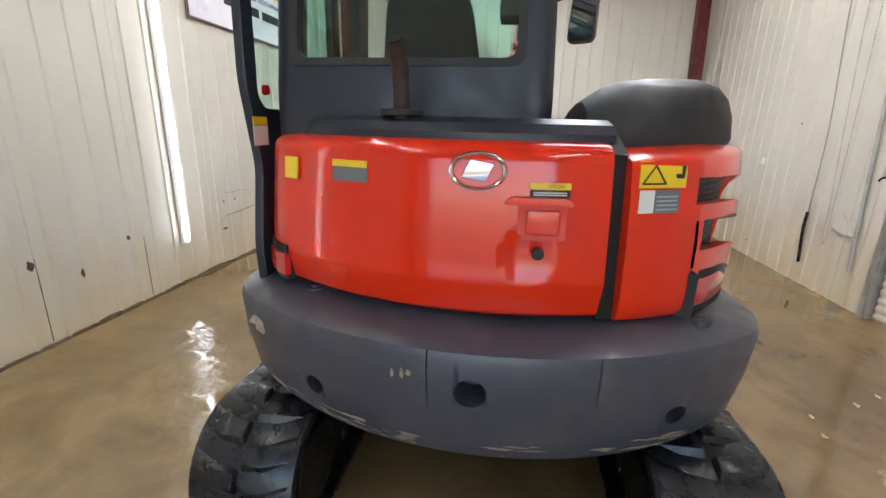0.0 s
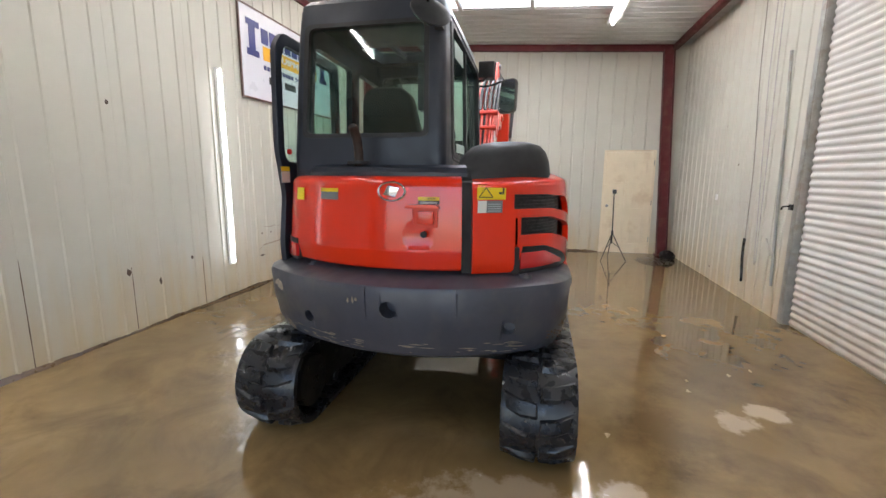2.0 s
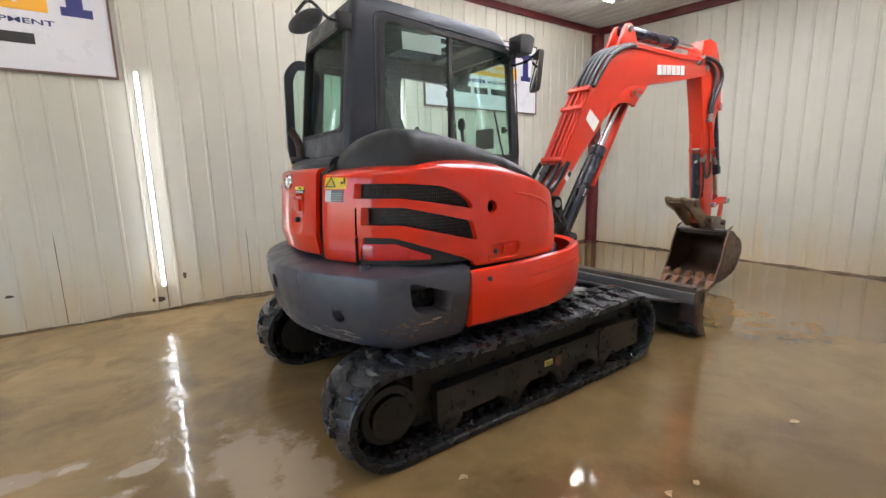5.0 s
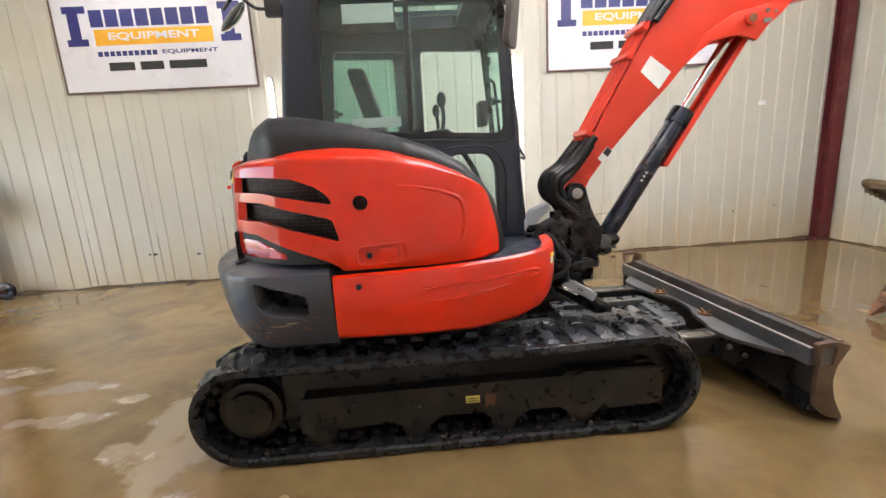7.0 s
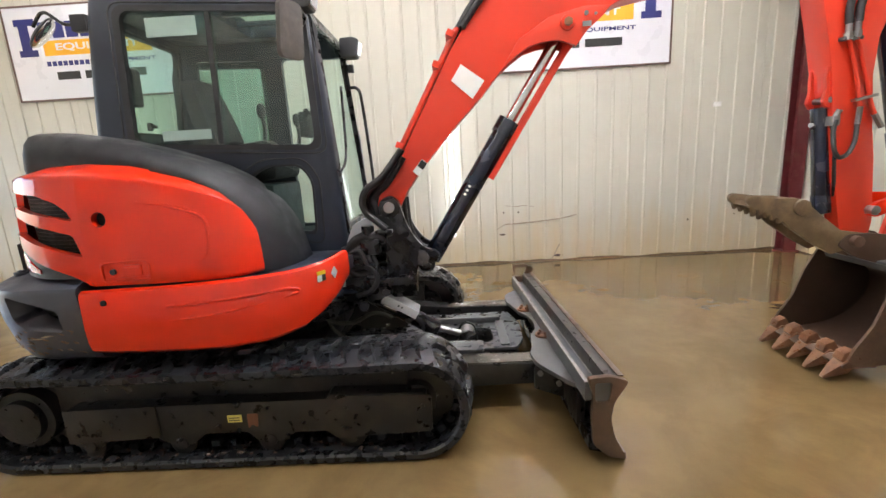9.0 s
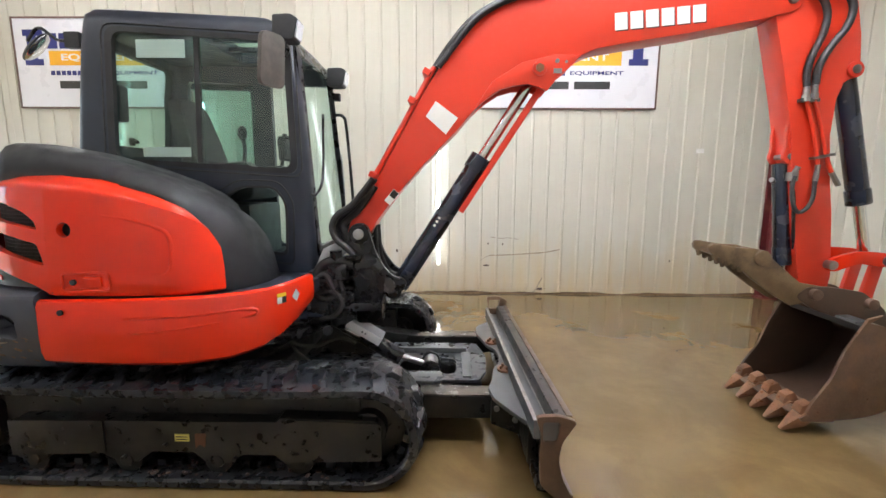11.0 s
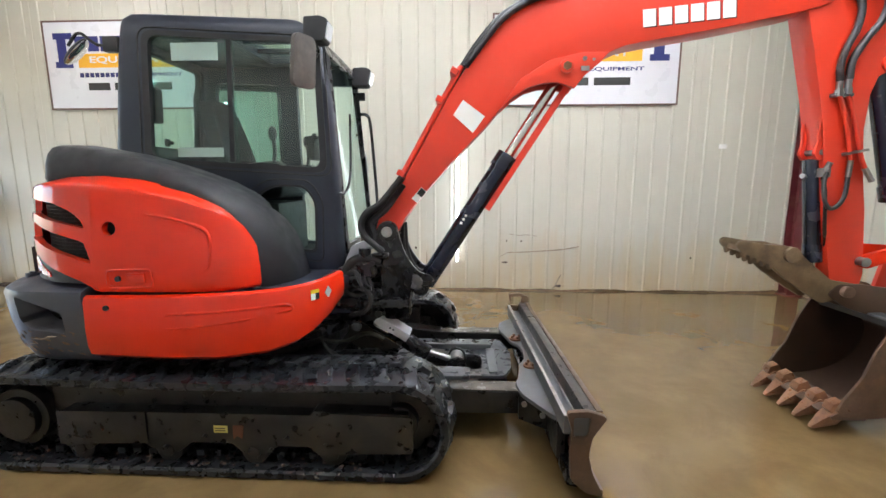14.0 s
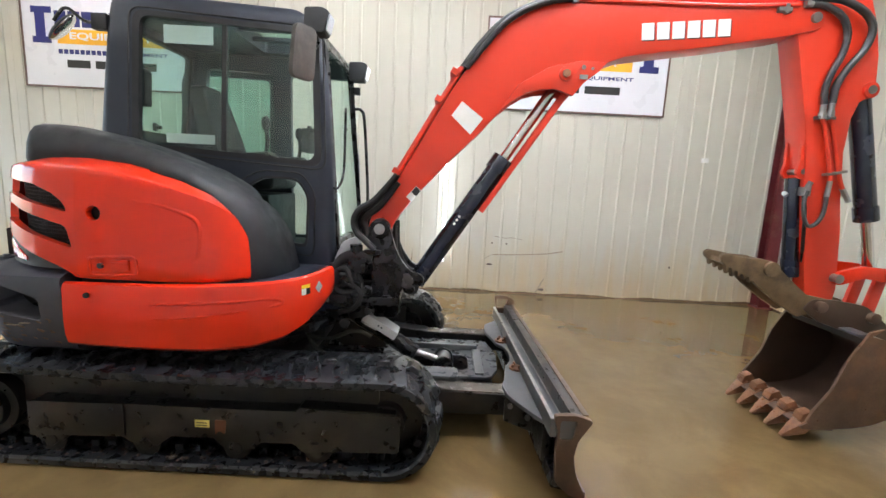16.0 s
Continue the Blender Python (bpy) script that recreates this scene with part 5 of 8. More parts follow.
rim = rounded([(-0.142, 1.030), (0.098, 1.040), (0.092, 1.134), (-0.140, 1.124)], 0.025, 5)
part("latch_rim", pipe_bm([(x, -0.6665, z) for x, z in rim + rim[:2]], 0.007, 8, False), RED, cover)
part("cover_key", cyl_bm((-0.085, -0.676, 1.080), (-0.085, -0.65, 1.080), 0.014, seg=16), PLASTIC, cover)
# soft pressed line on the flank
press = [(0.08, 1.408), (0.22, 1.385), (0.335, 1.348), (0.375, 1.318), (0.388, 1.270), (0.386, 1.180), (0.366, 1.128), (0.30, 1.106)]
flank = sorted((p.x, p.y) for p in cover_plan if p.x > -0.25)
part("pressed_rib", pipe_bm([(x, lerp_table(flank, x) + 0.012 + 0.014 * max(0.0, z - 1.20) / 0.2, z) for x, z in press], 0.0125, 10), RED, cover)
# mesh behind the louvres
bm = bmesh.new()
inner = [p for p in cover_plan if p.x < -0.17]
nn = plan_normals(inner)
foot = [p - q * 0.075 for p, q in zip(inner, nn)]
for k in range(20):
    z = 1.14 + k * 0.019
    add_pipe(bm, [(p.x, p.y, z) for p in foot[::2]], 0.0022, 4, False)
for p in foot:
    add_cyl(bm, (p.x, p.y, 1.13), (p.x, p.y, 1.50), 0.0022, seg=4)
part("louvre_mesh", bm, MESH, cover, "grey wire mesh")
# near-black sheet painting the shade behind the mesh
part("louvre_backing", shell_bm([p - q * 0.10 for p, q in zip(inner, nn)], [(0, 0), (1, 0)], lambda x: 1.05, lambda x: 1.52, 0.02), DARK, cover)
# tail lamp under the louvres: dark surround, pinkish-red lens
lamp_plan = [p - q * 0.008 for p, q in zip(inner, nn) if p.y < -0.35]
lamp = part("tail_lamp", shell_bm(lamp_plan, [(0, 0), (1, 0)], lambda x: 1.050, lambda x: 1.206 if x < -0.66 else 1.206 - (x + 0.66) * 0.40, 0.03), PLASTIC, ex, "dark tail lamp surround")
lens_plan = [p - q * 0.002 for p, q in zip(inner, nn) if p.y < -0.39 and p.x < -0.50]
part("lens", shell_bm(lens_plan, [(0, 0.004), (0.1, 0.0), (0.9, 0.0), (1, 0.004)], lambda x: 1.075, lambda x: 1.165 if x < -0.66 else 1.165 - (x + 0.66) * 0.42, 0.03), TAIL, lamp, "red tail lamp lens")
lamp_l = [(-0.55, 1.118), (-0.68, 1.075), (-0.77, 1.00), (-0.80, 0.955)]
lamp2 = part("tail_lamp", shell_bm([(x - 0.01, y + 0.004) for x, y in lamp_l], [(0, 0), (1, 0)], lambda x: 1.07, lambda x: 1.20, 0.03), PLASTIC, ex, "black tail lamp housing")
part("lens", shell_bm([(x - 0.018, y + 0.008) for x, y in lamp_l[1:]], [(0, 0), (1, 0)], lambda x: 1.09, lambda x: 1.17, 0.02), TAIL, lamp2, "red tail lamp lens")

# black cap over the side cover
crest_rows = [(-0.80, 1.59), (-0.765, 1.635), (-0.73, 1.685), (-0.67, 1.742), (-0.58, 1.778), (-0.427, 1.775), (-0.195, 1.735), (0.038, 1.668), (0.275, 1.580), (0.42, 1.495), (0.512, 1.415),
              (0.60, 1.290), (0.65, 1.14), (0.685, 0.99)]
edge_rows = [(-0.80, 1.575), (-0.43, 1.598), (-0.2, 1.595), (0.0, 1.575), (0.24, 1.512), (0.355, 1.466), (0.40, 1.430), (0.43, 1.388), (0.450, 1.340), (0.468, 1.25), (0.485, 1.12), (0.51, 0.99), (0.685, 0.985)]
xs = [-0.80 + 1.485 * k / 54 for k in range(55)]
bm = bmesh.new()
rows = []
for x in xs:
    if x < 0.1:
        yo = max(-0.530, CY - math.sqrt(max(0.0, 1.150 ** 2 - (x - CX) ** 2)))
    else:
        u = min(1.0, max(0.0, (x - 0.18) / 0.515))
        yo = -0.06 - 0.490 * math.sqrt(max(0.0, 1 - u ** 3.0))
    ze, zc = lerp_table(edge_rows, x), lerp_table(crest_rows, x)
    row = []
    for t, f in ((0.0, 0.0), (0.02, 0.40), (0.06, 0.68), (0.13, 0.88), (0.24, 0.98), (0.42, 1.0), (0.58, 0.99), (0.75, 0.94), (0.88, 0.84), (1.0, 0.60)):
        y = yo + t * (-0.022 - yo)
        row.append(bm.verts.new((x, y, ze + (zc - ze) * (f if x < 0.5 else max(f, min(1.0, f + (x - 0.5) * 3 * (t > 0.4)))))))
    row.append(bm.verts.new((x, -0.030, min(ze, 0.99 if x > 0.5 else ze) - 0.04)))
    row.append(bm.verts.new((x, yo + 0.02, ze - 0.05)))
    rows.append(row)
for a, b in zip(rows, rows[1:]):
    for i in range(len(a)):
        j = (i + 1) % len(a)
        bm.faces.new((a[i], a[j], b[j], b[i]))
bm.faces.new(rows[0])
bm.faces.new(rows[-1][::-1])
bmesh.ops.remove_doubles(bm, verts=bm.verts, dist=0.0005)
part("top_cap", bm, PLASTIC, ex, "black moulded cap over the side cover", angle=50)

# lower skirt, red, bent round the front corner
skirt_plan = [Vector((-0.275, -0.690)), Vector((-0.1, -0.692)), Vector((0.1, -0.692))]
skirt_plan += smooth_poly([Vector((0.2, -0.690)), Vector((0.55, -0.672)), Vector((0.81, -0.585)), Vector((0.925, -0.42)), Vector((0.955, -0.20))], 3)
low_rows = [(-0.3, 0.655), (0.0, 0.645), (0.4, 0.645), (0.65, 0.668), (0.80, 0.705), (0.88, 0.750), (0.935, 0.81), (0.955, 0.86)]
high_rows = [(-0.3, 0.990), (0.2, 1.000), (0.6, 1.015), (0.85, 1.030), (0.96, 1.040)]
skirt = part("skirt", shell_bm(skirt_plan, [(0.0, 0.045), (0.06, 0.018), (0.2, 0.004), (0.45, 0.0), (0.9, 0.004), (0.97, 0.012), (1.0, 0.03)], lambda x: lerp_table(low_rows, x), lambda x: lerp_table(high_rows, x), 0.04),
             RED, ex, "glossy red lower skirt")
flank = sorted((p.x, p.y) for p in skirt_plan)
press = [(0.16, 0.898), (0.35, 0.908), (0.55, 0.922), (0.72, 0.934), (0.765, 0.928), (0.775, 0.912), (0.74, 0.898), (0.55, 0.866), (0.35, 0.838), (0.16, 0.822)]
part("pressed_rib", pipe_bm([(x, lerp_table(flank, x) + 0.011, z) for x, z in press], 0.0125, 10), RED, skirt)
part("skirt_screw", cyl_bm((-0.149, -0.697, 0.931), (-0.149, -0.67, 0.931), 0.014, seg=16), INK, skirt, "black screw hole")
bm = bmesh.new()
bend = sorted((p.y, p.x) for p in skirt_plan if p.x > 0.5)


def skirt_sticker(ya, yb, za, zb, mat, label="", sharp=False):
    """A sticker on the bend of the skirt; sharp: a diamond."""
    ys = [ya, (ya + yb) / 2, yb]
    bm = shell_bm([(lerp_table(bend, y) + 0.004, y - 0.003) for y in ys], [(0, 0), (0.5, 0), (1, 0)], lambda x: za, lambda x: zb, 0.004)
    if sharp:
        mx, my, mz = lerp_table(bend, ys[1]) + 0.002, ys[1], (za + zb) / 2
        for v in bm.verts:
            k = 1 - 0.9 * min(1.0, abs(v.co.z - mz) / ((zb - za) / 2))
            v.co.x, v.co.y = mx + (v.co.x - mx) * k, my + (v.co.y - my) * k
    return part("skirt_label", bm, mat, skirt, label)


skirt_sticker(-0.515, -0.470, 0.972, 0.992, YELLOW, "yellow head of a warning sticker")
skirt_sticker(-0.515, -0.493, 0.936, 0.971, WHITE_LABEL, "white pictogram sticker")
skirt_sticker(-0.492, -0.470, 0.936, 0.971, INK)
skirt_sticker(-0.430, -0.375, 0.925, 0.992, LIGHTPLATE, "pale diamond sticker", True)

# ---- cab ----
CYA, CYB = 0.075, 1.055


def cab_ring(z):
    """Plan of the cab at height z: rear edge leans in, front edge leans back above the waist."""
    xr = lerp_table([(0.98, -0.655), (1.75, -0.648), (2.45, -0.570), (2.60, -0.545), (2.64, -0.50), (2.67, -0.42)], z)
    xf = lerp_table([(0.98, 0.885), (1.68, 0.855), (2.30, 0.805), (2.47, 0.755), (2.60, 0.69), (2.64, 0.63), (2.67, 0.54)], z)
    yi = lerp_table([(0.98, 0.0), (1.7, 0.0), (2.4, 0.020), (2.60, 0.032), (2.64, 0.055), (2.67, 0.12)], z)
    pts = [(xr, CYB - yi), (xf, CYB - yi), (xf, CYA + yi), (xr, CYA + yi)]
    return rounded(pts, 0.06, 5)


bm = bmesh.new()
rings = [[bm.verts.new((x, y, z - max(0.0, (z - 2.42) / 0.24) * 0.052 * max(0.0, x + 0.5))) for x, y in cab_ring(z)] for z in (0.985, 1.35, 1.70, 2.10, 2.42, 2.56, 2.605, 2.64, 2.66)]
for a, b in zip(rings, rings[1:]):
    for i in range(len(a)):
        j = (i + 1) % len(a)
        bm.faces.new((a[i], a[j], b[j], b[i]))
bm.faces.new(rings[0][::-1])
bm.faces.new(rings[-1])
cab = part("cab_frame", bm, CAB_GREY, ex, "dark slate painted cab frame")
bm = bmesh.new()
rings = []
for z in (1.02, 1.70, 2.42, 2.52):
    ring = cab_ring(z)
    mx, my = 0.13, (CYA + CYB) / 2
    rings.append([bm.verts.new((mx + (x - mx) * 0.925, my + (y - my) * 0.90, z)) for x, y in ring])
for a, b in zip(rings, rings[1:]):
    for i in range(len(a)):
        j = (i + 1) % len(a)
        bm.faces.new((a[i], a[j], b[j], b[i]))
bm.faces.new(rings[0][::-1])
bm.faces.new(rings[-1])
cut(cab, bm)
win_side = rounded([(-0.405, 1.71), (0.778, 1.640), (0.748, 2.450), (-0.372, 2.522)], 0.075)
win_low = rounded([(0.36, 1.16), (0.70, 1.10), (0.71, 1.44), (0.64, 1.545), (0.42, 1.55), (0.30, 1.48)], 0.05)
win_rear = rounded([(0.185, 1.815), (0.975, 1.815), (0.965, 2.475), (0.20, 2.475)], 0.045)
win_front = rounded([(0.15, 1.10), (0.98, 1.10), (0.96, 2.44), (0.17, 2.44)], 0.05)
win_left = rounded([(-0.48, 1.72), (0.13, 1.55), (0.13, 2.38), (-0.42, 2.40)], 0.04)
door_hole = rounded([(0.27, 1.05), (0.86, 1.05), (0.84, 2.0), (0.78, 2.36), (0.27, 2.38)], 0.05)
roof_win = rounded([(0.10, 0.26), (0.56, 0.26), (0.56, 0.90), (0.10, 0.90)], 0.04)
cut(cab, prism_bm(win_side, -0.1, 0.35))
cut(cab, prism_bm(win_low, -0.1, 0.35))
cut(cab, prism_bm(win_left, 0.85, 1.3))
cut(cab, prism_bm(door_hole, 0.85, 1.3))
cut(cab, prism_bm(win_rear, -0.9, -0.35, "x"))
cut(cab, prism_bm(win_front, 0.55, 1.2, "x"))
cut(cab, prism_bm(roof_win, 2.4, 2.8, "z"))


def grow(pts, k):
    cx, cy = sum(p[0] for p in pts) / len(pts), sum(p[1] for p in pts) / len(pts)
    return [(cx + (x - cx) * k, cy + (y - cy) * k) for x, y in pts]


def gasket(pts, lo, hi, axis, parent, place=None):
    """A black rubber rim round an opening."""
    g = part("gasket", prism_bm(grow(pts, 1.03), lo, hi, axis), PLASTIC, parent)
    cut(g, prism_bm(grow(pts, 0.955), lo - 0.05, hi + 0.05, axis))
    if place:
        for v in g.data.vertices:
            place(v)
    return g


def lean_side(v):
    v.co.y += lerp_table([(1.0, 0.0), (1.7, 0.0), (2.4, 0.020), (2.60, 0.032)], v.co.z)


def lean_rear(v):
    v.co.x += lerp_table([(0.98, 0.0), (1.75, 0.007), (2.45, 0.085), (2.60, 0.11)], v.co.z)


def lean_front(v):
    v.co.x += lerp_table([(0.98, 0.885), (1.68, 0.855), (2.30, 0.805), (2.47, 0.755), (2.60, 0.69)], v.co.z) - 0.885


def pane(name, pts, at, axis, parent, place, thick=0.006):
    ob = part(name, prism_bm(pts, at, at + thick, axis), GLASS, parent, "green-tinted window pane")
    ob.visible_shadow = False
    if place:
        for v in ob.data.vertices:
            place(v)
    return ob


gasket(win_side, CYA - 0.006, CYA + 0.03, "y", cab, lean_side)
gasket(win_low, CYA - 0.006, CYA + 0.03, "y", cab, lean_side)
gasket(win_rear, -0.658, -0.615, "x", cab, lean_rear)
# rubber beading that rims the side windows and the lower panel
for pts, k in ((win_side, 1.075), (win_low, 1.24)):
    rim = grow(pts, k)
    bead = part("bead", pipe_bm([(x, CYA - 0.001, z) for x, z in rim + rim[:1]], 0.0055, 6, False), PLASTIC, cab)
    for v in bead.data.vertices:
        lean_side(v)
half = [(x, z) for x, z in grow(win_side, 0.97)]
rear_half = [(min(x, 0.20), z) for x, z in half]
front_half = [(max(x, 0.15), z) for x, z in half]
pane("side_window", rear_half, CYA + 0.020, "y", cab, lean_side)
pane("side_window", front_half, CYA + 0.008, "y", cab, lean_side)
bm = prism_bm([(0.145, 1.70), (0.175, 1.70), (0.19, 2.48), (0.16, 2.48)], CYA + 0.004, CYA + 0.03)
sash = part("sash", bm, PLASTIC, cab, "black sash bar")
for v in sash.data.vertices:
    lean_side(v)
for x, z in ((-0.30, 1.83), (0.70, 1.86)):
    bm = box_bm((x - 0.012, CYA + 0.035, z - 0.025), (x + 0.012, CYA + 0.06, z + 0.025))
    add_cyl(bm, (x, CYA + 0.05, z), (x + 0.04, CYA + 0.05, z), 0.012, seg=10)
    part("window_catch", bm, PLASTIC, cab, bevel=0.003)
pane("lower_window", grow(win_low, 0.98), CYA + 0.010, "y", cab, lean_side)
pane("rear_window", grow(win_rear, 0.98), -0.632, "x", cab, lean_rear)
pane("windscreen", grow(win_front, 0.99), 0.868, "x", cab, lean_front)
pane("left_window", grow(win_left, 0.99), CYB - 0.03, "y", cab, None)
pane("roof_window", grow(roof_win, 0.99), 2.580, "z", cab, None)
for y in (0.465, 0.685):
    part("roof_bar", box_bm((0.09, y - 0.014, 2.545), (0.57, y + 0.014, 2.575)), CAB_GREY, cab)
# windscreen frame, wiper and hand rail
g = part("windscreen_frame", prism_bm(grow(win_front, 1.04), 0.872, 0.90, "x"), BLACK, cab)
cut(g, prism_bm(grow(win_front, 0.93), 0.80, 1.0, "x"))
for v in g.data.vertices:
    lean_front(v)
bm = pipe_bm([(0.86, 0.10, 1.50), (0.89, 0.12, 1.50), (0.885, 0.30, 1.62), (0.865, 0.42, 2.05)], 0.009, 8)
part("wiper", bm, BLACK, cab, "black wiper arm")
bm = pipe_bm([(0.79, 1.02, 2.14), (0.855, 1.03, 2.13), (0.885, 1.03, 2.02), (0.925, 1.03, 1.42), (0.91, 1.03, 1.32), (0.86, 1.02, 1.31)], 0.013, 10)
part("hand_rail", bm, BLACK, cab, "black hand rail")
# roof work lamps and mirrors
for x, y, z, r in ((0.79, 0.02, 2.475, 0.0), (0.86, 0.90, 2.40, 0.0)):
    bm = prism_bm(rounded([(x - 0.075, z - 0.065), (x + 0.045, z - 0.065), (x + 0.075, z + 0.055), (x + 0.03, z + 0.075), (x - 0.07, z + 0.07)], 0.015, 3), y - 0.065, y + 0.065)
    lampo = part("work_lamp", bm, PLASTIC, ex, "black cab work lamp", bevel=0.006)
    part("lens", prism_bm([(x + 0.052, z - 0.05), (x + 0.060, z - 0.05), (x + 0.080, z + 0.04), (x + 0.072, z + 0.04)], y - 0.05, y + 0.05), LAMP_GLASS, lampo, "clear lamp lens")
    part("bracket", pipe_bm([(x - 0.05, y, z - 0.06), (x - 0.07, y + 0.03, z - 0.09), (x - 0.08, y + 0.07, z - 0.10)], 0.012, 8), BLACK, lampo)


def mirror(cx, cy, cz, w, h, yaw, tilt, arm, label):
    bm = prism_bm(rounded([(-w, -h), (w, -h), (w * 0.92, h), (-w * 0.92, h)], w * 0.55, 5), -0.022, 0.012, "y")
    m = Matrix.Translation((cx, cy, cz)) @ Matrix.Rotation(radians(yaw), 4, "Z") @ Matrix.Rotation(radians(tilt), 4, "X")
    for v in bm.verts:
        v.co = m @ v.co
    ob = part("mirror", bm, DUSTY, ex, label, bevel=0.006)
    bm = prism_bm(rounded([(-w * 0.9, -h * 0.93), (w * 0.9, -h * 0.93), (w * 0.84, h * 0.93), (-w * 0.84, h * 0.93)], w * 0.5, 5), 0.0125, 0.0145, "y")
    for v in bm.verts:
        v.co = m @ v.co
    part("mirror_face", bm, MIRROR, ob, "mirror glass")
    part("mirror_arm", pipe_bm(arm, 0.009, 8), BLACK, ob, "black mirror arm")


mirror(0.752, -0.17, 2.255, 0.085, 0.145, 62, 6, [(0.76, -0.165, 2.35), (0.79, -0.12, 2.385), (0.80, -0.02, 2.36), (0.74, 0.08, 2.34)], "oval side mirror on the cab front")
part("lamp_bracket", box_bm((0.785, 0.985, 2.25), (0.845, 1.03, 2.31)), PLASTIC, cab, bevel=0.006)
# rear mirror on the roof edge
face = Vector((0.62, 0.48, -0.60)).normalized()
turn = face.to_track_quat("Z", "X").to_matrix().to_4x4()
spot = Vector((-0.843, 0.111, 2.410))


def dome(r, high):
    """A shallow closed dome, its foot on z = 0."""
    bm = bmesh.new()
    rows = [[bm.verts.new((r * math.cos(a) * math.cos(t), r * math.sin(a) * math.cos(t), high * math.sin(t))) for a in (2 * math.pi * k / 36 for k in range(36))] for t in (0, 0.2, 0.5, 0.85, 1.2)]
    for p, q in zip(rows, rows[1:]):
        for k in range(36):
            bm.faces.new((p[k], p[(k + 1) % 36], q[(k + 1) % 36], q[k]))
    bm.faces.new(rows[-1])
    bm.faces.new(rows[0][::-1])
    return bm


bm = dome(0.110, -0.028)
for v in bm.verts:
    v.co = Matrix.Translation(spot) @ turn @ v.co
rm = part("rear_mirror", bm, PLASTIC, ex, "round convex rear-view mirror on a bent arm")
bm = dome(0.104, 0.034)
for v in bm.verts:
    v.co = Matrix.Translation(spot + face * 0.002) @ turn @ v.co
part("mirror_face", bm, CHROME, rm, "convex mirror glass")
part("mirror_arm", pipe_bm([(-0.895, 0.111, 2.445), (-0.850, 0.111, 2.500), (-0.825, 0.112, 2.520), (-0.790, 0.113, 2.515), (-0.730, 0.115, 2.468), (-0.690, 0.118, 2.450), (-0.600, 0.125, 2.450)], 0.010, 8), BLACK, rm)
part("arm_bracket", box_bm((-0.655, 0.100, 2.405), (-0.560, 0.150, 2.500)), PLASTIC, rm, bevel=0.006)
# exhaust pipe behind the cab
pts = [(-0.80, 0.545, 1.60), (-0.80, 0.545, 1.70), (-0.808, 0.546, 1.76), (-0.828, 0.548, 1.805), (-0.858, 0.552, 1.845)]
ep = part("exhaust_pipe", pipe_bm(pts, 0.026, 18), EXHAUST, ex, "rusty exhaust stack")
part("exhaust_mouth", cyl_bm((-0.852, 0.551, 1.838), (-0.8615, 0.5525, 1.8495), 0.021, seg=18), DARK, ep)
part("exhaust_collar", cyl_bm((-0.80, 0.545, 1.640), (-0.80, 0.545, 1.660), 0.066, seg=28), PLASTIC, ex, "black exhaust collar", bevel=0.006)
# open door folded back along the cab's left side
dy0, dy1 = 1.105, 1.140
dpts = rounded([(0.14, 1.00), (0.14, 2.42), (-0.62, 2.44), (-0.705, 2.34), (-0.725, 1.75), (-0.665, 1.45), (-0.715, 1.15), (-0.70, 0.99), (-0.60, 0.96)], 0.05)
dr = part("cab_door", prism_bm(dpts, dy0, dy1), CAB_GREY, ex, "open cab door folded back", bevel=0.006)
dwin = rounded([(0.05, 1.66), (0.05, 2.35), (-0.60, 2.37), (-0.645, 2.28), (-0.660, 1.70), (-0.62, 1.66)], 0.04)
cut(dr, prism_bm(dwin, 0.9, 1.3))
pd = part("pane", prism_bm(grow(dwin, 1.01), dy0 + 0.012, dy0 + 0.018), GLASS, dr, "green-tinted door glass")
pd.visible_shadow = False
part("door_label", box_bm((-0.71, dy0 - 0.004, 1.53), (-0.62, dy0 - 0.001, 1.60)), WHITE_LABEL, dr, "white sticker")
part("door_label", box_bm((-0.71, dy0 - 0.004, 1.602), (-0.62, dy0 - 0.001, 1.63)), YELLOW, dr, "yellow sticker")
part("reflector", cyl_bm((-0.60, dy0 + 0.010, 1.725), (-0.60, dy0 - 0.004, 1.725), 0.018), TAIL, dr, "red round reflector")

# inside the cab
seat = part("seat", prism_bm(rounded([(-0.10, 1.42), (0.38, 1.46), (0.38, 1.60), (-0.06, 1.57)], 0.05), 0.33, 0.82), SEAT, ex, "dark cloth operator seat", bevel=0.03, seg=3)
bm = prism_bm(rounded([(0.38, 1.52), (0.77, 1.52), (0.80, 1.80), (0.74, 2.17), (0.41, 2.17), (0.35, 1.80)], 0.11, 6), -0.07, 0.05, "x")
for v in bm.verts:
    v.co.x -= (v.co.z - 1.52) * 0.30
part("backrest", bm, SEAT, seat, bevel=0.03, seg=3)
part("seat_box", box_bm((-0.20, 0.30, 1.02), (0.36, 0.85, 1.42)), TRIM, ex, bevel=0.02)
for y in (0.24, 0.90):
    con = part("console", prism_bm(rounded([(-0.05, 1.50), (0.42, 1.56), (0.46, 1.66), (0.40, 1.72), (-0.05, 1.66)], 0.04), y - 0.06, y + 0.06), PLASTIC, ex, "black arm console", bevel=0.015)
    bm = pipe_bm([(0.36, y, 1.68), (0.38, y, 1.78), (0.37, y, 1.88)], 0.014, 10)
    bmesh.ops.create_uvsphere(bm, u_segments=14, v_segments=10, radius=0.034, matrix=Matrix.Translation((0.37, y, 1.90)) @ Matrix.Diagonal((0.9, 0.9, 1.5, 1)))
    part("joystick", bm, PLASTIC, con, "black joystick")
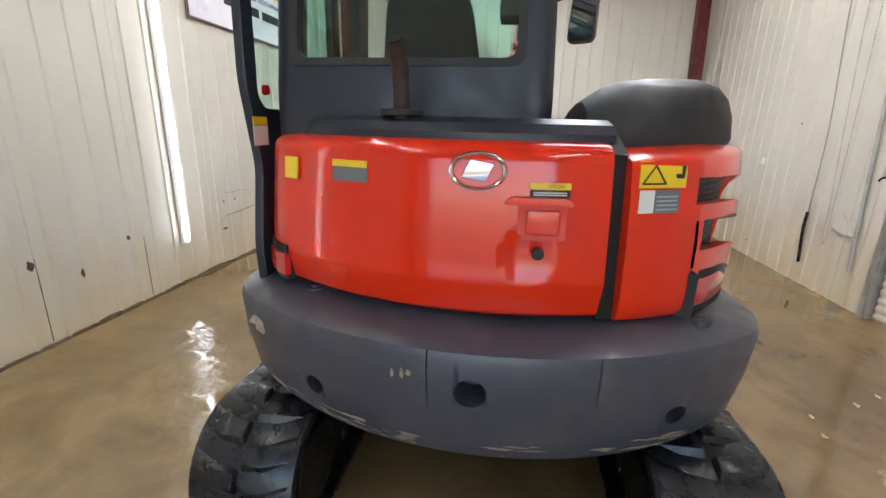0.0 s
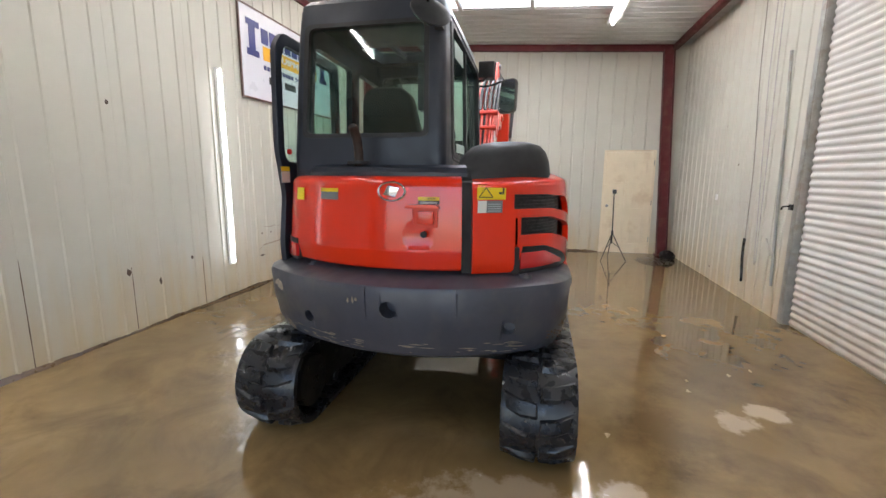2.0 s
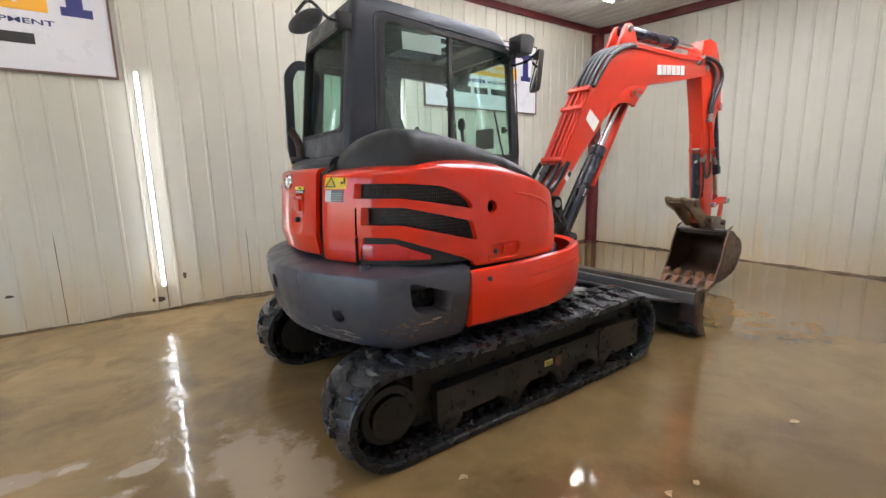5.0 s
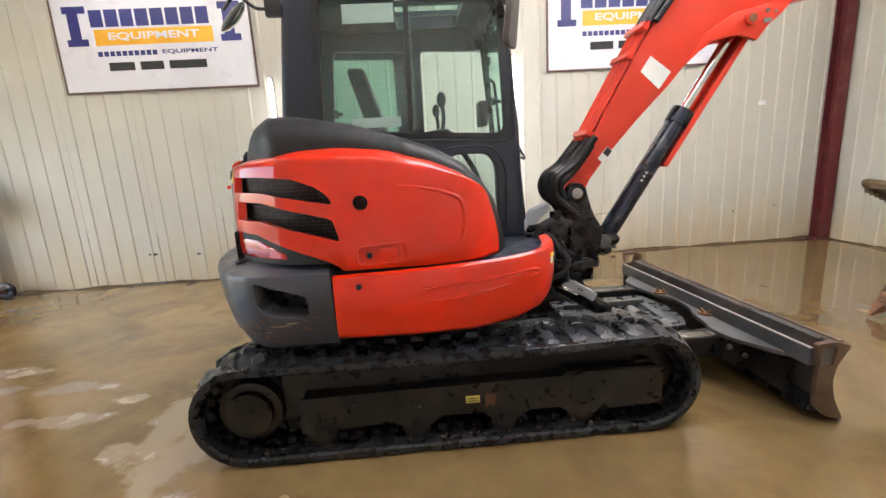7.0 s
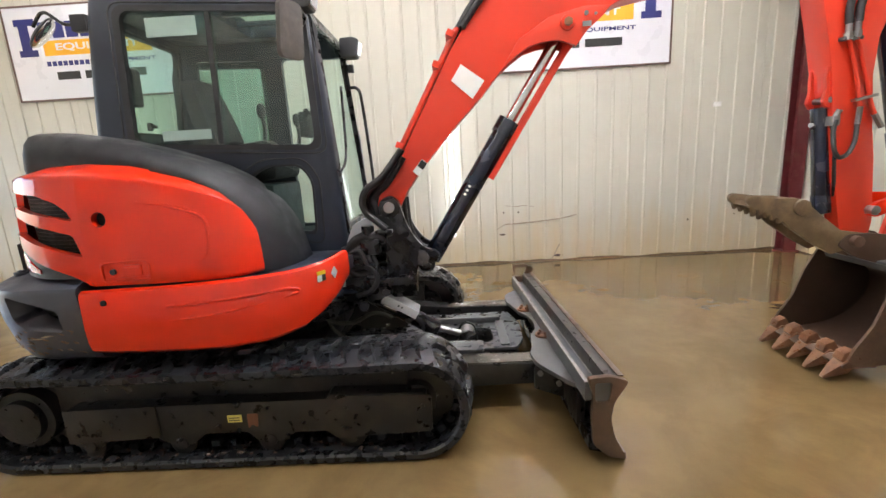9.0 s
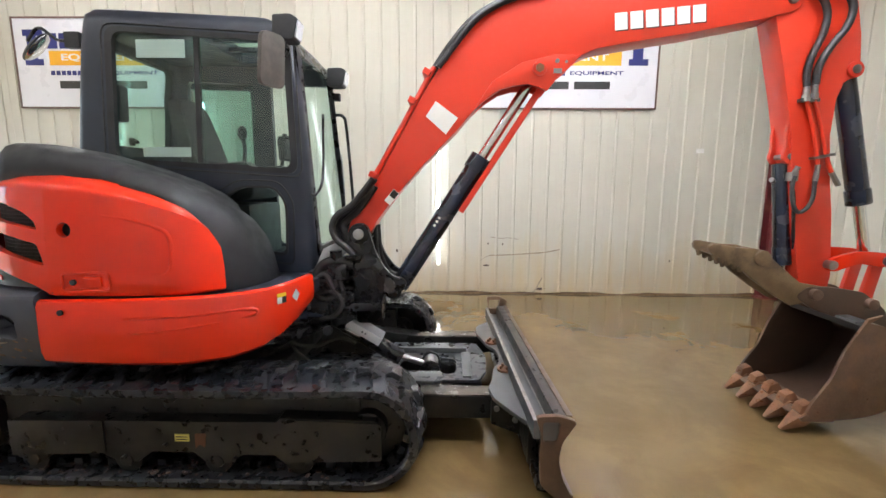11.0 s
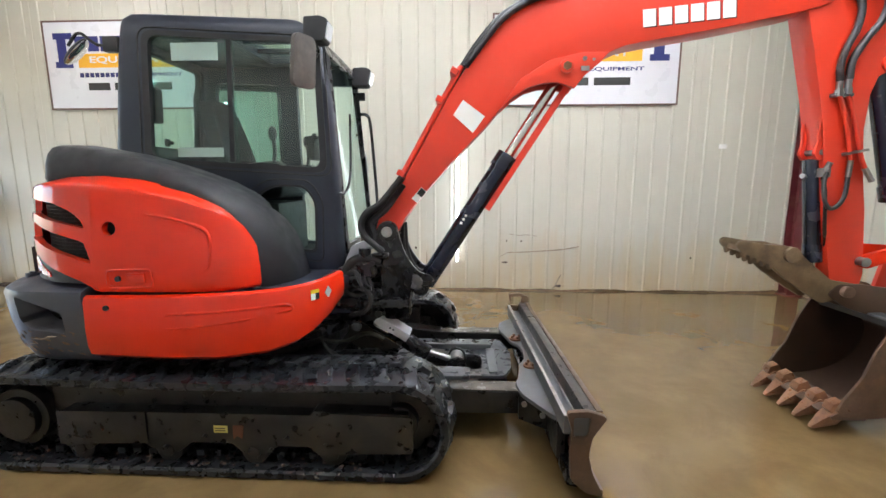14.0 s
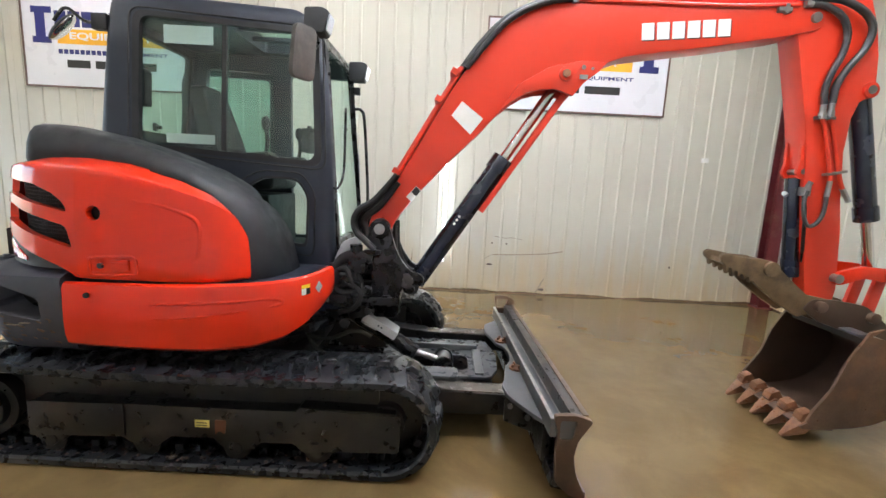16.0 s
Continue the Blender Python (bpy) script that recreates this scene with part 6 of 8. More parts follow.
for z0, z1 in ((2.345, 2.455), (1.735, 1.795)):
    lab = part("window_label", box_bm((-0.21, CYA + 0.013, z0), (0.10, CYA + 0.016, z1)), WINDOW_LABEL, cab, "pale window sticker")
    for v in lab.data.vertices:
        lean_side(v)
part("monitor", box_bm((0.62, 0.20, 1.72), (0.67, 0.38, 1.88)), PLASTIC, ex, "black monitor", bevel=0.012)
bm = bmesh.new()
for y in (0.48, 0.66):
    add_pipe(bm, [(0.66, y, 1.05), (0.64, y, 1.35), (0.56, y, 1.52), (0.52, y, 1.56)], 0.012, 8)
loose("travel_lever", bm, PLASTIC, ex, "black travel levers")
part("speaker_box", prism_bm(rounded([(-0.54, 1.97), (-0.41, 1.97), (-0.40, 2.20), (-0.53, 2.25)], 0.02), 0.17, 0.27), PLASTIC, ex, "black box behind the seat", bevel=0.01)
part("heater_box", box_bm((-0.50, 0.22, 1.02), (-0.28, 0.92, 1.62)), TRIM, ex, bevel=0.02)
part("floor_mat", box_bm((-0.4, 0.16, 1.021), (0.80, 0.97, 1.032)), SEAT, ex)

# ---- swing post, boom, arm and bucket ----
BY = 0.14        # middle plane of the digging gear
POST = [(1.150, 0.80), (1.335, 0.80), (1.345, 0.875), (1.455, 0.885), (1.497, 0.935), (1.462, 0.975), (1.40, 0.985), (1.359, 1.030), (1.317, 1.091), (1.286, 1.166), (1.266, 1.24), (1.250, 1.29), (1.197, 1.312),
        (1.15, 1.285), (1.128, 1.235), (1.105, 1.165), (1.150, 1.10)]
bm = prism_bm(rounded(POST, 0.03, 3), BY - 0.155, BY - 0.115)
add_prism(bm, rounded(POST, 0.03, 3), BY + 0.115, BY + 0.155)
add_box(bm, (1.16, BY - 0.12, 0.66), (1.325, BY + 0.12, 1.02))
post = part("swing_post", bm, BLACK, ex, "black swing post", bevel=0.006)
bm = bmesh.new()
for z in (0.66, 0.94):
    add_prism(bm, rounded([(0.86, BY - 0.17), (1.10, BY - 0.11), (1.16, BY), (1.10, BY + 0.11), (0.86, BY + 0.17)], 0.04), z, z + 0.07, "z")
add_cyl(bm, (1.07, BY, 0.60), (1.07, BY, 1.04), 0.055)
part("swing_bracket", bm, BLACK, ex, "black swing bracket", bevel=0.008)
bm = cyl_bm((1.192, BY - 0.175, 1.255), (1.192, BY + 0.175, 1.255), 0.034, seg=20)
part("boom_pin", bm, STEEL, ex, "steel boom pin", bevel=0.004)
bm = cyl_bm((1.192, BY - 0.160, 1.255), (1.192, BY + 0.160, 1.255), 0.066, seg=28)
part("pin_boss", bm, BLACK, post, bevel=0.006)
bm = cyl_bm((0.86, -0.07, 0.742), (1.07, -0.05, 0.748), 0.030)
add_cyl(bm, (0.60, -0.12, 0.735), (0.87, -0.07, 0.742), 0.048)
part("swing_cylinder", bm, NAVY, ex, "dark blue swing cylinder", bevel=0.006)
bm = bmesh.new()
random.seed(11)
for k, (y, z0) in enumerate(((-0.05, 1.04), (0.0, 1.08), (0.045, 1.03), (0.09, 1.05), (0.15, 1.07), (0.20, 1.10), (0.26, 1.06))):
    bend = 0.055 * (k % 2)
    add_pipe(bm, [(1.17, y, 1.13 + 0.2 * (z0 - 1.06)), (1.105, y, 1.185), (1.055 + bend, y, 1.232), (1.035 + bend, y, 1.305), (1.072 + bend, y, 1.378 - 0.5 * bend), (1.165 + 0.5 * bend, y + 0.01, 1.442 - 0.6 * bend), (1.298, y + 0.01, 1.600 - 0.8 * bend)], 0.022, 10)
for y, x in ((-0.05, 0.98), (0.0, 1.02), (0.05, 0.97)):
    add_pipe(bm, [(0.84, y, 0.92), (x, y - 0.02, 1.00), (x + 0.06, y - 0.05, 0.93), (1.10, y - 0.07, 0.84), (1.06, y - 0.08, 0.76), (0.96, y - 0.05, 0.72)], 0.017, 9)
loose("boom_hose", bm, HOSE, ex, "bundle of black hydraulic hoses")
bm = bmesh.new()
for x, y, z in ((0.99, -0.07, 0.93), (1.06, -0.10, 0.90), (1.12, -0.06, 0.86), (1.02, -0.09, 0.77), (1.14, -0.075, 0.73)):
    add_cyl(bm, (x, y - 0.02, z), (x, y + 0.05, z), 0.026, seg=6)
    add_cyl(bm, (x - 0.04, y, z), (x + 0.04, y, z), 0.016, seg=10)
loose("hose_fitting", bm, BLACK, ex, "black hose fittings")
bm = bmesh.new()
for y, x, z in ((-0.04, 0.95, 0.78), (0.02, 1.00, 0.90), (-0.02, 1.06, 1.02), (0.10, 0.96, 1.00)):
    add_box(bm, (x - 0.06, y - 0.05, z - 0.05), (x + 0.06, y + 0.05, z + 0.05))
loose("valve_block", bm, BLACK, ex, "black valve block", bevel=0.012)
bm = bmesh.new()
for k in range(3, 6):
    y = -0.12 + 0.045 * k
    add_pipe(bm, [(0.80, y, 0.72 + 0.03 * k), (0.94, y - 0.02, 0.74 + 0.025 * k), (1.08, y - 0.05, 0.70 + 0.05 * k), (1.20, y + 0.02, 0.66 + 0.05 * k), (1.24, y + 0.06, 0.62 + 0.03 * k)], 0.014, 9)
loose("hose", bm, HOSE, ex, "black hydraulic hose")
part("front_cover", prism_bm(rounded([(0.876, 1.024), (0.934, 1.045), (1.060, 1.151), (1.046, 1.190), (0.930, 1.143)], 0.012), 0.10, 0.20), LIGHTPLATE, ex, "pale silver front cover", bevel=0.01)

boom_prof = [(1.110, 1.262), (1.130, 1.330), (1.205, 1.420), (1.300, 1.590), (1.615, 2.150), (1.818, 2.450), (1.912, 2.548), (2.025, 2.628), (2.150, 2.676), (2.290, 2.700), (2.70, 2.705),
             (3.20, 2.712), (3.55, 2.722), (3.68, 2.735), (3.775, 2.728), (3.818, 2.700), (3.832, 2.655), (3.818, 2.612), (3.775, 2.588), (3.62, 2.548), (3.20, 2.470), (2.80, 2.408), (2.65, 2.382), (2.52, 2.330), (2.30, 2.285),
             (2.18, 2.255), (2.05, 2.180), (1.940, 2.055), (1.807, 1.900), (1.60, 1.690), (1.403, 1.470), (1.300, 1.335), (1.255, 1.245), (1.200, 1.205), (1.145, 1.215)]
boom = part("boom", prism_bm(boom_prof, BY - 0.100, BY + 0.100), RED_OLD, ex, "red boom with worn paint", bevel=0.006)
part("boom_flange", prism_bm([(1.90, 2.010), (1.985, 2.085), (2.070, 2.141), (2.150, 2.163), (2.240, 2.172), (2.300, 2.155), (2.353, 2.135), (2.414, 2.214), (2.500, 2.285), (2.55, 2.340), (2.40, 2.345), (2.20, 2.300), (2.02, 2.190)], BY - 0.112, BY - 0.080), RED_OLD, boom, "red boom bracket", bevel=0.006)
part("boom_flange", prism_bm([(1.90, 2.010), (1.985, 2.085), (2.070, 2.141), (2.150, 2.163), (2.240, 2.172), (2.300, 2.155), (2.353, 2.135), (2.414, 2.214), (2.500, 2.285), (2.55, 2.340), (2.40, 2.345), (2.20, 2.300), (2.02, 2.190)], BY + 0.080, BY + 0.112), RED_OLD, boom, bevel=0.006)
bm = cyl_bm((2.300, BY - 0.130, 2.262), (2.300, BY + 0.130, 2.262), 0.042, seg=28)
part("boss", bm, RED_OLD, boom, bevel=0.006)
bm = cyl_bm((2.300, BY - 0.138, 2.262), (2.300, BY + 0.138, 2.262), 0.026, seg=6)
part("pin_bolt", bm, RUST_TOOTH, boom, "rusty pin bolt")
bm = bmesh.new()
add_box(bm, (2.385, BY - 0.118, 2.235), (2.435, BY - 0.108, 2.262))
add_cyl(bm, (2.405, BY - 0.113, 2.305), (2.405, BY - 0.121, 2.305), 0.013, seg=8)
add_cyl(bm, (2.46, BY - 0.113, 2.300), (2.46, BY - 0.119, 2.300), 0.009, seg=8)
loose("bracket_bolt", bm, STEEL, boom, "dull steel bolt")
# raised top bracket that carries the arm cylinder
bm = prism_bm(rounded([(2.08, 2.660), (2.16, 2.80), (2.22, 2.895), (2.30, 2.905), (2.345, 2.86), (2.42, 2.715), (2.42, 2.66)], 0.03, 3), BY - 0.075, BY - 0.045)
add_prism(bm, rounded([(2.08, 2.660), (2.16, 2.80), (2.22, 2.895), (2.30, 2.905), (2.345, 2.86), (2.42, 2.715), (2.42, 2.66)], 0.03, 3), BY + 0.045, BY + 0.075)
loose("cylinder_bracket", bm, RED_OLD, boom, "red cylinder bracket", bevel=0.005)
part("bracket_pin", cyl_bm((2.270, BY - 0.095, 2.850), (2.270, BY + 0.095, 2.850), 0.030), STEEL, boom, bevel=0.003)
acyl = part("arm_cylinder", cyl_bm((2.24, BY, 2.850), (3.18, BY, 2.862), 0.058, seg=28), NAVY, ex, "dark blue arm cylinder", bevel=0.008)
part("cylinder_cap", cyl_bm((3.10, BY, 2.861), (3.19, BY, 2.862), 0.066, seg=28), NAVY, acyl, bevel=0.006)
part("arm_rod", cyl_bm((3.18, BY, 2.862), (3.90, BY, 2.880), 0.030), CHROME, ex, "chrome arm rod")
part("rod_eye", cyl_bm((3.93, BY - 0.045, 2.880), (3.93, BY + 0.045, 2.880), 0.055), NAVY, ex, bevel=0.005)
# lugs, clamps and pins round the post
bm = bmesh.new()
for z in (0.715, 0.985):
    add_prism(bm, rounded([(0.90, BY - 0.20), (1.02, BY - 0.215), (1.10, BY - 0.185), (1.12, BY - 0.13), (0.90, BY - 0.12)], 0.03), z, z + 0.035, "z")
loose("post_lug", bm, BLACK, ex, "black cast lug", bevel=0.006)
bm = bmesh.new()
add_cyl(bm, (1.045, BY - 0.165, 0.70), (1.045, BY - 0.165, 1.04), 0.020, seg=14)
add_cyl(bm, (1.045, BY - 0.165, 1.02), (1.045, BY - 0.165, 1.045), 0.036, seg=6)
add_cyl(bm, (0.965, BY - 0.185, 0.75), (0.965, BY - 0.185, 0.80), 0.020, seg=6)
loose("post_pin", bm, STEEL, ex, "dull steel pin", bevel=0.003)
bm = bmesh.new()
for k, (x, z) in enumerate(((0.93, 0.87), (0.95, 0.92), (0.98, 0.96))):
    add_pipe(bm, [(0.80, BY - 0.17, z - 0.05), (x, BY - 0.19 - 0.01 * k, z), (1.06, BY - 0.20, z + 0.03 - 0.05 * k), (1.15, BY - 0.17, z - 0.10)], 0.016, 9)
loose("hose", bm, HOSE, ex, "black hydraulic hose")
# yoke hose, top lug, lower flange with its boss and the grey foot links
part("yoke_hose", pipe_bm([(1.14, -0.02, 1.060), (1.09, -0.035, 1.083), (1.02, -0.04, 1.082), (0.955, -0.04, 1.048), (0.923, -0.04, 0.980), (0.918, -0.04, 0.895), (0.968, -0.035, 0.838), (1.08, -0.03, 0.852)], 0.032, 14), HOSE, ex, "thick black hose bent round the valve")
bm = cyl_bm((1.050, -0.03, 1.075), (1.050, -0.03, 1.150), 0.040, seg=20)
add_box(bm, (1.100, -0.065, 1.098), (1.205, -0.018, 1.122))
loose("top_lug", bm, BLACK, ex, "black cast lug", bevel=0.006)
part("lower_flange", prism_bm(rounded([(1.000, -0.115), (1.080, -0.130), (1.200, -0.090), (1.338, -0.075), (1.338, 0.120), (1.000, 0.120)], 0.04), 0.772, 0.822, "z"), BLACK, ex, "black swing flange", bevel=0.008)
part("flange_boss", cyl_bm((1.070, -0.055, 0.690), (1.070, -0.055, 0.832), 0.060, seg=28), BLACK, ex, "black pin boss", bevel=0.008)
part("boss_cap", cyl_bm((1.070, -0.055, 0.832), (1.070, -0.055, 0.840), 0.046, seg=28), STEEL, ex, "dull steel pin cap", bevel=0.002)
part("swing_pin", cyl_bm((0.992, -0.090, 0.640), (0.992, -0.060, 0.640), 0.030, seg=20), DECK_GREY, ex, "dull grey pin", bevel=0.004)
for y in (BY - 0.172, BY + 0.160):
    part("foot_link", prism_bm(rounded([(1.346, 0.880), (1.356, 0.978), (1.392, 0.980), (1.428, 0.930), (1.405, 0.886)], 0.012), y, y + 0.012), DECK_GREY, ex, "worn grey link plate", bevel=0.003)
# boom cylinder with its red rod guard
bcyl = part("boom_cylinder", cyl_bm((1.425, BY, 0.885), (1.955, BY, 1.720), 0.062, seg=32), NAVY, ex, "dark blue boom cylinder", bevel=0.008)
part("cylinder_cap", cyl_bm((1.915, BY, 1.657), (1.970, BY, 1.744), 0.072, seg=32), NAVY, bcyl, bevel=0.006)
bm = cyl_bm((1.400, BY - 0.10, 0.870), (1.400, BY + 0.10, 0.870), 0.055, seg=28)
add_cyl(bm, (1.400, BY - 0.165, 0.870), (1.400, BY + 0.165, 0.870), 0.030, seg=20)
part("cylinder_foot", bm, BLACK, bcyl, bevel=0.006)
bm = pipe_bm([(1.50, BY + 0.075, 1.02), (1.60, BY + 0.080, 1.19), (1.80, BY + 0.080, 1.50), (1.90, BY + 0.070, 1.66)], 0.012, 8)
add_box(bm, (1.70, BY - 0.09, 1.36), (1.735, BY - 0.03, 1.42))
part("cylinder_pipe", bm, NAVY, bcyl)
bm = bmesh.new()
for k in range(4):
    x = 1.668 + k * 0.0155
    add_cyl(bm, (x, BY - 0.064, 1.305 + k * 0.0245), (x, BY - 0.070, 1.305 + k * 0.0245), 0.009, seg=8)
loose("white_mark", bm, WHITE_LABEL, bcyl, "small white marks")
part("boom_rod", cyl_bm((1.955, BY, 1.720), (2.295, BY, 2.255), 0.034, seg=24), CHROME, ex, "chrome boom rod")
bm = bmesh.new()
d = Vector((0.535, 0.845))
o = Vector((0.845, -0.535))
pa, pb = Vector((1.795, 1.418)), Vector((2.318, 2.238))
for lo, hi, oa, ob_ in ((-0.05, 0.05, 0.058, 0.068), (-0.054, -0.045, 0.030, 0.065), (0.045, 0.054, 0.030, 0.065)):
    add_prism(bm, [tuple(pa + o * oa), tuple(pb + o * oa), tuple(pb + o * ob_), tuple(pa + o * ob_)], BY + lo, BY + hi)
loose("rod_guard", bm, RED_OLD, ex, "red rod guard", bevel=0.003)
bm = bmesh.new()
add_pipe(bm, [(1.275, BY - 0.02, 1.30), (1.285, BY - 0.02, 1.12), (1.33, BY - 0.02, 0.99), (1.42, BY - 0.03, 0.93)], 0.014, 10)
add_pipe(bm, [(1.285, BY + 0.04, 1.30), (1.30, BY + 0.04, 1.10), (1.36, BY + 0.04, 0.98), (1.44, BY + 0.04, 0.95)], 0.014, 10)
loose("hose", bm, HOSE, ex)
# pipes and hoses on the boom
bm = bmesh.new()
for k, (y, off) in enumerate(((BY - 0.085, 0.012), (BY - 0.060, 0.020), (BY - 0.025, 0.028), (BY + 0.03, 0.028), (BY + 0.08, 0.022))):
    add_pipe(bm, [(1.285 - off, y, 1.575 + off * 0.5), (1.445 - off, y, 1.855 + off * 0.5), (1.680 - off, y, 2.270 + off * 0.5)], 0.013, 8)
loose("boom_pipe", bm, RED_OLD, boom, "red steel pipes along the boom")
bm = bmesh.new()
for y in (BY - 0.005, BY + 0.055):
    add_pipe(bm, [(1.215, y, 1.505), (1.288, y, 1.600), (1.372, y, 1.750), (1.487, y, 1.955), (1.590, y, 2.138), (1.690, y, 2.295)], 0.017, 10)
loose("boom_hose", bm, HOSE, boom, "black hoses along the boom")
bm = bmesh.new()
for x, z in ((1.30, 1.62), (1.55, 2.07), (1.64, 2.235)):
    a = Vector((x - 0.035, z + 0.02))
    add_prism(bm, [tuple(a + Vector((-0.012, -0.02))), tuple(a + Vector((0.028, -0.042))), tuple(a + Vector((0.045, -0.010))), tuple(a + Vector((0.005, 0.012)))], BY - 0.135, BY + 0.10)
loose("pipe_clamp", bm, RED_OLD, boom, bevel=0.003)
bm = bmesh.new()
for y, off in ((BY - 0.118, -0.012), (BY - 0.085, 0.008), (BY - 0.04, 0.014), (BY + 0.01, 0.012), (BY + 0.06, 0.014)):
    add_pipe(bm, [(1.678 - off, y, 2.272 + off * 0.4), (1.775 - off, y, 2.405 + off), (1.900 - off * 0.7, y, 2.545 + off), (2.040, y, 2.632 + off), (2.20, y, 2.688 + off), (2.30, y, 2.70 + off)], 0.019, 10)
loose("boom_hose", bm, HOSE, boom, "black hoses over the boom bend")
bm = bmesh.new()
for y, z in ((BY - 0.105, 2.690), (BY - 0.06, 2.735), (BY + 0.03, 2.735), (BY + 0.07, 2.735)):
    add_pipe(bm, [(2.30, y, z), (2.9, y, z + 0.004), (3.30, y, z + 0.010), (3.66, y, z + 0.032)], 0.0125, 8)
loose("boom_pipe", bm, RED_OLD, boom, "red steel pipes along the boom")
bm = bmesh.new()
for x in (2.31, 3.58):
    add_box(bm, (x - 0.010, BY - 0.122, 2.668), (x + 0.012, BY - 0.095, 2.722))
    add_cyl(bm, (x - 0.05, BY - 0.105, 2.690), (x + 0.03, BY - 0.105, 2.691), 0.019, seg=6)
loose("pipe_clamp", bm, STEEL, boom, "steel pipe fittings")
# plates and lettering blocks on the boom's right flank
yf = BY - 0.100
part("data_plate", prism_bm([(1.675, 2.074), (1.812, 1.974), (1.738, 1.874), (1.614, 1.984)], yf - 0.003, yf + 0.001), WHITE_LABEL, boom, "blank white plate")
part("warning_label", prism_bm([(1.349, 1.466), (1.384, 1.435), (1.445, 1.509), (1.411, 1.538)], yf - 0.003, yf + 0.001), WHITE_LABEL, boom, "white warning sticker")
part("label_print", prism_bm([(1.382, 1.498), (1.413, 1.471), (1.442, 1.508), (1.411, 1.535)], yf - 0.005, yf - 0.002), INK, boom)
for k in range(6):
    u0, u1 = k / 6, (k + 0.80) / 6
    pts = []
    for u, v in ((u0, 0), (u1, 0), (u1, 1), (u0, 1)):
        xb, zb = 2.742 + 0.548 * u, 2.480 + 0.052 * u
        pts.append((xb - 0.008 * v, zb + 0.096 * v))
    part("lettering_edge", prism_bm([(x + 0.007, z - 0.006) for x, z in pts], yf - 0.002, yf + 0.001), INK, boom)
    part("lettering_block", prism_bm(pts, yf - 0.004, yf + 0.001), WHITE_LABEL, boom, "white lettering block")

# arm
arm_prof = [(3.690, 2.575), (3.660, 2.800), (3.700, 2.950), (3.840, 2.990), (3.990, 2.970), (4.075, 2.850), (4.165, 2.640), (4.205, 2.470), (4.226, 2.290), (4.205, 2.225), (4.143, 2.190), (4.110, 2.090), (4.102, 1.880),
            (4.142, 1.583), (4.176, 1.40), (4.222, 1.00), (4.205, 0.875), (4.150, 0.825), (4.070, 0.835), (4.025, 0.930), (3.958, 1.280), (3.905, 1.580), (3.862, 1.890), (3.815, 2.100)]
arm = part("arm", prism_bm(arm_prof, BY - 0.085, BY + 0.085), RED_OLD, ex, "red dipper arm with worn paint", bevel=0.008)
part("arm_pin", cyl_bm((3.770, BY - 0.118, 2.657), (3.770, BY + 0.118, 2.657), 0.030, seg=24), STEEL, ex, "steel arm pin", bevel=0.004)
bm = cyl_bm((4.192, BY - 0.100, 2.264), (4.192, BY + 0.100, 2.264), 0.048, seg=28)
part("boss", bm, RED_OLD, arm, bevel=0.006)
part("pin_bolt", cyl_bm((4.192, BY - 0.106, 2.264), (4.192, BY + 0.106, 2.264), 0.026, seg=12), STEEL, arm)
# thumb cylinder lugs and cylinder on the near side of the arm
lug = rounded([(3.850, 1.96), (3.890, 1.94), (3.905, 1.880), (3.930, 1.835), (3.930, 1.745), (3.908, 1.705), (3.865, 1.705), (3.838, 1.745), (3.852, 1.810), (3.845, 1.880)], 0.015, 3)
for lo in (BY - 0.072, BY + 0.047):
    part("thumb_lug", prism_bm(lug, lo, lo + 0.025), RED_OLD, arm, "red thumb cylinder lug", bevel=0.005)
part("lug_pin", cyl_bm((3.884, BY - 0.080, 1.752), (3.884, BY + 0.080, 1.752), 0.018, seg=18), STEEL, arm, "steel lug pin", bevel=0.003)
# raised press mark on the arm's back face
part("arm_rib", pipe_bm([(3.835, BY - 0.045, 2.06), (3.828, BY - 0.02, 2.085), (3.835, BY + 0.0, 2.06), (3.868, BY + 0.0, 1.90)], 0.005, 6), RED_OLD, arm)
tc = part("thumb_cylinder", cyl_bm((3.885, BY, 1.715), (3.968, BY, 1.060), 0.050, seg=28), NAVY, ex, "dark thumb cylinder", bevel=0.008)
part("cylinder_cap", cyl_bm((3.953, BY, 1.175), (3.968, BY, 1.058), 0.054, seg=28), NAVY, tc, bevel=0.005)
part("thumb_rod", cyl_bm((3.968, BY, 1.065), (4.00, BY, 0.88), 0.026), CHROME, ex, "chrome thumb rod")
bm = pipe_bm([(3.905, BY - 0.075, 1.60), (3.925, BY - 0.085, 1.50), (3.945, BY - 0.085, 1.32), (3.985, BY - 0.060, 1.17)], 0.011, 8)
part("cylinder_pipe", bm, BLACK, tc)
bm = box_bm((3.885, BY - 0.105, 1.60), (3.925, BY - 0.045, 1.655))
add_cyl(bm, (3.905, BY - 0.09, 1.645), (3.92, BY - 0.10, 1.69), 0.016, seg=8)
add_cyl(bm, (3.835, BY - 0.02, 1.60), (3.800, BY - 0.05, 1.61), 0.015, seg=8)
loose("port_fitting", bm, STEEL, tc, "pale steel port fittings")
# bucket cylinder behind the arm
kc = part("bucket_cylinder", cyl_bm((4.200, BY, 2.262), (4.412, BY, 1.46), 0.060, seg=28), NAVY, ex, "dark blue bucket cylinder", bevel=0.008)
part("cylinder_cap", cyl_bm((4.388, BY, 1.55), (4.413, BY, 1.455), 0.068, seg=28), NAVY, kc, bevel=0.006)
part("bucket_rod", cyl_bm((4.412, BY, 1.46), (4.500, BY, 1.105), 0.033), CHROME, ex, "chrome bucket rod")
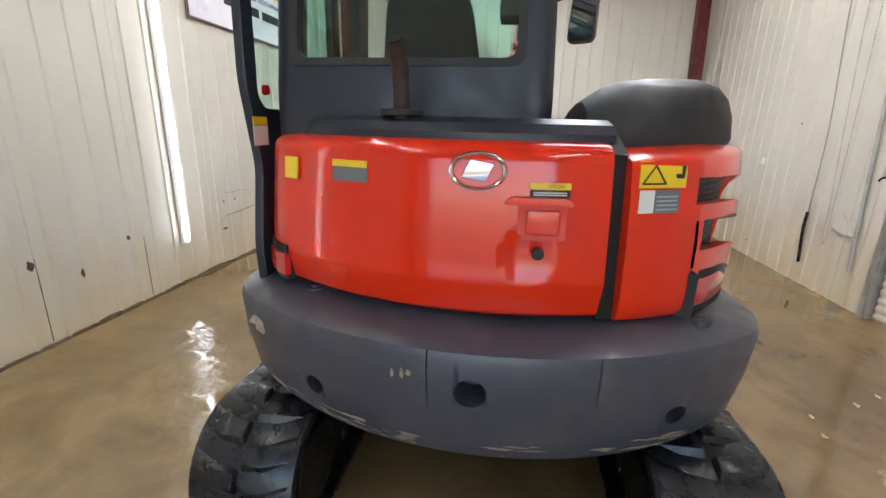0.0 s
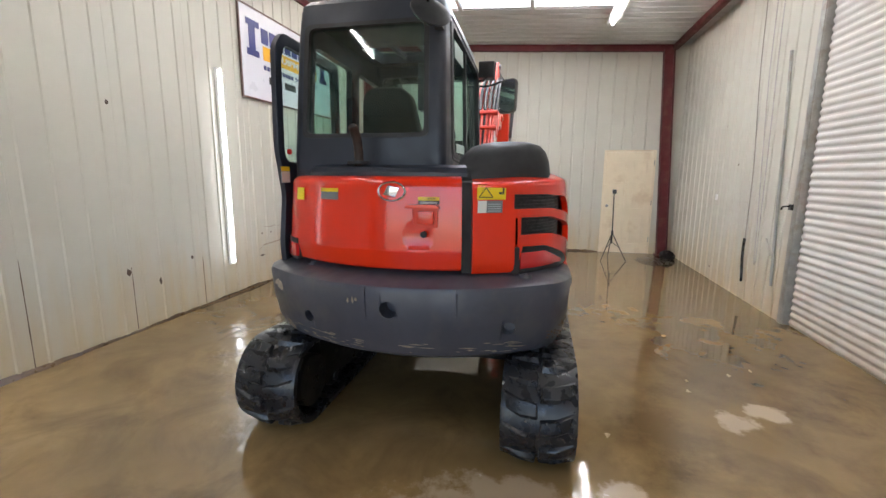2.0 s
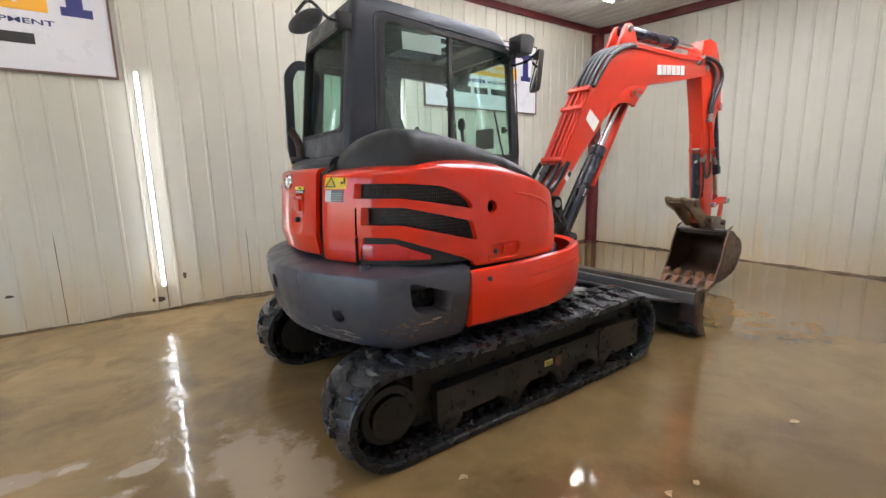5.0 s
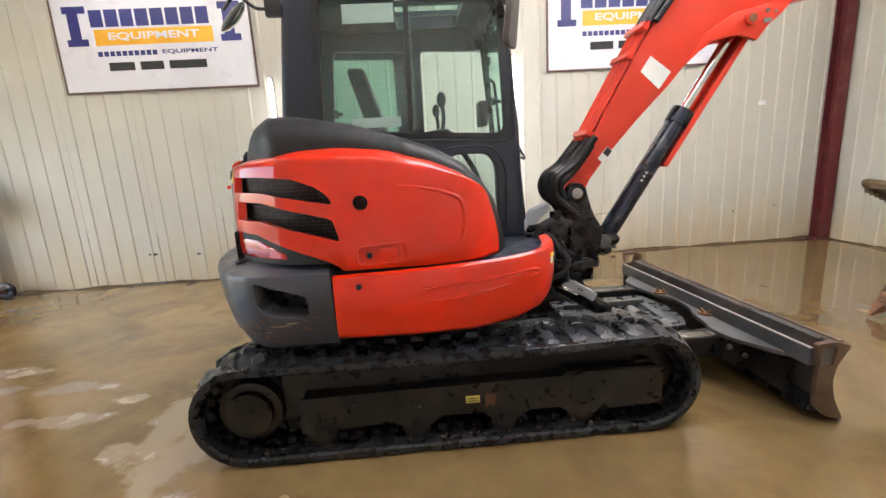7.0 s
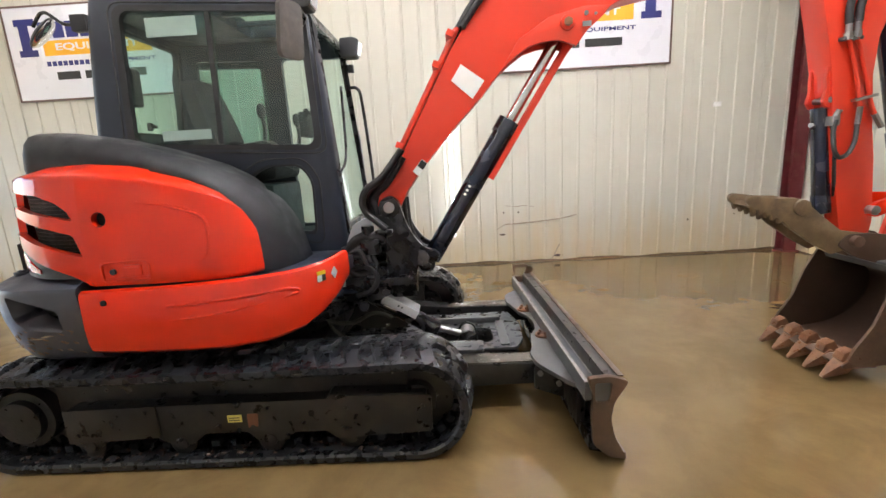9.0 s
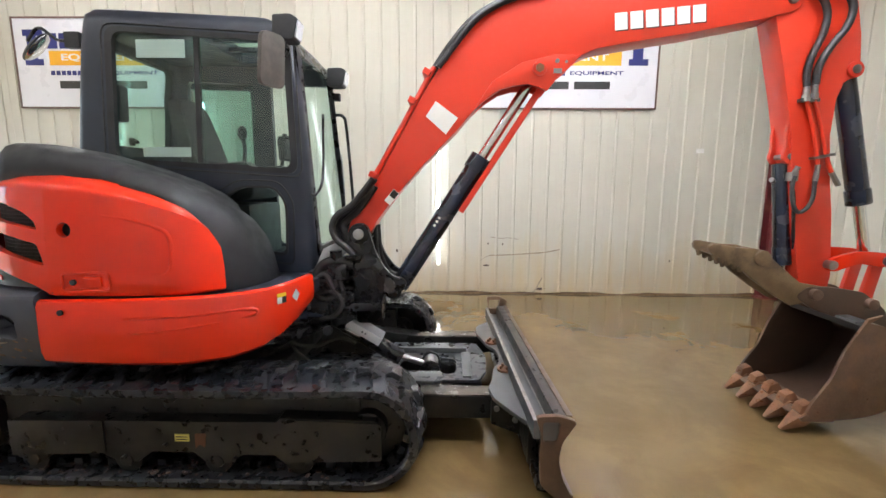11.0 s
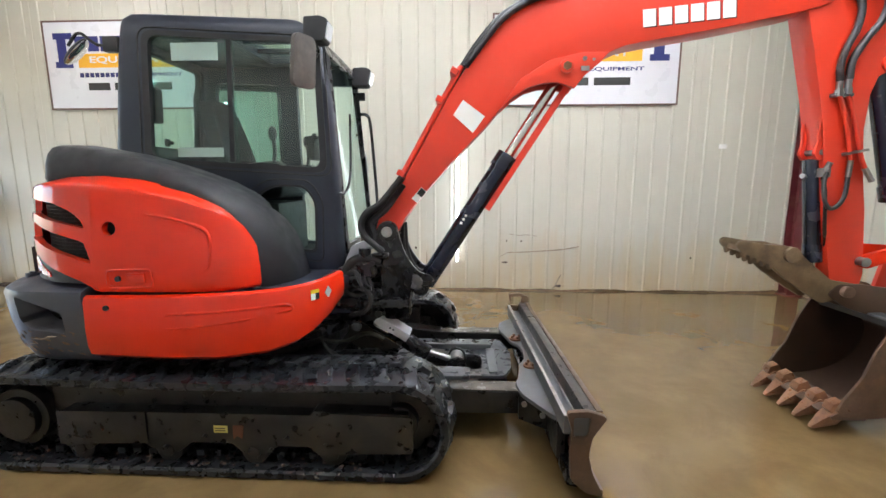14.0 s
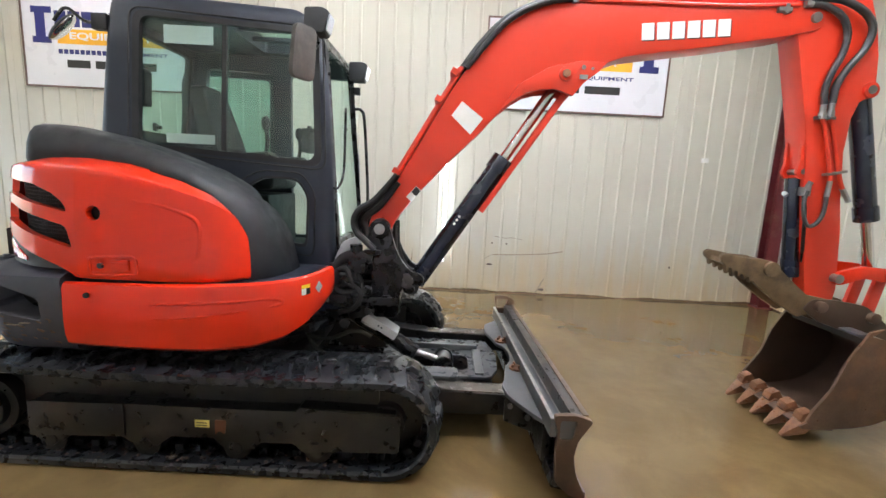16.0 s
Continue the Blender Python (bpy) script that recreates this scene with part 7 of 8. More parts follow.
# linkage
for s in (-1, 1):
    y = BY + s * 0.105
    bm = prism_bm(rounded([(4.165, 1.045), (4.190, 1.120), (4.35, 1.165), (4.53, 1.155), (4.575, 1.105), (4.53, 1.060), (4.36, 1.085), (4.21, 1.030)], 0.03, 3), y - 0.016, y + 0.016)
    part("link", bm, RED, ex, "red guide link", bevel=0.005)
    y = BY + s * 0.070
    bm = prism_bm(rounded([(4.49, 1.13), (4.56, 1.13), (4.50, 0.80), (4.42, 0.80)], 0.02, 3), y - 0.015, y + 0.015)
    part("bucket_link", bm, RED_OLD, ex, "red bucket link", bevel=0.005)
bm = cyl_bm((4.535, BY - 0.145, 1.105), (4.535, BY + 0.145, 1.105), 0.034, seg=20)
add_cyl(bm, (4.190, BY - 0.135, 1.075), (4.190, BY + 0.135, 1.075), 0.030, seg=20)
loose("link_pin", bm, STEEL, ex, "steel link pins", bevel=0.004)
# hoses on the arm
y = BY - 0.110
bm = bmesh.new()
add_pipe(bm, [(3.70, y, 2.766), (3.773, y - 0.004, 2.766), (3.918, y - 0.012, 2.748), (4.046, y - 0.016, 2.684), (4.100, y - 0.016, 2.600), (4.080, y - 0.014, 2.494), (4.006, y - 0.010, 2.384), (3.955, y - 0.004, 2.273), (3.953, y, 2.17)], 0.0205, 12)
add_pipe(bm, [(3.73, y, 2.727), (3.810, y, 2.722), (3.913, y - 0.006, 2.665), (3.962, y - 0.008, 2.575), (3.955, y - 0.008, 2.46), (3.913, y - 0.006, 2.35), (3.893, y - 0.002, 2.255), (3.902, y, 2.16)], 0.0195, 12)
loose("arm_hose", bm, ARM_HOSE, ex, "grey rubber hoses looping over the arm joint")
bm = bmesh.new()
for x, z in ((3.66, 2.767), (3.69, 2.728)):
    add_cyl(bm, (x, y, z), (x + 0.07, y, z - 0.001), 0.017, seg=12)
    add_cyl(bm, (x - 0.005, y, z), (x + 0.02, y, z), 0.023, seg=6)
for x, z in ((3.904, 2.10), (3.952, 2.11)):
    add_cyl(bm, (x, y, z), (x - 0.002, y, z + 0.085), 0.018, seg=12)
    add_cyl(bm, (x + 0.002, y, z - 0.025), (x, y, z + 0.012), 0.024, seg=6)
add_cyl(bm, (4.029, y, 1.700), (4.024, y, 1.60), 0.015, seg=10)
add_cyl(bm, (4.115, y, 1.655), (4.168, y, 1.575), 0.017, seg=6)
loose("hose_fitting", bm, STEEL, ex, "dull steel hose fittings")
part("fitting_plate", box_bm((3.872, y - 0.012, 2.072), (3.985, BY - 0.083, 2.092)), GREYBAR, arm, "grey fitting plate", bevel=0.003)
bm = bmesh.new()
add_pipe(bm, [(3.908, y, 2.085), (3.935, y + 0.004, 2.03), (3.978, y + 0.004, 1.907), (4.020, y, 1.74), (4.029, y, 1.695)], 0.013, 10)
add_pipe(bm, [(3.955, y, 2.085), (3.988, y + 0.004, 2.03), (4.039, y + 0.004, 1.876), (4.085, y, 1.72), (4.118, y, 1.65)], 0.013, 10)
loose("arm_pipe", bm, RED_OLD, arm, "red steel pipes down the arm")
bm = bmesh.new()
vs = add_box(bm, (-0.066, -0.016, -0.008), (0.066, 0.022, 0.008))
m = Matrix.Translation((4.050, y, 1.750)) @ Matrix.Rotation(-0.20, 4, "Y")
for v in vs:
    v.co = m @ v.co
part("pipe_clamp", bm, STEEL, arm, "steel pipe clamp", bevel=0.003)
part("hose", pipe_bm([(4.024, y, 1.61), (4.020, y - 0.004, 1.50), (3.985, y - 0.008, 1.43), (3.935, y - 0.010, 1.41), (3.900, y - 0.008, 1.46), (3.892, y + 0.004, 1.56), (3.905, y + 0.010, 1.63)], 0.013, 10), ARM_HOSE, ex, "grey looped hose")

# bucket: curved shell, side plates, ears, teeth
KY0, KY1 = BY - 0.275, BY + 0.375
wrap = [(4.040, 0.128), (4.19, 0.108), (4.40, 0.137), (4.54, 0.197), (4.64, 0.287), (4.705, 0.40), (4.705, 0.52), (4.640, 0.600), (4.53, 0.655), (4.43, 0.720), (4.33, 0.745)]
wrap_s = smooth_path([(x, 0, z) for x, z in wrap], 4)
bm = bmesh.new()
inner_w = []
for i, p in enumerate(wrap_s):
    d = (wrap_s[min(i + 1, len(wrap_s) - 1)] - wrap_s[max(i - 1, 0)]).normalized()
    inner_w.append((p.x - d.z * 0.014, p.z + d.x * 0.014))
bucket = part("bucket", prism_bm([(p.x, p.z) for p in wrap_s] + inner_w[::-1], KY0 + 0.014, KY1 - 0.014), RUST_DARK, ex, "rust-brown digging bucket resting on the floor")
side_prof = [(p.x, p.z) for p in wrap_s] + [(4.405, 0.795), (4.318, 0.770), (4.270, 0.684), (4.205, 0.563), (4.145, 0.375), (4.047, 0.220), (4.020, 0.155)]
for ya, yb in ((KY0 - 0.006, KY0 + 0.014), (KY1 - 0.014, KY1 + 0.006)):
    # near plate in the lighter steel, far plate in the darker one
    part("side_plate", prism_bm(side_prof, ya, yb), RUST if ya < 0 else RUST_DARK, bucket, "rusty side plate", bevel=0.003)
part("lip", prism_bm([(3.985, 0.118), (4.00, 0.098), (4.20, 0.096), (4.20, 0.126), (4.03, 0.146)], KY0 - 0.004, KY1 + 0.004), RUST, bucket, "worn cutting lip", bevel=0.003)
tooth_pts = [(-0.155, -0.052), (-0.142, -0.040), (-0.060, 0.002), (0.010, 0.030), (0.030, 0.020), (0.030, -0.030), (-0.02, -0.058), (-0.140, -0.064)]
tooth = None
for k in range(5):
    y = KY0 + 0.045 + (KY1 - KY0 - 0.09) * k / 4
    if tooth is None:
        bm = bmesh.new()
        w = 0.046
        add_prism(bm, tooth_pts, -w, w)
        for v in bm.verts:
            v.co.y *= 0.30 if v.co.x < -0.10 else (0.80 if v.co.x < -0.05 else 1.0)
        add_prism(bm, [(-0.005, -0.045), (0.06, -0.03), (0.075, 0.0), (0.060, 0.074), (0.0, 0.072), (-0.03, 0.034)], -0.034, 0.034)
        tooth = part("tooth", bm, RUST_TOOTH, bucket, "rusty bucket tooth", bevel=0.004)
        ob = tooth
    else:
        ob = new("tooth", tooth.data)
        ob.parent = bucket
        ob["label"] = "rusty bucket tooth"
    ob.matrix_basis = pose(4.030, y, 0.126, 0, -20, 0)
for y in (BY - 0.10, BY + 0.10):
    bm = prism_bm(rounded([(4.00, 0.86), (4.06, 0.93), (4.20, 0.93), (4.42, 0.90), (4.58, 0.78), (4.62, 0.59), (4.50, 0.640), (4.30, 0.720), (4.12, 0.78)], 0.03, 3), y - 0.014, y + 0.014)
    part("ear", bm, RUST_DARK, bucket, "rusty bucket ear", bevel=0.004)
bm = cyl_bm((4.105, BY - 0.15, 0.885), (4.105, BY + 0.15, 0.885), 0.036)
add_cyl(bm, (4.465, BY - 0.15, 0.825), (4.465, BY + 0.15, 0.825), 0.036)
loose("bucket_pin", bm, RUST, ex, "muddy bucket pins", bevel=0.004)
part("wear_plate", prism_bm([(4.262, 0.748), (4.345, 0.752), (4.355, 0.672), (4.342, 0.668), (4.325, 0.712), (4.258, 0.734)], KY0 + 0.02, KY1 - 0.02), GREYBAR, bucket, "wet grey plate along the upper rim", bevel=0.003)
# thumb
thumb_prof = rounded([(3.420, 1.185), (3.445, 1.205), (3.60, 1.180), (3.72, 1.175), (3.80, 1.135), (3.90, 1.050), (4.02, 0.955), (4.20, 0.925), (4.36, 0.905), (4.44, 0.850), (4.42, 0.790), (4.30, 0.800), (4.18, 0.835),
                      (4.05, 0.825), (3.98, 0.800), (3.84, 0.885), (3.70, 0.985), (3.63, 1.050), (3.55, 1.085), (3.46, 1.125), (3.425, 1.155)], 0.012, 2)
thumb = part("thumb", prism_bm(thumb_prof, BY - 0.105, BY - 0.075), MUD_STEEL, ex, "mud-caked hydraulic thumb", bevel=0.005)
part("thumb_plate", prism_bm(thumb_prof, BY + 0.075, BY + 0.105), MUD_STEEL, thumb, bevel=0.005)
bm = bmesh.new()
add_box(bm, (3.62, BY - 0.08, 1.06), (3.80, BY + 0.08, 1.09))
add_prism(bm, [(3.46, 1.135), (3.62, 1.075), (3.63, 1.10), (3.47, 1.165)], BY - 0.08, BY + 0.08)
part("thumb_web", bm, MUD_STEEL, thumb)
part("thumb_tube", cyl_bm((3.755, BY - 0.125, 1.115), (3.755, BY + 0.125, 1.115), 0.050, seg=24), MUD_STEEL, thumb, "muddy cross tube", bevel=0.004)
for k in range(5):
    x = 3.47 + k * 0.042
    z = 1.122 - k * 0.020
    for y in (BY - 0.09, BY + 0.09):
        part("serration", prism_bm([(x - 0.016, z + 0.012), (x + 0.016, z - 0.004), (x - 0.006, z - 0.024)], y - 0.016, y + 0.016), MUD_STEEL, thumb)

# ---- stickers and badge on the tail ----
def on_tail(y, z, off=0.0):
    """A place on the hood arc."""
    share = (z - 1.075) / 0.505
    inward = lerp_table(hood_levels, share)
    return CX - math.sqrt((R_HOOD - inward + off) ** 2 - (y - CY) ** 2)


def on_cover(y, z, off=0.0):
    """A place on the rear of the side cover."""
    return CX - math.sqrt((R_HOOD - 0.004 - lerp_table(cover_levels, (z - 1.058) / 0.510) + off) ** 2 - (y - CY) ** 2)


def tail_sticker(name, ya, yb, za, zb, mat, parent, label="", lift=0.003):
    """A thin sticker bent over the tail."""
    bm = bmesh.new()
    n = 5
    grid = []
    spot = on_cover if parent is cover else on_tail
    rows = [za + (zb - za) * k / 4 for k in range(5)]
    for o in (lift, lift - 0.004):
        grid.append([[bm.verts.new((spot(y, z, o), y, z)) for z in rows] for y in (yb + (ya - yb) * i / n for i in range(n + 1))])
    for g in grid:
        for a, b in zip(g, g[1:]):
            for k in range(4):
                bm.faces.new((a[k], b[k], b[k + 1], a[k + 1]))
    f, g = grid
    for i in range(n):
        bm.faces.new((f[i][0], f[i + 1][0], g[i + 1][0], g[i][0]))
        bm.faces.new((f[i][4], f[i + 1][4], g[i + 1][4], g[i][4]))
    for i in (0, n):
        for k in range(4):
            bm.faces.new((f[i][k], f[i][k + 1], g[i][k + 1], g[i][k]))
    return part(name, bm, mat, parent, label)


tail_sticker("sticker", 0.620, 0.745, 1.445, 1.505, GREY_INK, hood, "grey warning sticker with yellow head")
tail_sticker("sticker_head", 0.620, 0.745, 1.488, 1.508, YELLOW, hood, lift=0.005)
tail_sticker("sticker", 0.035, 0.145, 1.432, 1.470, INK, hood, "black caution sticker with yellow head")
tail_sticker("sticker_head", 0.035, 0.145, 1.452, 1.470, YELLOW, hood, lift=0.005)
tail_sticker("sticker_print", 0.045, 0.135, 1.442, 1.445, WHITE_LABEL, hood, lift=0.005)
tail_sticker("sticker_print", 0.045, 0.135, 1.436, 1.439, WHITE_LABEL, hood, lift=0.005)
tail_sticker("sticker", -0.300, -0.155, 1.458, 1.532, YELLOW, cover, "yellow warning sticker with black triangle")
tail_sticker("sticker", -0.205, -0.160, 1.388, 1.452, WHITE_LABEL, cover, "white pictogram sticker")
tail_sticker("sticker", -0.285, -0.205, 1.388, 1.452, GREY_INK, cover, "dark print sticker")
for k in range(4):
    tail_sticker("sticker_print", -0.278, -0.212, 1.396 + k * 0.012, 1.400 + k * 0.012, LIGHTPLATE, cover, lift=0.0050)
bm = bmesh.new()
for (a, b), (c, d) in (((-0.165, 1.470), (-0.200, 1.520)), ((-0.200, 1.520), (-0.235, 1.470)), ((-0.235, 1.470), (-0.165, 1.470))):
    p, q = Vector((on_cover(a, b, 0.005), a, b)), Vector((on_cover(c, d, 0.005), c, d))
    add_pipe(bm, [p, q], 0.0026, 5, False)
add_box(bm, (on_cover(-0.27, 1.50, 0.006), -0.285, 1.485), (on_cover(-0.27, 1.50, 0.002), -0.255, 1.497))
add_box(bm, (on_cover(-0.29, 1.50, 0.006), -0.292, 1.485), (on_cover(-0.29, 1.50, 0.002), -0.283, 1.520))
part("sticker_print", bm, INK, cover, "black warning pictogram")
bent = [p + q * 0.002 for p, q in zip(hood_plan, plan_normals(hood_plan)) if 0.875 < p.y < 0.975]
part("sticker", shell_bm(bent, [(0, 0.010), (1, 0.016)], lambda x: 1.435, lambda x: 1.505, 0.004), YELLOW, hood, "yellow warning sticker")
# caution word
cu = bpy.data.curves.new("caution_word", "FONT")
cu.body, cu.size, cu.extrude, cu.align_x = "CAUTION", 0.014, 0.0006, "CENTER"
tmp = new("caution_word", cu)
me = bpy.data.meshes.new_from_object(tmp.evaluated_get(bpy.context.evaluated_depsgraph_get()))
bpy.data.objects.remove(tmp)
me.materials.clear()
me.materials.append(INK)
word = new("caution_word", me)
word.parent = hood
word.matrix_basis = pose(on_tail(0.085, 1.462, 0.0062), 0.085, 1.4565, 90, 0, -90)
# oval chrome badge with a plain wedge inside
bm = bmesh.new()
ring = []
n = 48
for k in range(n):
    a = 2 * math.pi * k / n
    row = []
    for rr, o in ((1.0, 0.001), (0.97, 0.009), (0.91, 0.012), (0.84, 0.009), (0.81, 0.001)):
        y, z = 0.290 + 0.082 * rr * math.cos(a), 1.497 + 0.054 * rr * math.sin(a)
        row.append(bm.verts.new((on_tail(y, z, o), y, z)))
    ring.append(row)
for k in range(n):
    a, b = ring[k], ring[(k + 1) % n]
    for i in range(5):
        bm.faces.new((a[i], a[(i + 1) % 5], b[(i + 1) % 5], b[i]))
part("badge_ring", bm, CHROME, hood, "oval chrome badge ring")
xb = on_tail(0.29, 1.515, 0.0)
part("badge_wedge", prism_bm([(0.338, 1.478), (0.310, 1.530), (0.246, 1.516), (0.268, 1.466)], xb - 0.010, xb + 0.03, "x"), CHROME, hood, "plain chrome lozenge", bevel=0.004, seg=2)

# ---- things round the bay ----
tri = thing("tripod", 5.60, -1.87, 0, "thin black tripod stand before the cream door", "tripod")
top = (5.66, -1.853, 1.26)
part("column", cyl_bm((5.62, -1.865, 0.30), top, 0.011, seg=10), BLACK, tri)
for dx, dy in ((-0.30, 0.23), (-0.26, -0.22), (0.30, 0.02)):
    bm = pipe_bm([(5.63, -1.863, 0.50), (5.60 + dx, -1.87 + dy, 0.008)], 0.009, 8, False)
    add_pipe(bm, [(5.62, -1.865, 0.32), (5.61 + dx * 0.55, -1.868 + dy * 0.55, 0.235)], 0.005, 6, False)
    part("leg", bm, BLACK, tri)
bm = box_bm((5.63, -1.89, 1.25), (5.69, -1.82, 1.33))
part("head", bm, BLACK, tri, bevel=0.008)
bm = cyl_bm((5.62, -1.865, 0.48), (5.63, -1.863, 0.54), 0.022, seg=12)
part("collar", bm, BLACK, tri)

bm = bmesh.new()
bmesh.ops.create_icosphere(bm, subdivisions=4, radius=1.0)
for v in bm.verts:
    n = v.co.normalized()
    k = 1 + 0.22 * noise.noise(n * 2.3) + 0.09 * noise.noise(n * 7)
    v.co = Vector((5.86 + 0.16 * n.x * k, -2.93 + 0.13 * n.y * k, max(0.0, 0.06 + 0.10 * n.z * k)))
tagged(part("rag", bm, DARK), "crumpled black wet rag by the column foot", "rag")
bm = bmesh.new()
bmesh.ops.create_icosphere(bm, subdivisions=4, radius=1.0)
for v in bm.verts:
    n = v.co.normalized()
    k = 1 + 0.35 * noise.noise(n * 1.7 + Vector((3, 1, 0)))
    v.co = Vector((5.52 + 0.42 * n.x * k, -2.62 + 0.30 * n.y * k, max(-0.01, 0.016 * n.z)))
tagged(part("silt_patch", bm, material("dark_wet_silt", (0.045, 0.028, 0.018), 0.25, vary=0.2, scale=8)), "dark wet silt on the floor by the column", "silt")

# conduits and cords on the roller-door wall
GREY_CORD = material("grey_cord", (0.26, 0.24, 0.21), 0.6)
random.seed(340)
pts = [(3.11, Y0 + 0.026, 0.80), (3.11, Y0 + 0.026, 1.45), (3.14, Y0 + 0.026, 1.90), (3.26, Y0 + 0.026, 2.86), (3.30, Y0 + 0.026, 3.80)]
tagged(part("cord", pipe_bm(pts, 0.006, 8), GREY_CORD), "thin grey cord hanging down the wall", "cord", "wall conduits")
# hoist chain of the roller door, one closed loop of links
loop = [(2.99, 3.85), (2.98, 3.00), (2.96, 2.60), (2.88, 1.79), (2.79, 0.93), (2.765, 0.60), (2.745, 0.53), (2.725, 0.60), (2.73, 0.80), (2.76, 1.79), (2.79, 2.51), (2.81, 2.97), (2.83, 3.85)]
run = smooth_path([(x, Y0 + 0.045, z) for x, z in loop], 12)
bm = bmesh.new()
left = 0.0
for a, b in zip(run, run[1:]):
    d = b - a
    left += d.length
    while left > 0.034:
        left -= 0.034
        p = b - d.normalized() * left
        m = Matrix.Translation(p) @ d.to_track_quat("Z", "Y").to_matrix().to_4x4() @ Matrix.Diagonal((0.0085, 0.0075, 0.017, 1))
        bmesh.ops.create_icosphere(bm, subdivisions=1, radius=1.0, matrix=m)
tagged(part("hoist_chain", bm, GALV), "thin galvanised hoist chain hanging in a loop", "chain")
tagged(part("conduit", pipe_bm([(2.34, Y0 + 0.030, 0.36), (2.43, Y0 + 0.030, 1.37), (2.50, Y0 + 0.030, 2.23), (2.57, Y0 + 0.030, 2.95)], 0.016, 8), GALV), "dirty galvanised conduit on the wall", "conduit", "wall conduits")
tagged(part("hose_end", pipe_bm([(3.11, Y0 + 0.030, 0.80), (3.115, Y0 + 0.032, 0.62), (3.075, Y0 + 0.032, 0.34), (3.06, Y0 + 0.032, 0.24)], 0.016, 10), BLACK), "black hose end hanging on the wall", "hose")
flap = prism_bm([(2.70, 0.73), (2.58, 0.69), (2.45, 0.685), (2.52, 0.80), (2.61, 0.87)], Y0 + 0.003, Y0 + 0.018)
for v in flap.verts:
    v.co.y += 0.10 * max(0.0, 0.87 - v.co.z) * (v.co.y > Y0 + 0.01)
part("torn_flap", flap, WALL, wall_south, "torn flap bent out of the sheet")
bm = bmesh.new()
for x, z in ((4.15, 2.31), (3.62, 1.75), (4.24, 0.20), (4.42, 2.69)):
    add_cyl(bm, (x, Y0 + 0.002, z), (x, Y0 + 0.006, z), 0.013, seg=9)
loose("wall_scar", bm, RUST_EDGE, wall_south, "small rusty spot")
bm = box_bm((2.115, Y0 + 0.012, 1.24), (2.165, Y0 + 0.05, 1.30))
add_pipe(bm, [(2.14, Y0 + 0.05, 1.28), (2.19, Y0 + 0.09, 1.27), (2.22, Y0 + 0.085, 1.24)], 0.009, 8)
tagged(part("door_latch", bm, BLACK), "black latch on the roller door jamb", "latch")
tagged(part("switch_plate", box_bm((4.18, Y0 + 0.012, 1.235), (4.25, Y0 + 0.026, 1.325)), WHITE_PAINT, bevel=0.004), "small white switch plate on the wall", "switch plate")
tagged(part("outlet_plate", box_bm((5.145, Y1 - 0.030, 2.015), (5.245, Y1 - 0.012, 2.075)), WHITE_PAINT, bevel=0.004), "small white plate on the ribbed wall", "wall plate")
# dents, rivet stains and tears in the wall sheets
random.seed(21)
bm = bmesh.new()
for x, z, w, h in ((2.29, 0.415, 0.045, 0.012), (-3.57, 0.43, 0.05, 0.02), (4.91, 0.50, 0.010, 0.014), (2.52, 0.73, 0.012, 0.012), (2.31, 0.735, 0.010, 0.012), (3.08, 0.075, 0.05, 0.02), (-1.42, 0.39, 0.02, 0.03), (0.20, 0.62, 0.02, 0.03), (0.55, 0.45, 0.014, 0.03), (-1.72, 0.14, 0.06, 0.03),
                   (0.18, 2.22, 0.014, 0.018), (5.55, 0.55, 0.012, 0.008), (-2.95, 0.40, 0.03, 0.012), (1.0, 0.62, 0.012, 0.02)):
    vs = [(x + 1.35 * w * random.uniform(0.6, 1.1) * math.cos(a), z + 1.35 * h * random.uniform(0.6, 1.1) * math.sin(a)) for a in (2 * math.pi * k / 9 for k in range(9))]
    add_prism(bm, vs, Y1 - 0.005, Y1 + 0.002)
loose("wall_scar", bm, RUST_DARK, wall_north, "rusty scar in the sheet")
bm = bmesh.new()
add_pipe(bm, [(2.33, Y1 - 0.006, 0.562), (2.60, Y1 - 0.010, 0.572), (2.86, Y1 - 0.008, 0.590), (3.12, Y1 - 0.008, 0.612), (3.34, Y1 - 0.006, 0.655)], 0.009, 6)
add_pipe(bm, [(2.34, Y1 - 0.006, 0.83), (2.50, Y1 - 0.006, 0.81), (2.58, Y1 - 0.006, 0.82), (2.74, Y1 - 0.006, 0.80)], 0.005, 6)
add_pipe(bm, [(2.20, Y1 - 0.006, 0.42), (2.22, Y1 - 0.006, 0.50), (2.33, Y1 - 0.006, 0.562)], 0.0035, 6)
add_pipe(bm, [(2.98, Y1 - 0.006, 0.02), (3.02, Y1 - 0.010, 0.08), (3.06, Y1 - 0.012, 0.17), (3.10, Y1 - 0.008, 0.24)], 0.007, 6)
loose("wall_crease", bm, material("creased_sheet", (0.34, 0.29, 0.22), 0.5, vary=0.2, scale=15), wall_north, "creased dent in the sheet")
# rust bleeding out of the sheet joints
random.seed(27)
for k in range(3, 10):
    xj = X0 + k * RIB * 4 - 0.0015
    hi = random.uniform(0.45, 1.05)
    pts = [(xj - 0.0035, 0.03), (xj + 0.004, 0.03)]
    pts += [(xj + random.uniform(0.0015, 0.006), 0.03 + (hi - 0.03) * q / 6) for q in range(1, 6)] + [(xj, hi)]
    pts += [(xj - random.uniform(0.0015, 0.005), 0.03 + (hi - 0.03) * q / 6) for q in range(5, 0, -1)]
    part("seam_rust", prism_bm(pts, Y1 - 0.0025, Y1 + 0.003), RUST_EDGE, wall_north, "brown rust along the sheet joint")
random.seed(31)
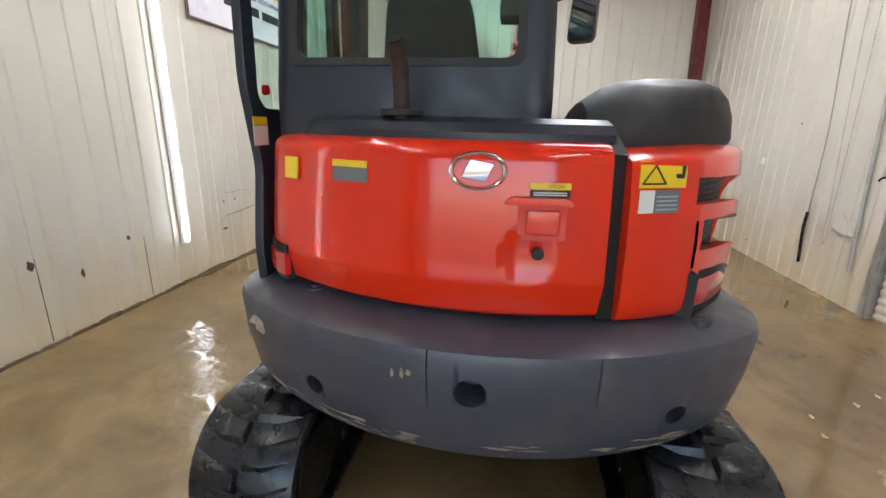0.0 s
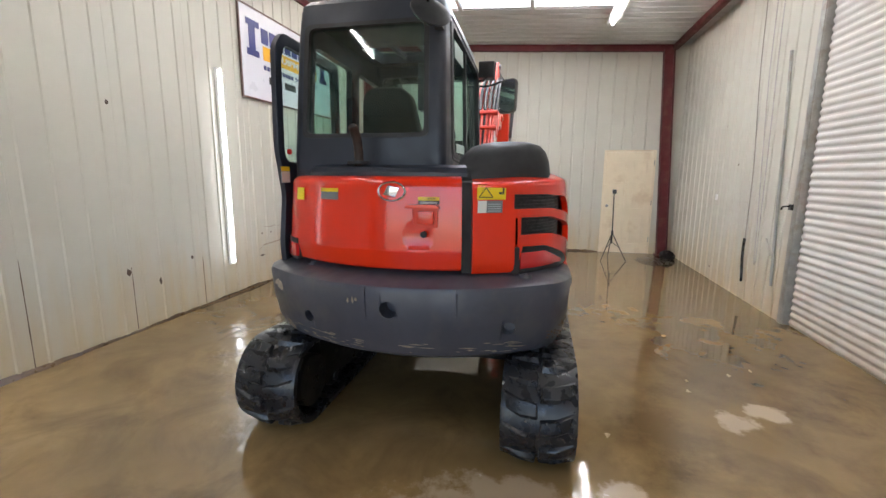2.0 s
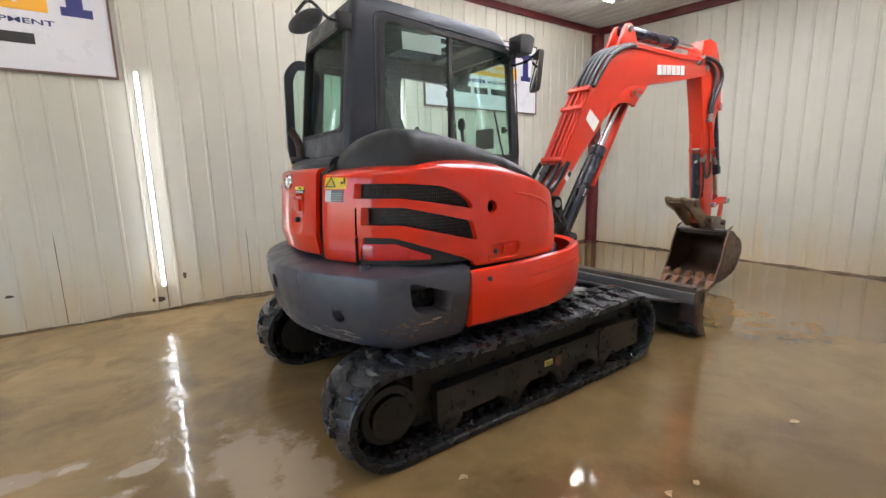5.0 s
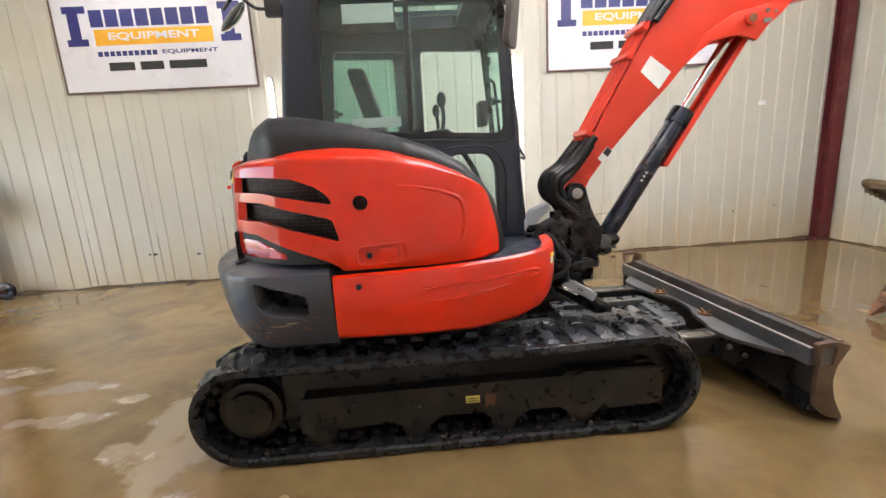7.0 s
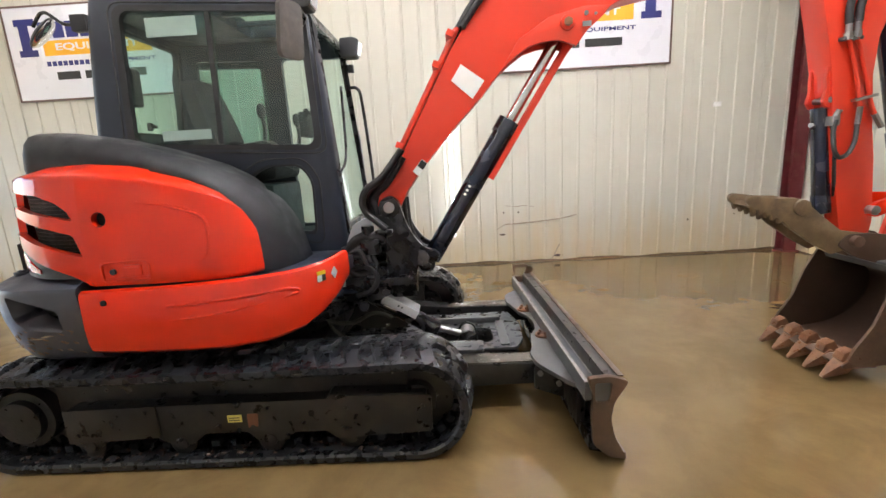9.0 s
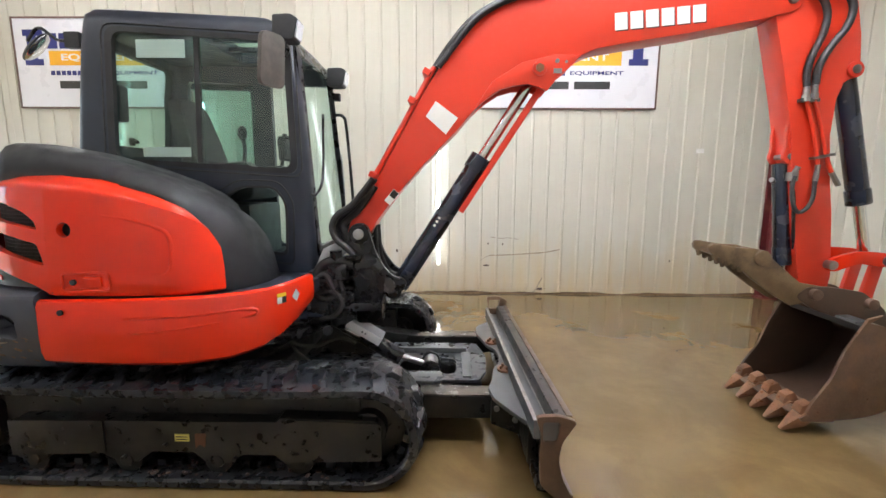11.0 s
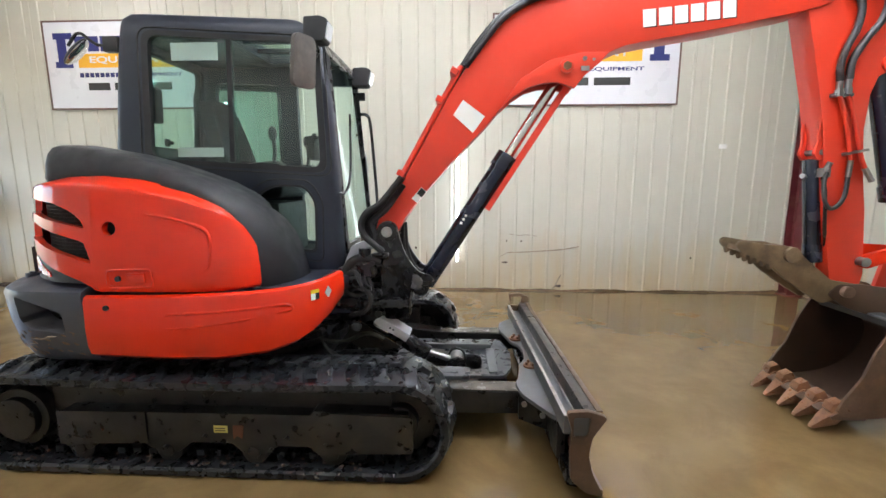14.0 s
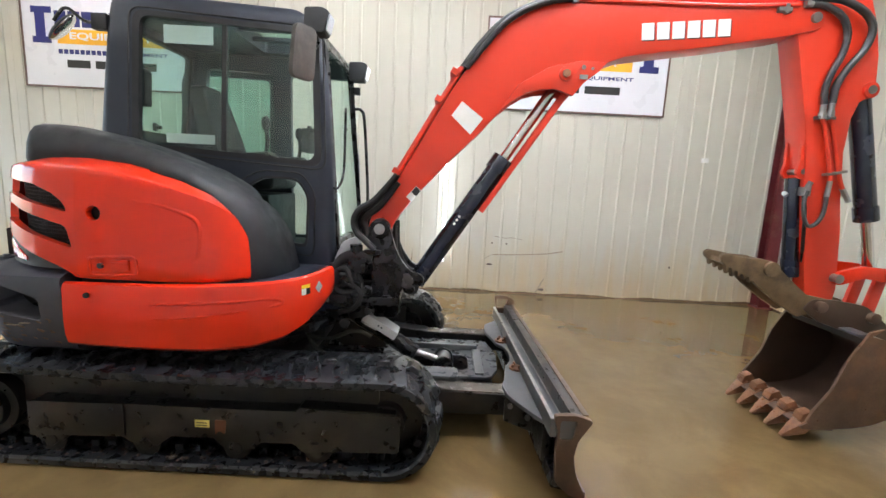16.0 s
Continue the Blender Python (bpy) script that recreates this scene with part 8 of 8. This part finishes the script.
for nm, a, b, inward in (("north", Vector((X0, Y1 - 0.004, 0)), Vector((X1, Y1 - 0.004, 0)), Vector((0, -1, 0))), ("east", Vector((X1 - 0.004, Y1, 0)), Vector((X1 - 0.004, -1.70, 0)), Vector((-1, 0, 0)))):
    bm = bmesh.new()
    n = 160
    rows = []
    for k in range(n + 1):
        p = a + (b - a) * k / n
        w = 0.022 + 0.045 * max(0.0, noise.noise(p * 1.9)) + 0.014 * noise.noise(p * 9)
        h = max(0.008, 0.027 + 0.030 * noise.noise(p * 2.7 + Vector((0, 0, 5))) + 0.010 * noise.noise(p * 12))
        rows.append([bm.verts.new(p + inward * 0.0 + Vector((0, 0, h))), bm.verts.new(p + inward * 0.014 + Vector((0, 0, h * 0.8))), bm.verts.new(p + inward * max(0.018, w) + Vector((0, 0, 0.0025))), bm.verts.new(p + inward * max(0.018, w) + Vector((0, 0, -0.004)))])
    for r, s in zip(rows, rows[1:]):
        for i in range(3):
            bm.faces.new((r[i], r[i + 1], s[i + 1], s[i]))
    tagged(part("silt_line", bm, FLOOR_MUD), "brown silt gathered along the wall foot", "silt", kind="stuff")
# wheeled cart at the west end
cart = thing("hose_cart", -5.490, 3.05, 0, "red hand cart with a dark round drum", "cart")
bm = bmesh.new()
for y in (2.92, 3.16):
    add_pipe(bm, [(-5.600, y, 1.00), (-5.640, y, 0.55), (-5.610, y, 0.12), (-5.390, y, 0.10)], 0.022, 8)
add_box(bm, (-5.640, 2.92, 0.10), (-5.390, 3.16, 0.14))
add_box(bm, (-5.660, 2.94, 0.40), (-5.620, 3.14, 0.62))
part("frame", bm, RED_STEEL, cart)
part("drum", cyl_bm((-5.580, 2.90, 1.28), (-5.580, 3.18, 1.28), 0.24, seg=32), BLACK, cart, bevel=0.02)
for y in (2.86, 3.20):
    part("wheel", cyl_bm((-5.400, y - 0.025, 0.11), (-5.400, y + 0.025, 0.11), 0.11, seg=28), RUBBER, cart, bevel=0.02)
# dry leaves and scraps on the floor
random.seed(8)
spots = [(0.657, -2.231), (0.52, -2.02), (0.16, -1.62), (0.34, -1.66), (-0.55, -0.95), (1.35, -1.75)]
for x, y in spots:
    bm = bmesh.new()
    n = 7
    c = bm.verts.new((x, y, 0.010))
    rr = random.uniform(0.018, 0.042)
    vs = [bm.verts.new((x + rr * random.uniform(0.5, 1.2) * math.cos(2 * math.pi * k / n), y + 0.7 * rr * random.uniform(0.5, 1.2) * math.sin(2 * math.pi * k / n), random.uniform(0.003, 0.016))) for k in range(n)]
    for k in range(n):
        bm.faces.new((c, vs[k], vs[(k + 1) % n]))
    r2 = bmesh.ops.extrude_face_region(bm, geom=bm.faces[:])
    for g in r2["geom"]:
        if isinstance(g, bmesh.types.BMVert):
            g.co.z -= 0.0025
    tagged(part("leaf_scrap", bm, LEAF), "curled dry leaf scrap on the wet floor", "leaf", "floor scraps")
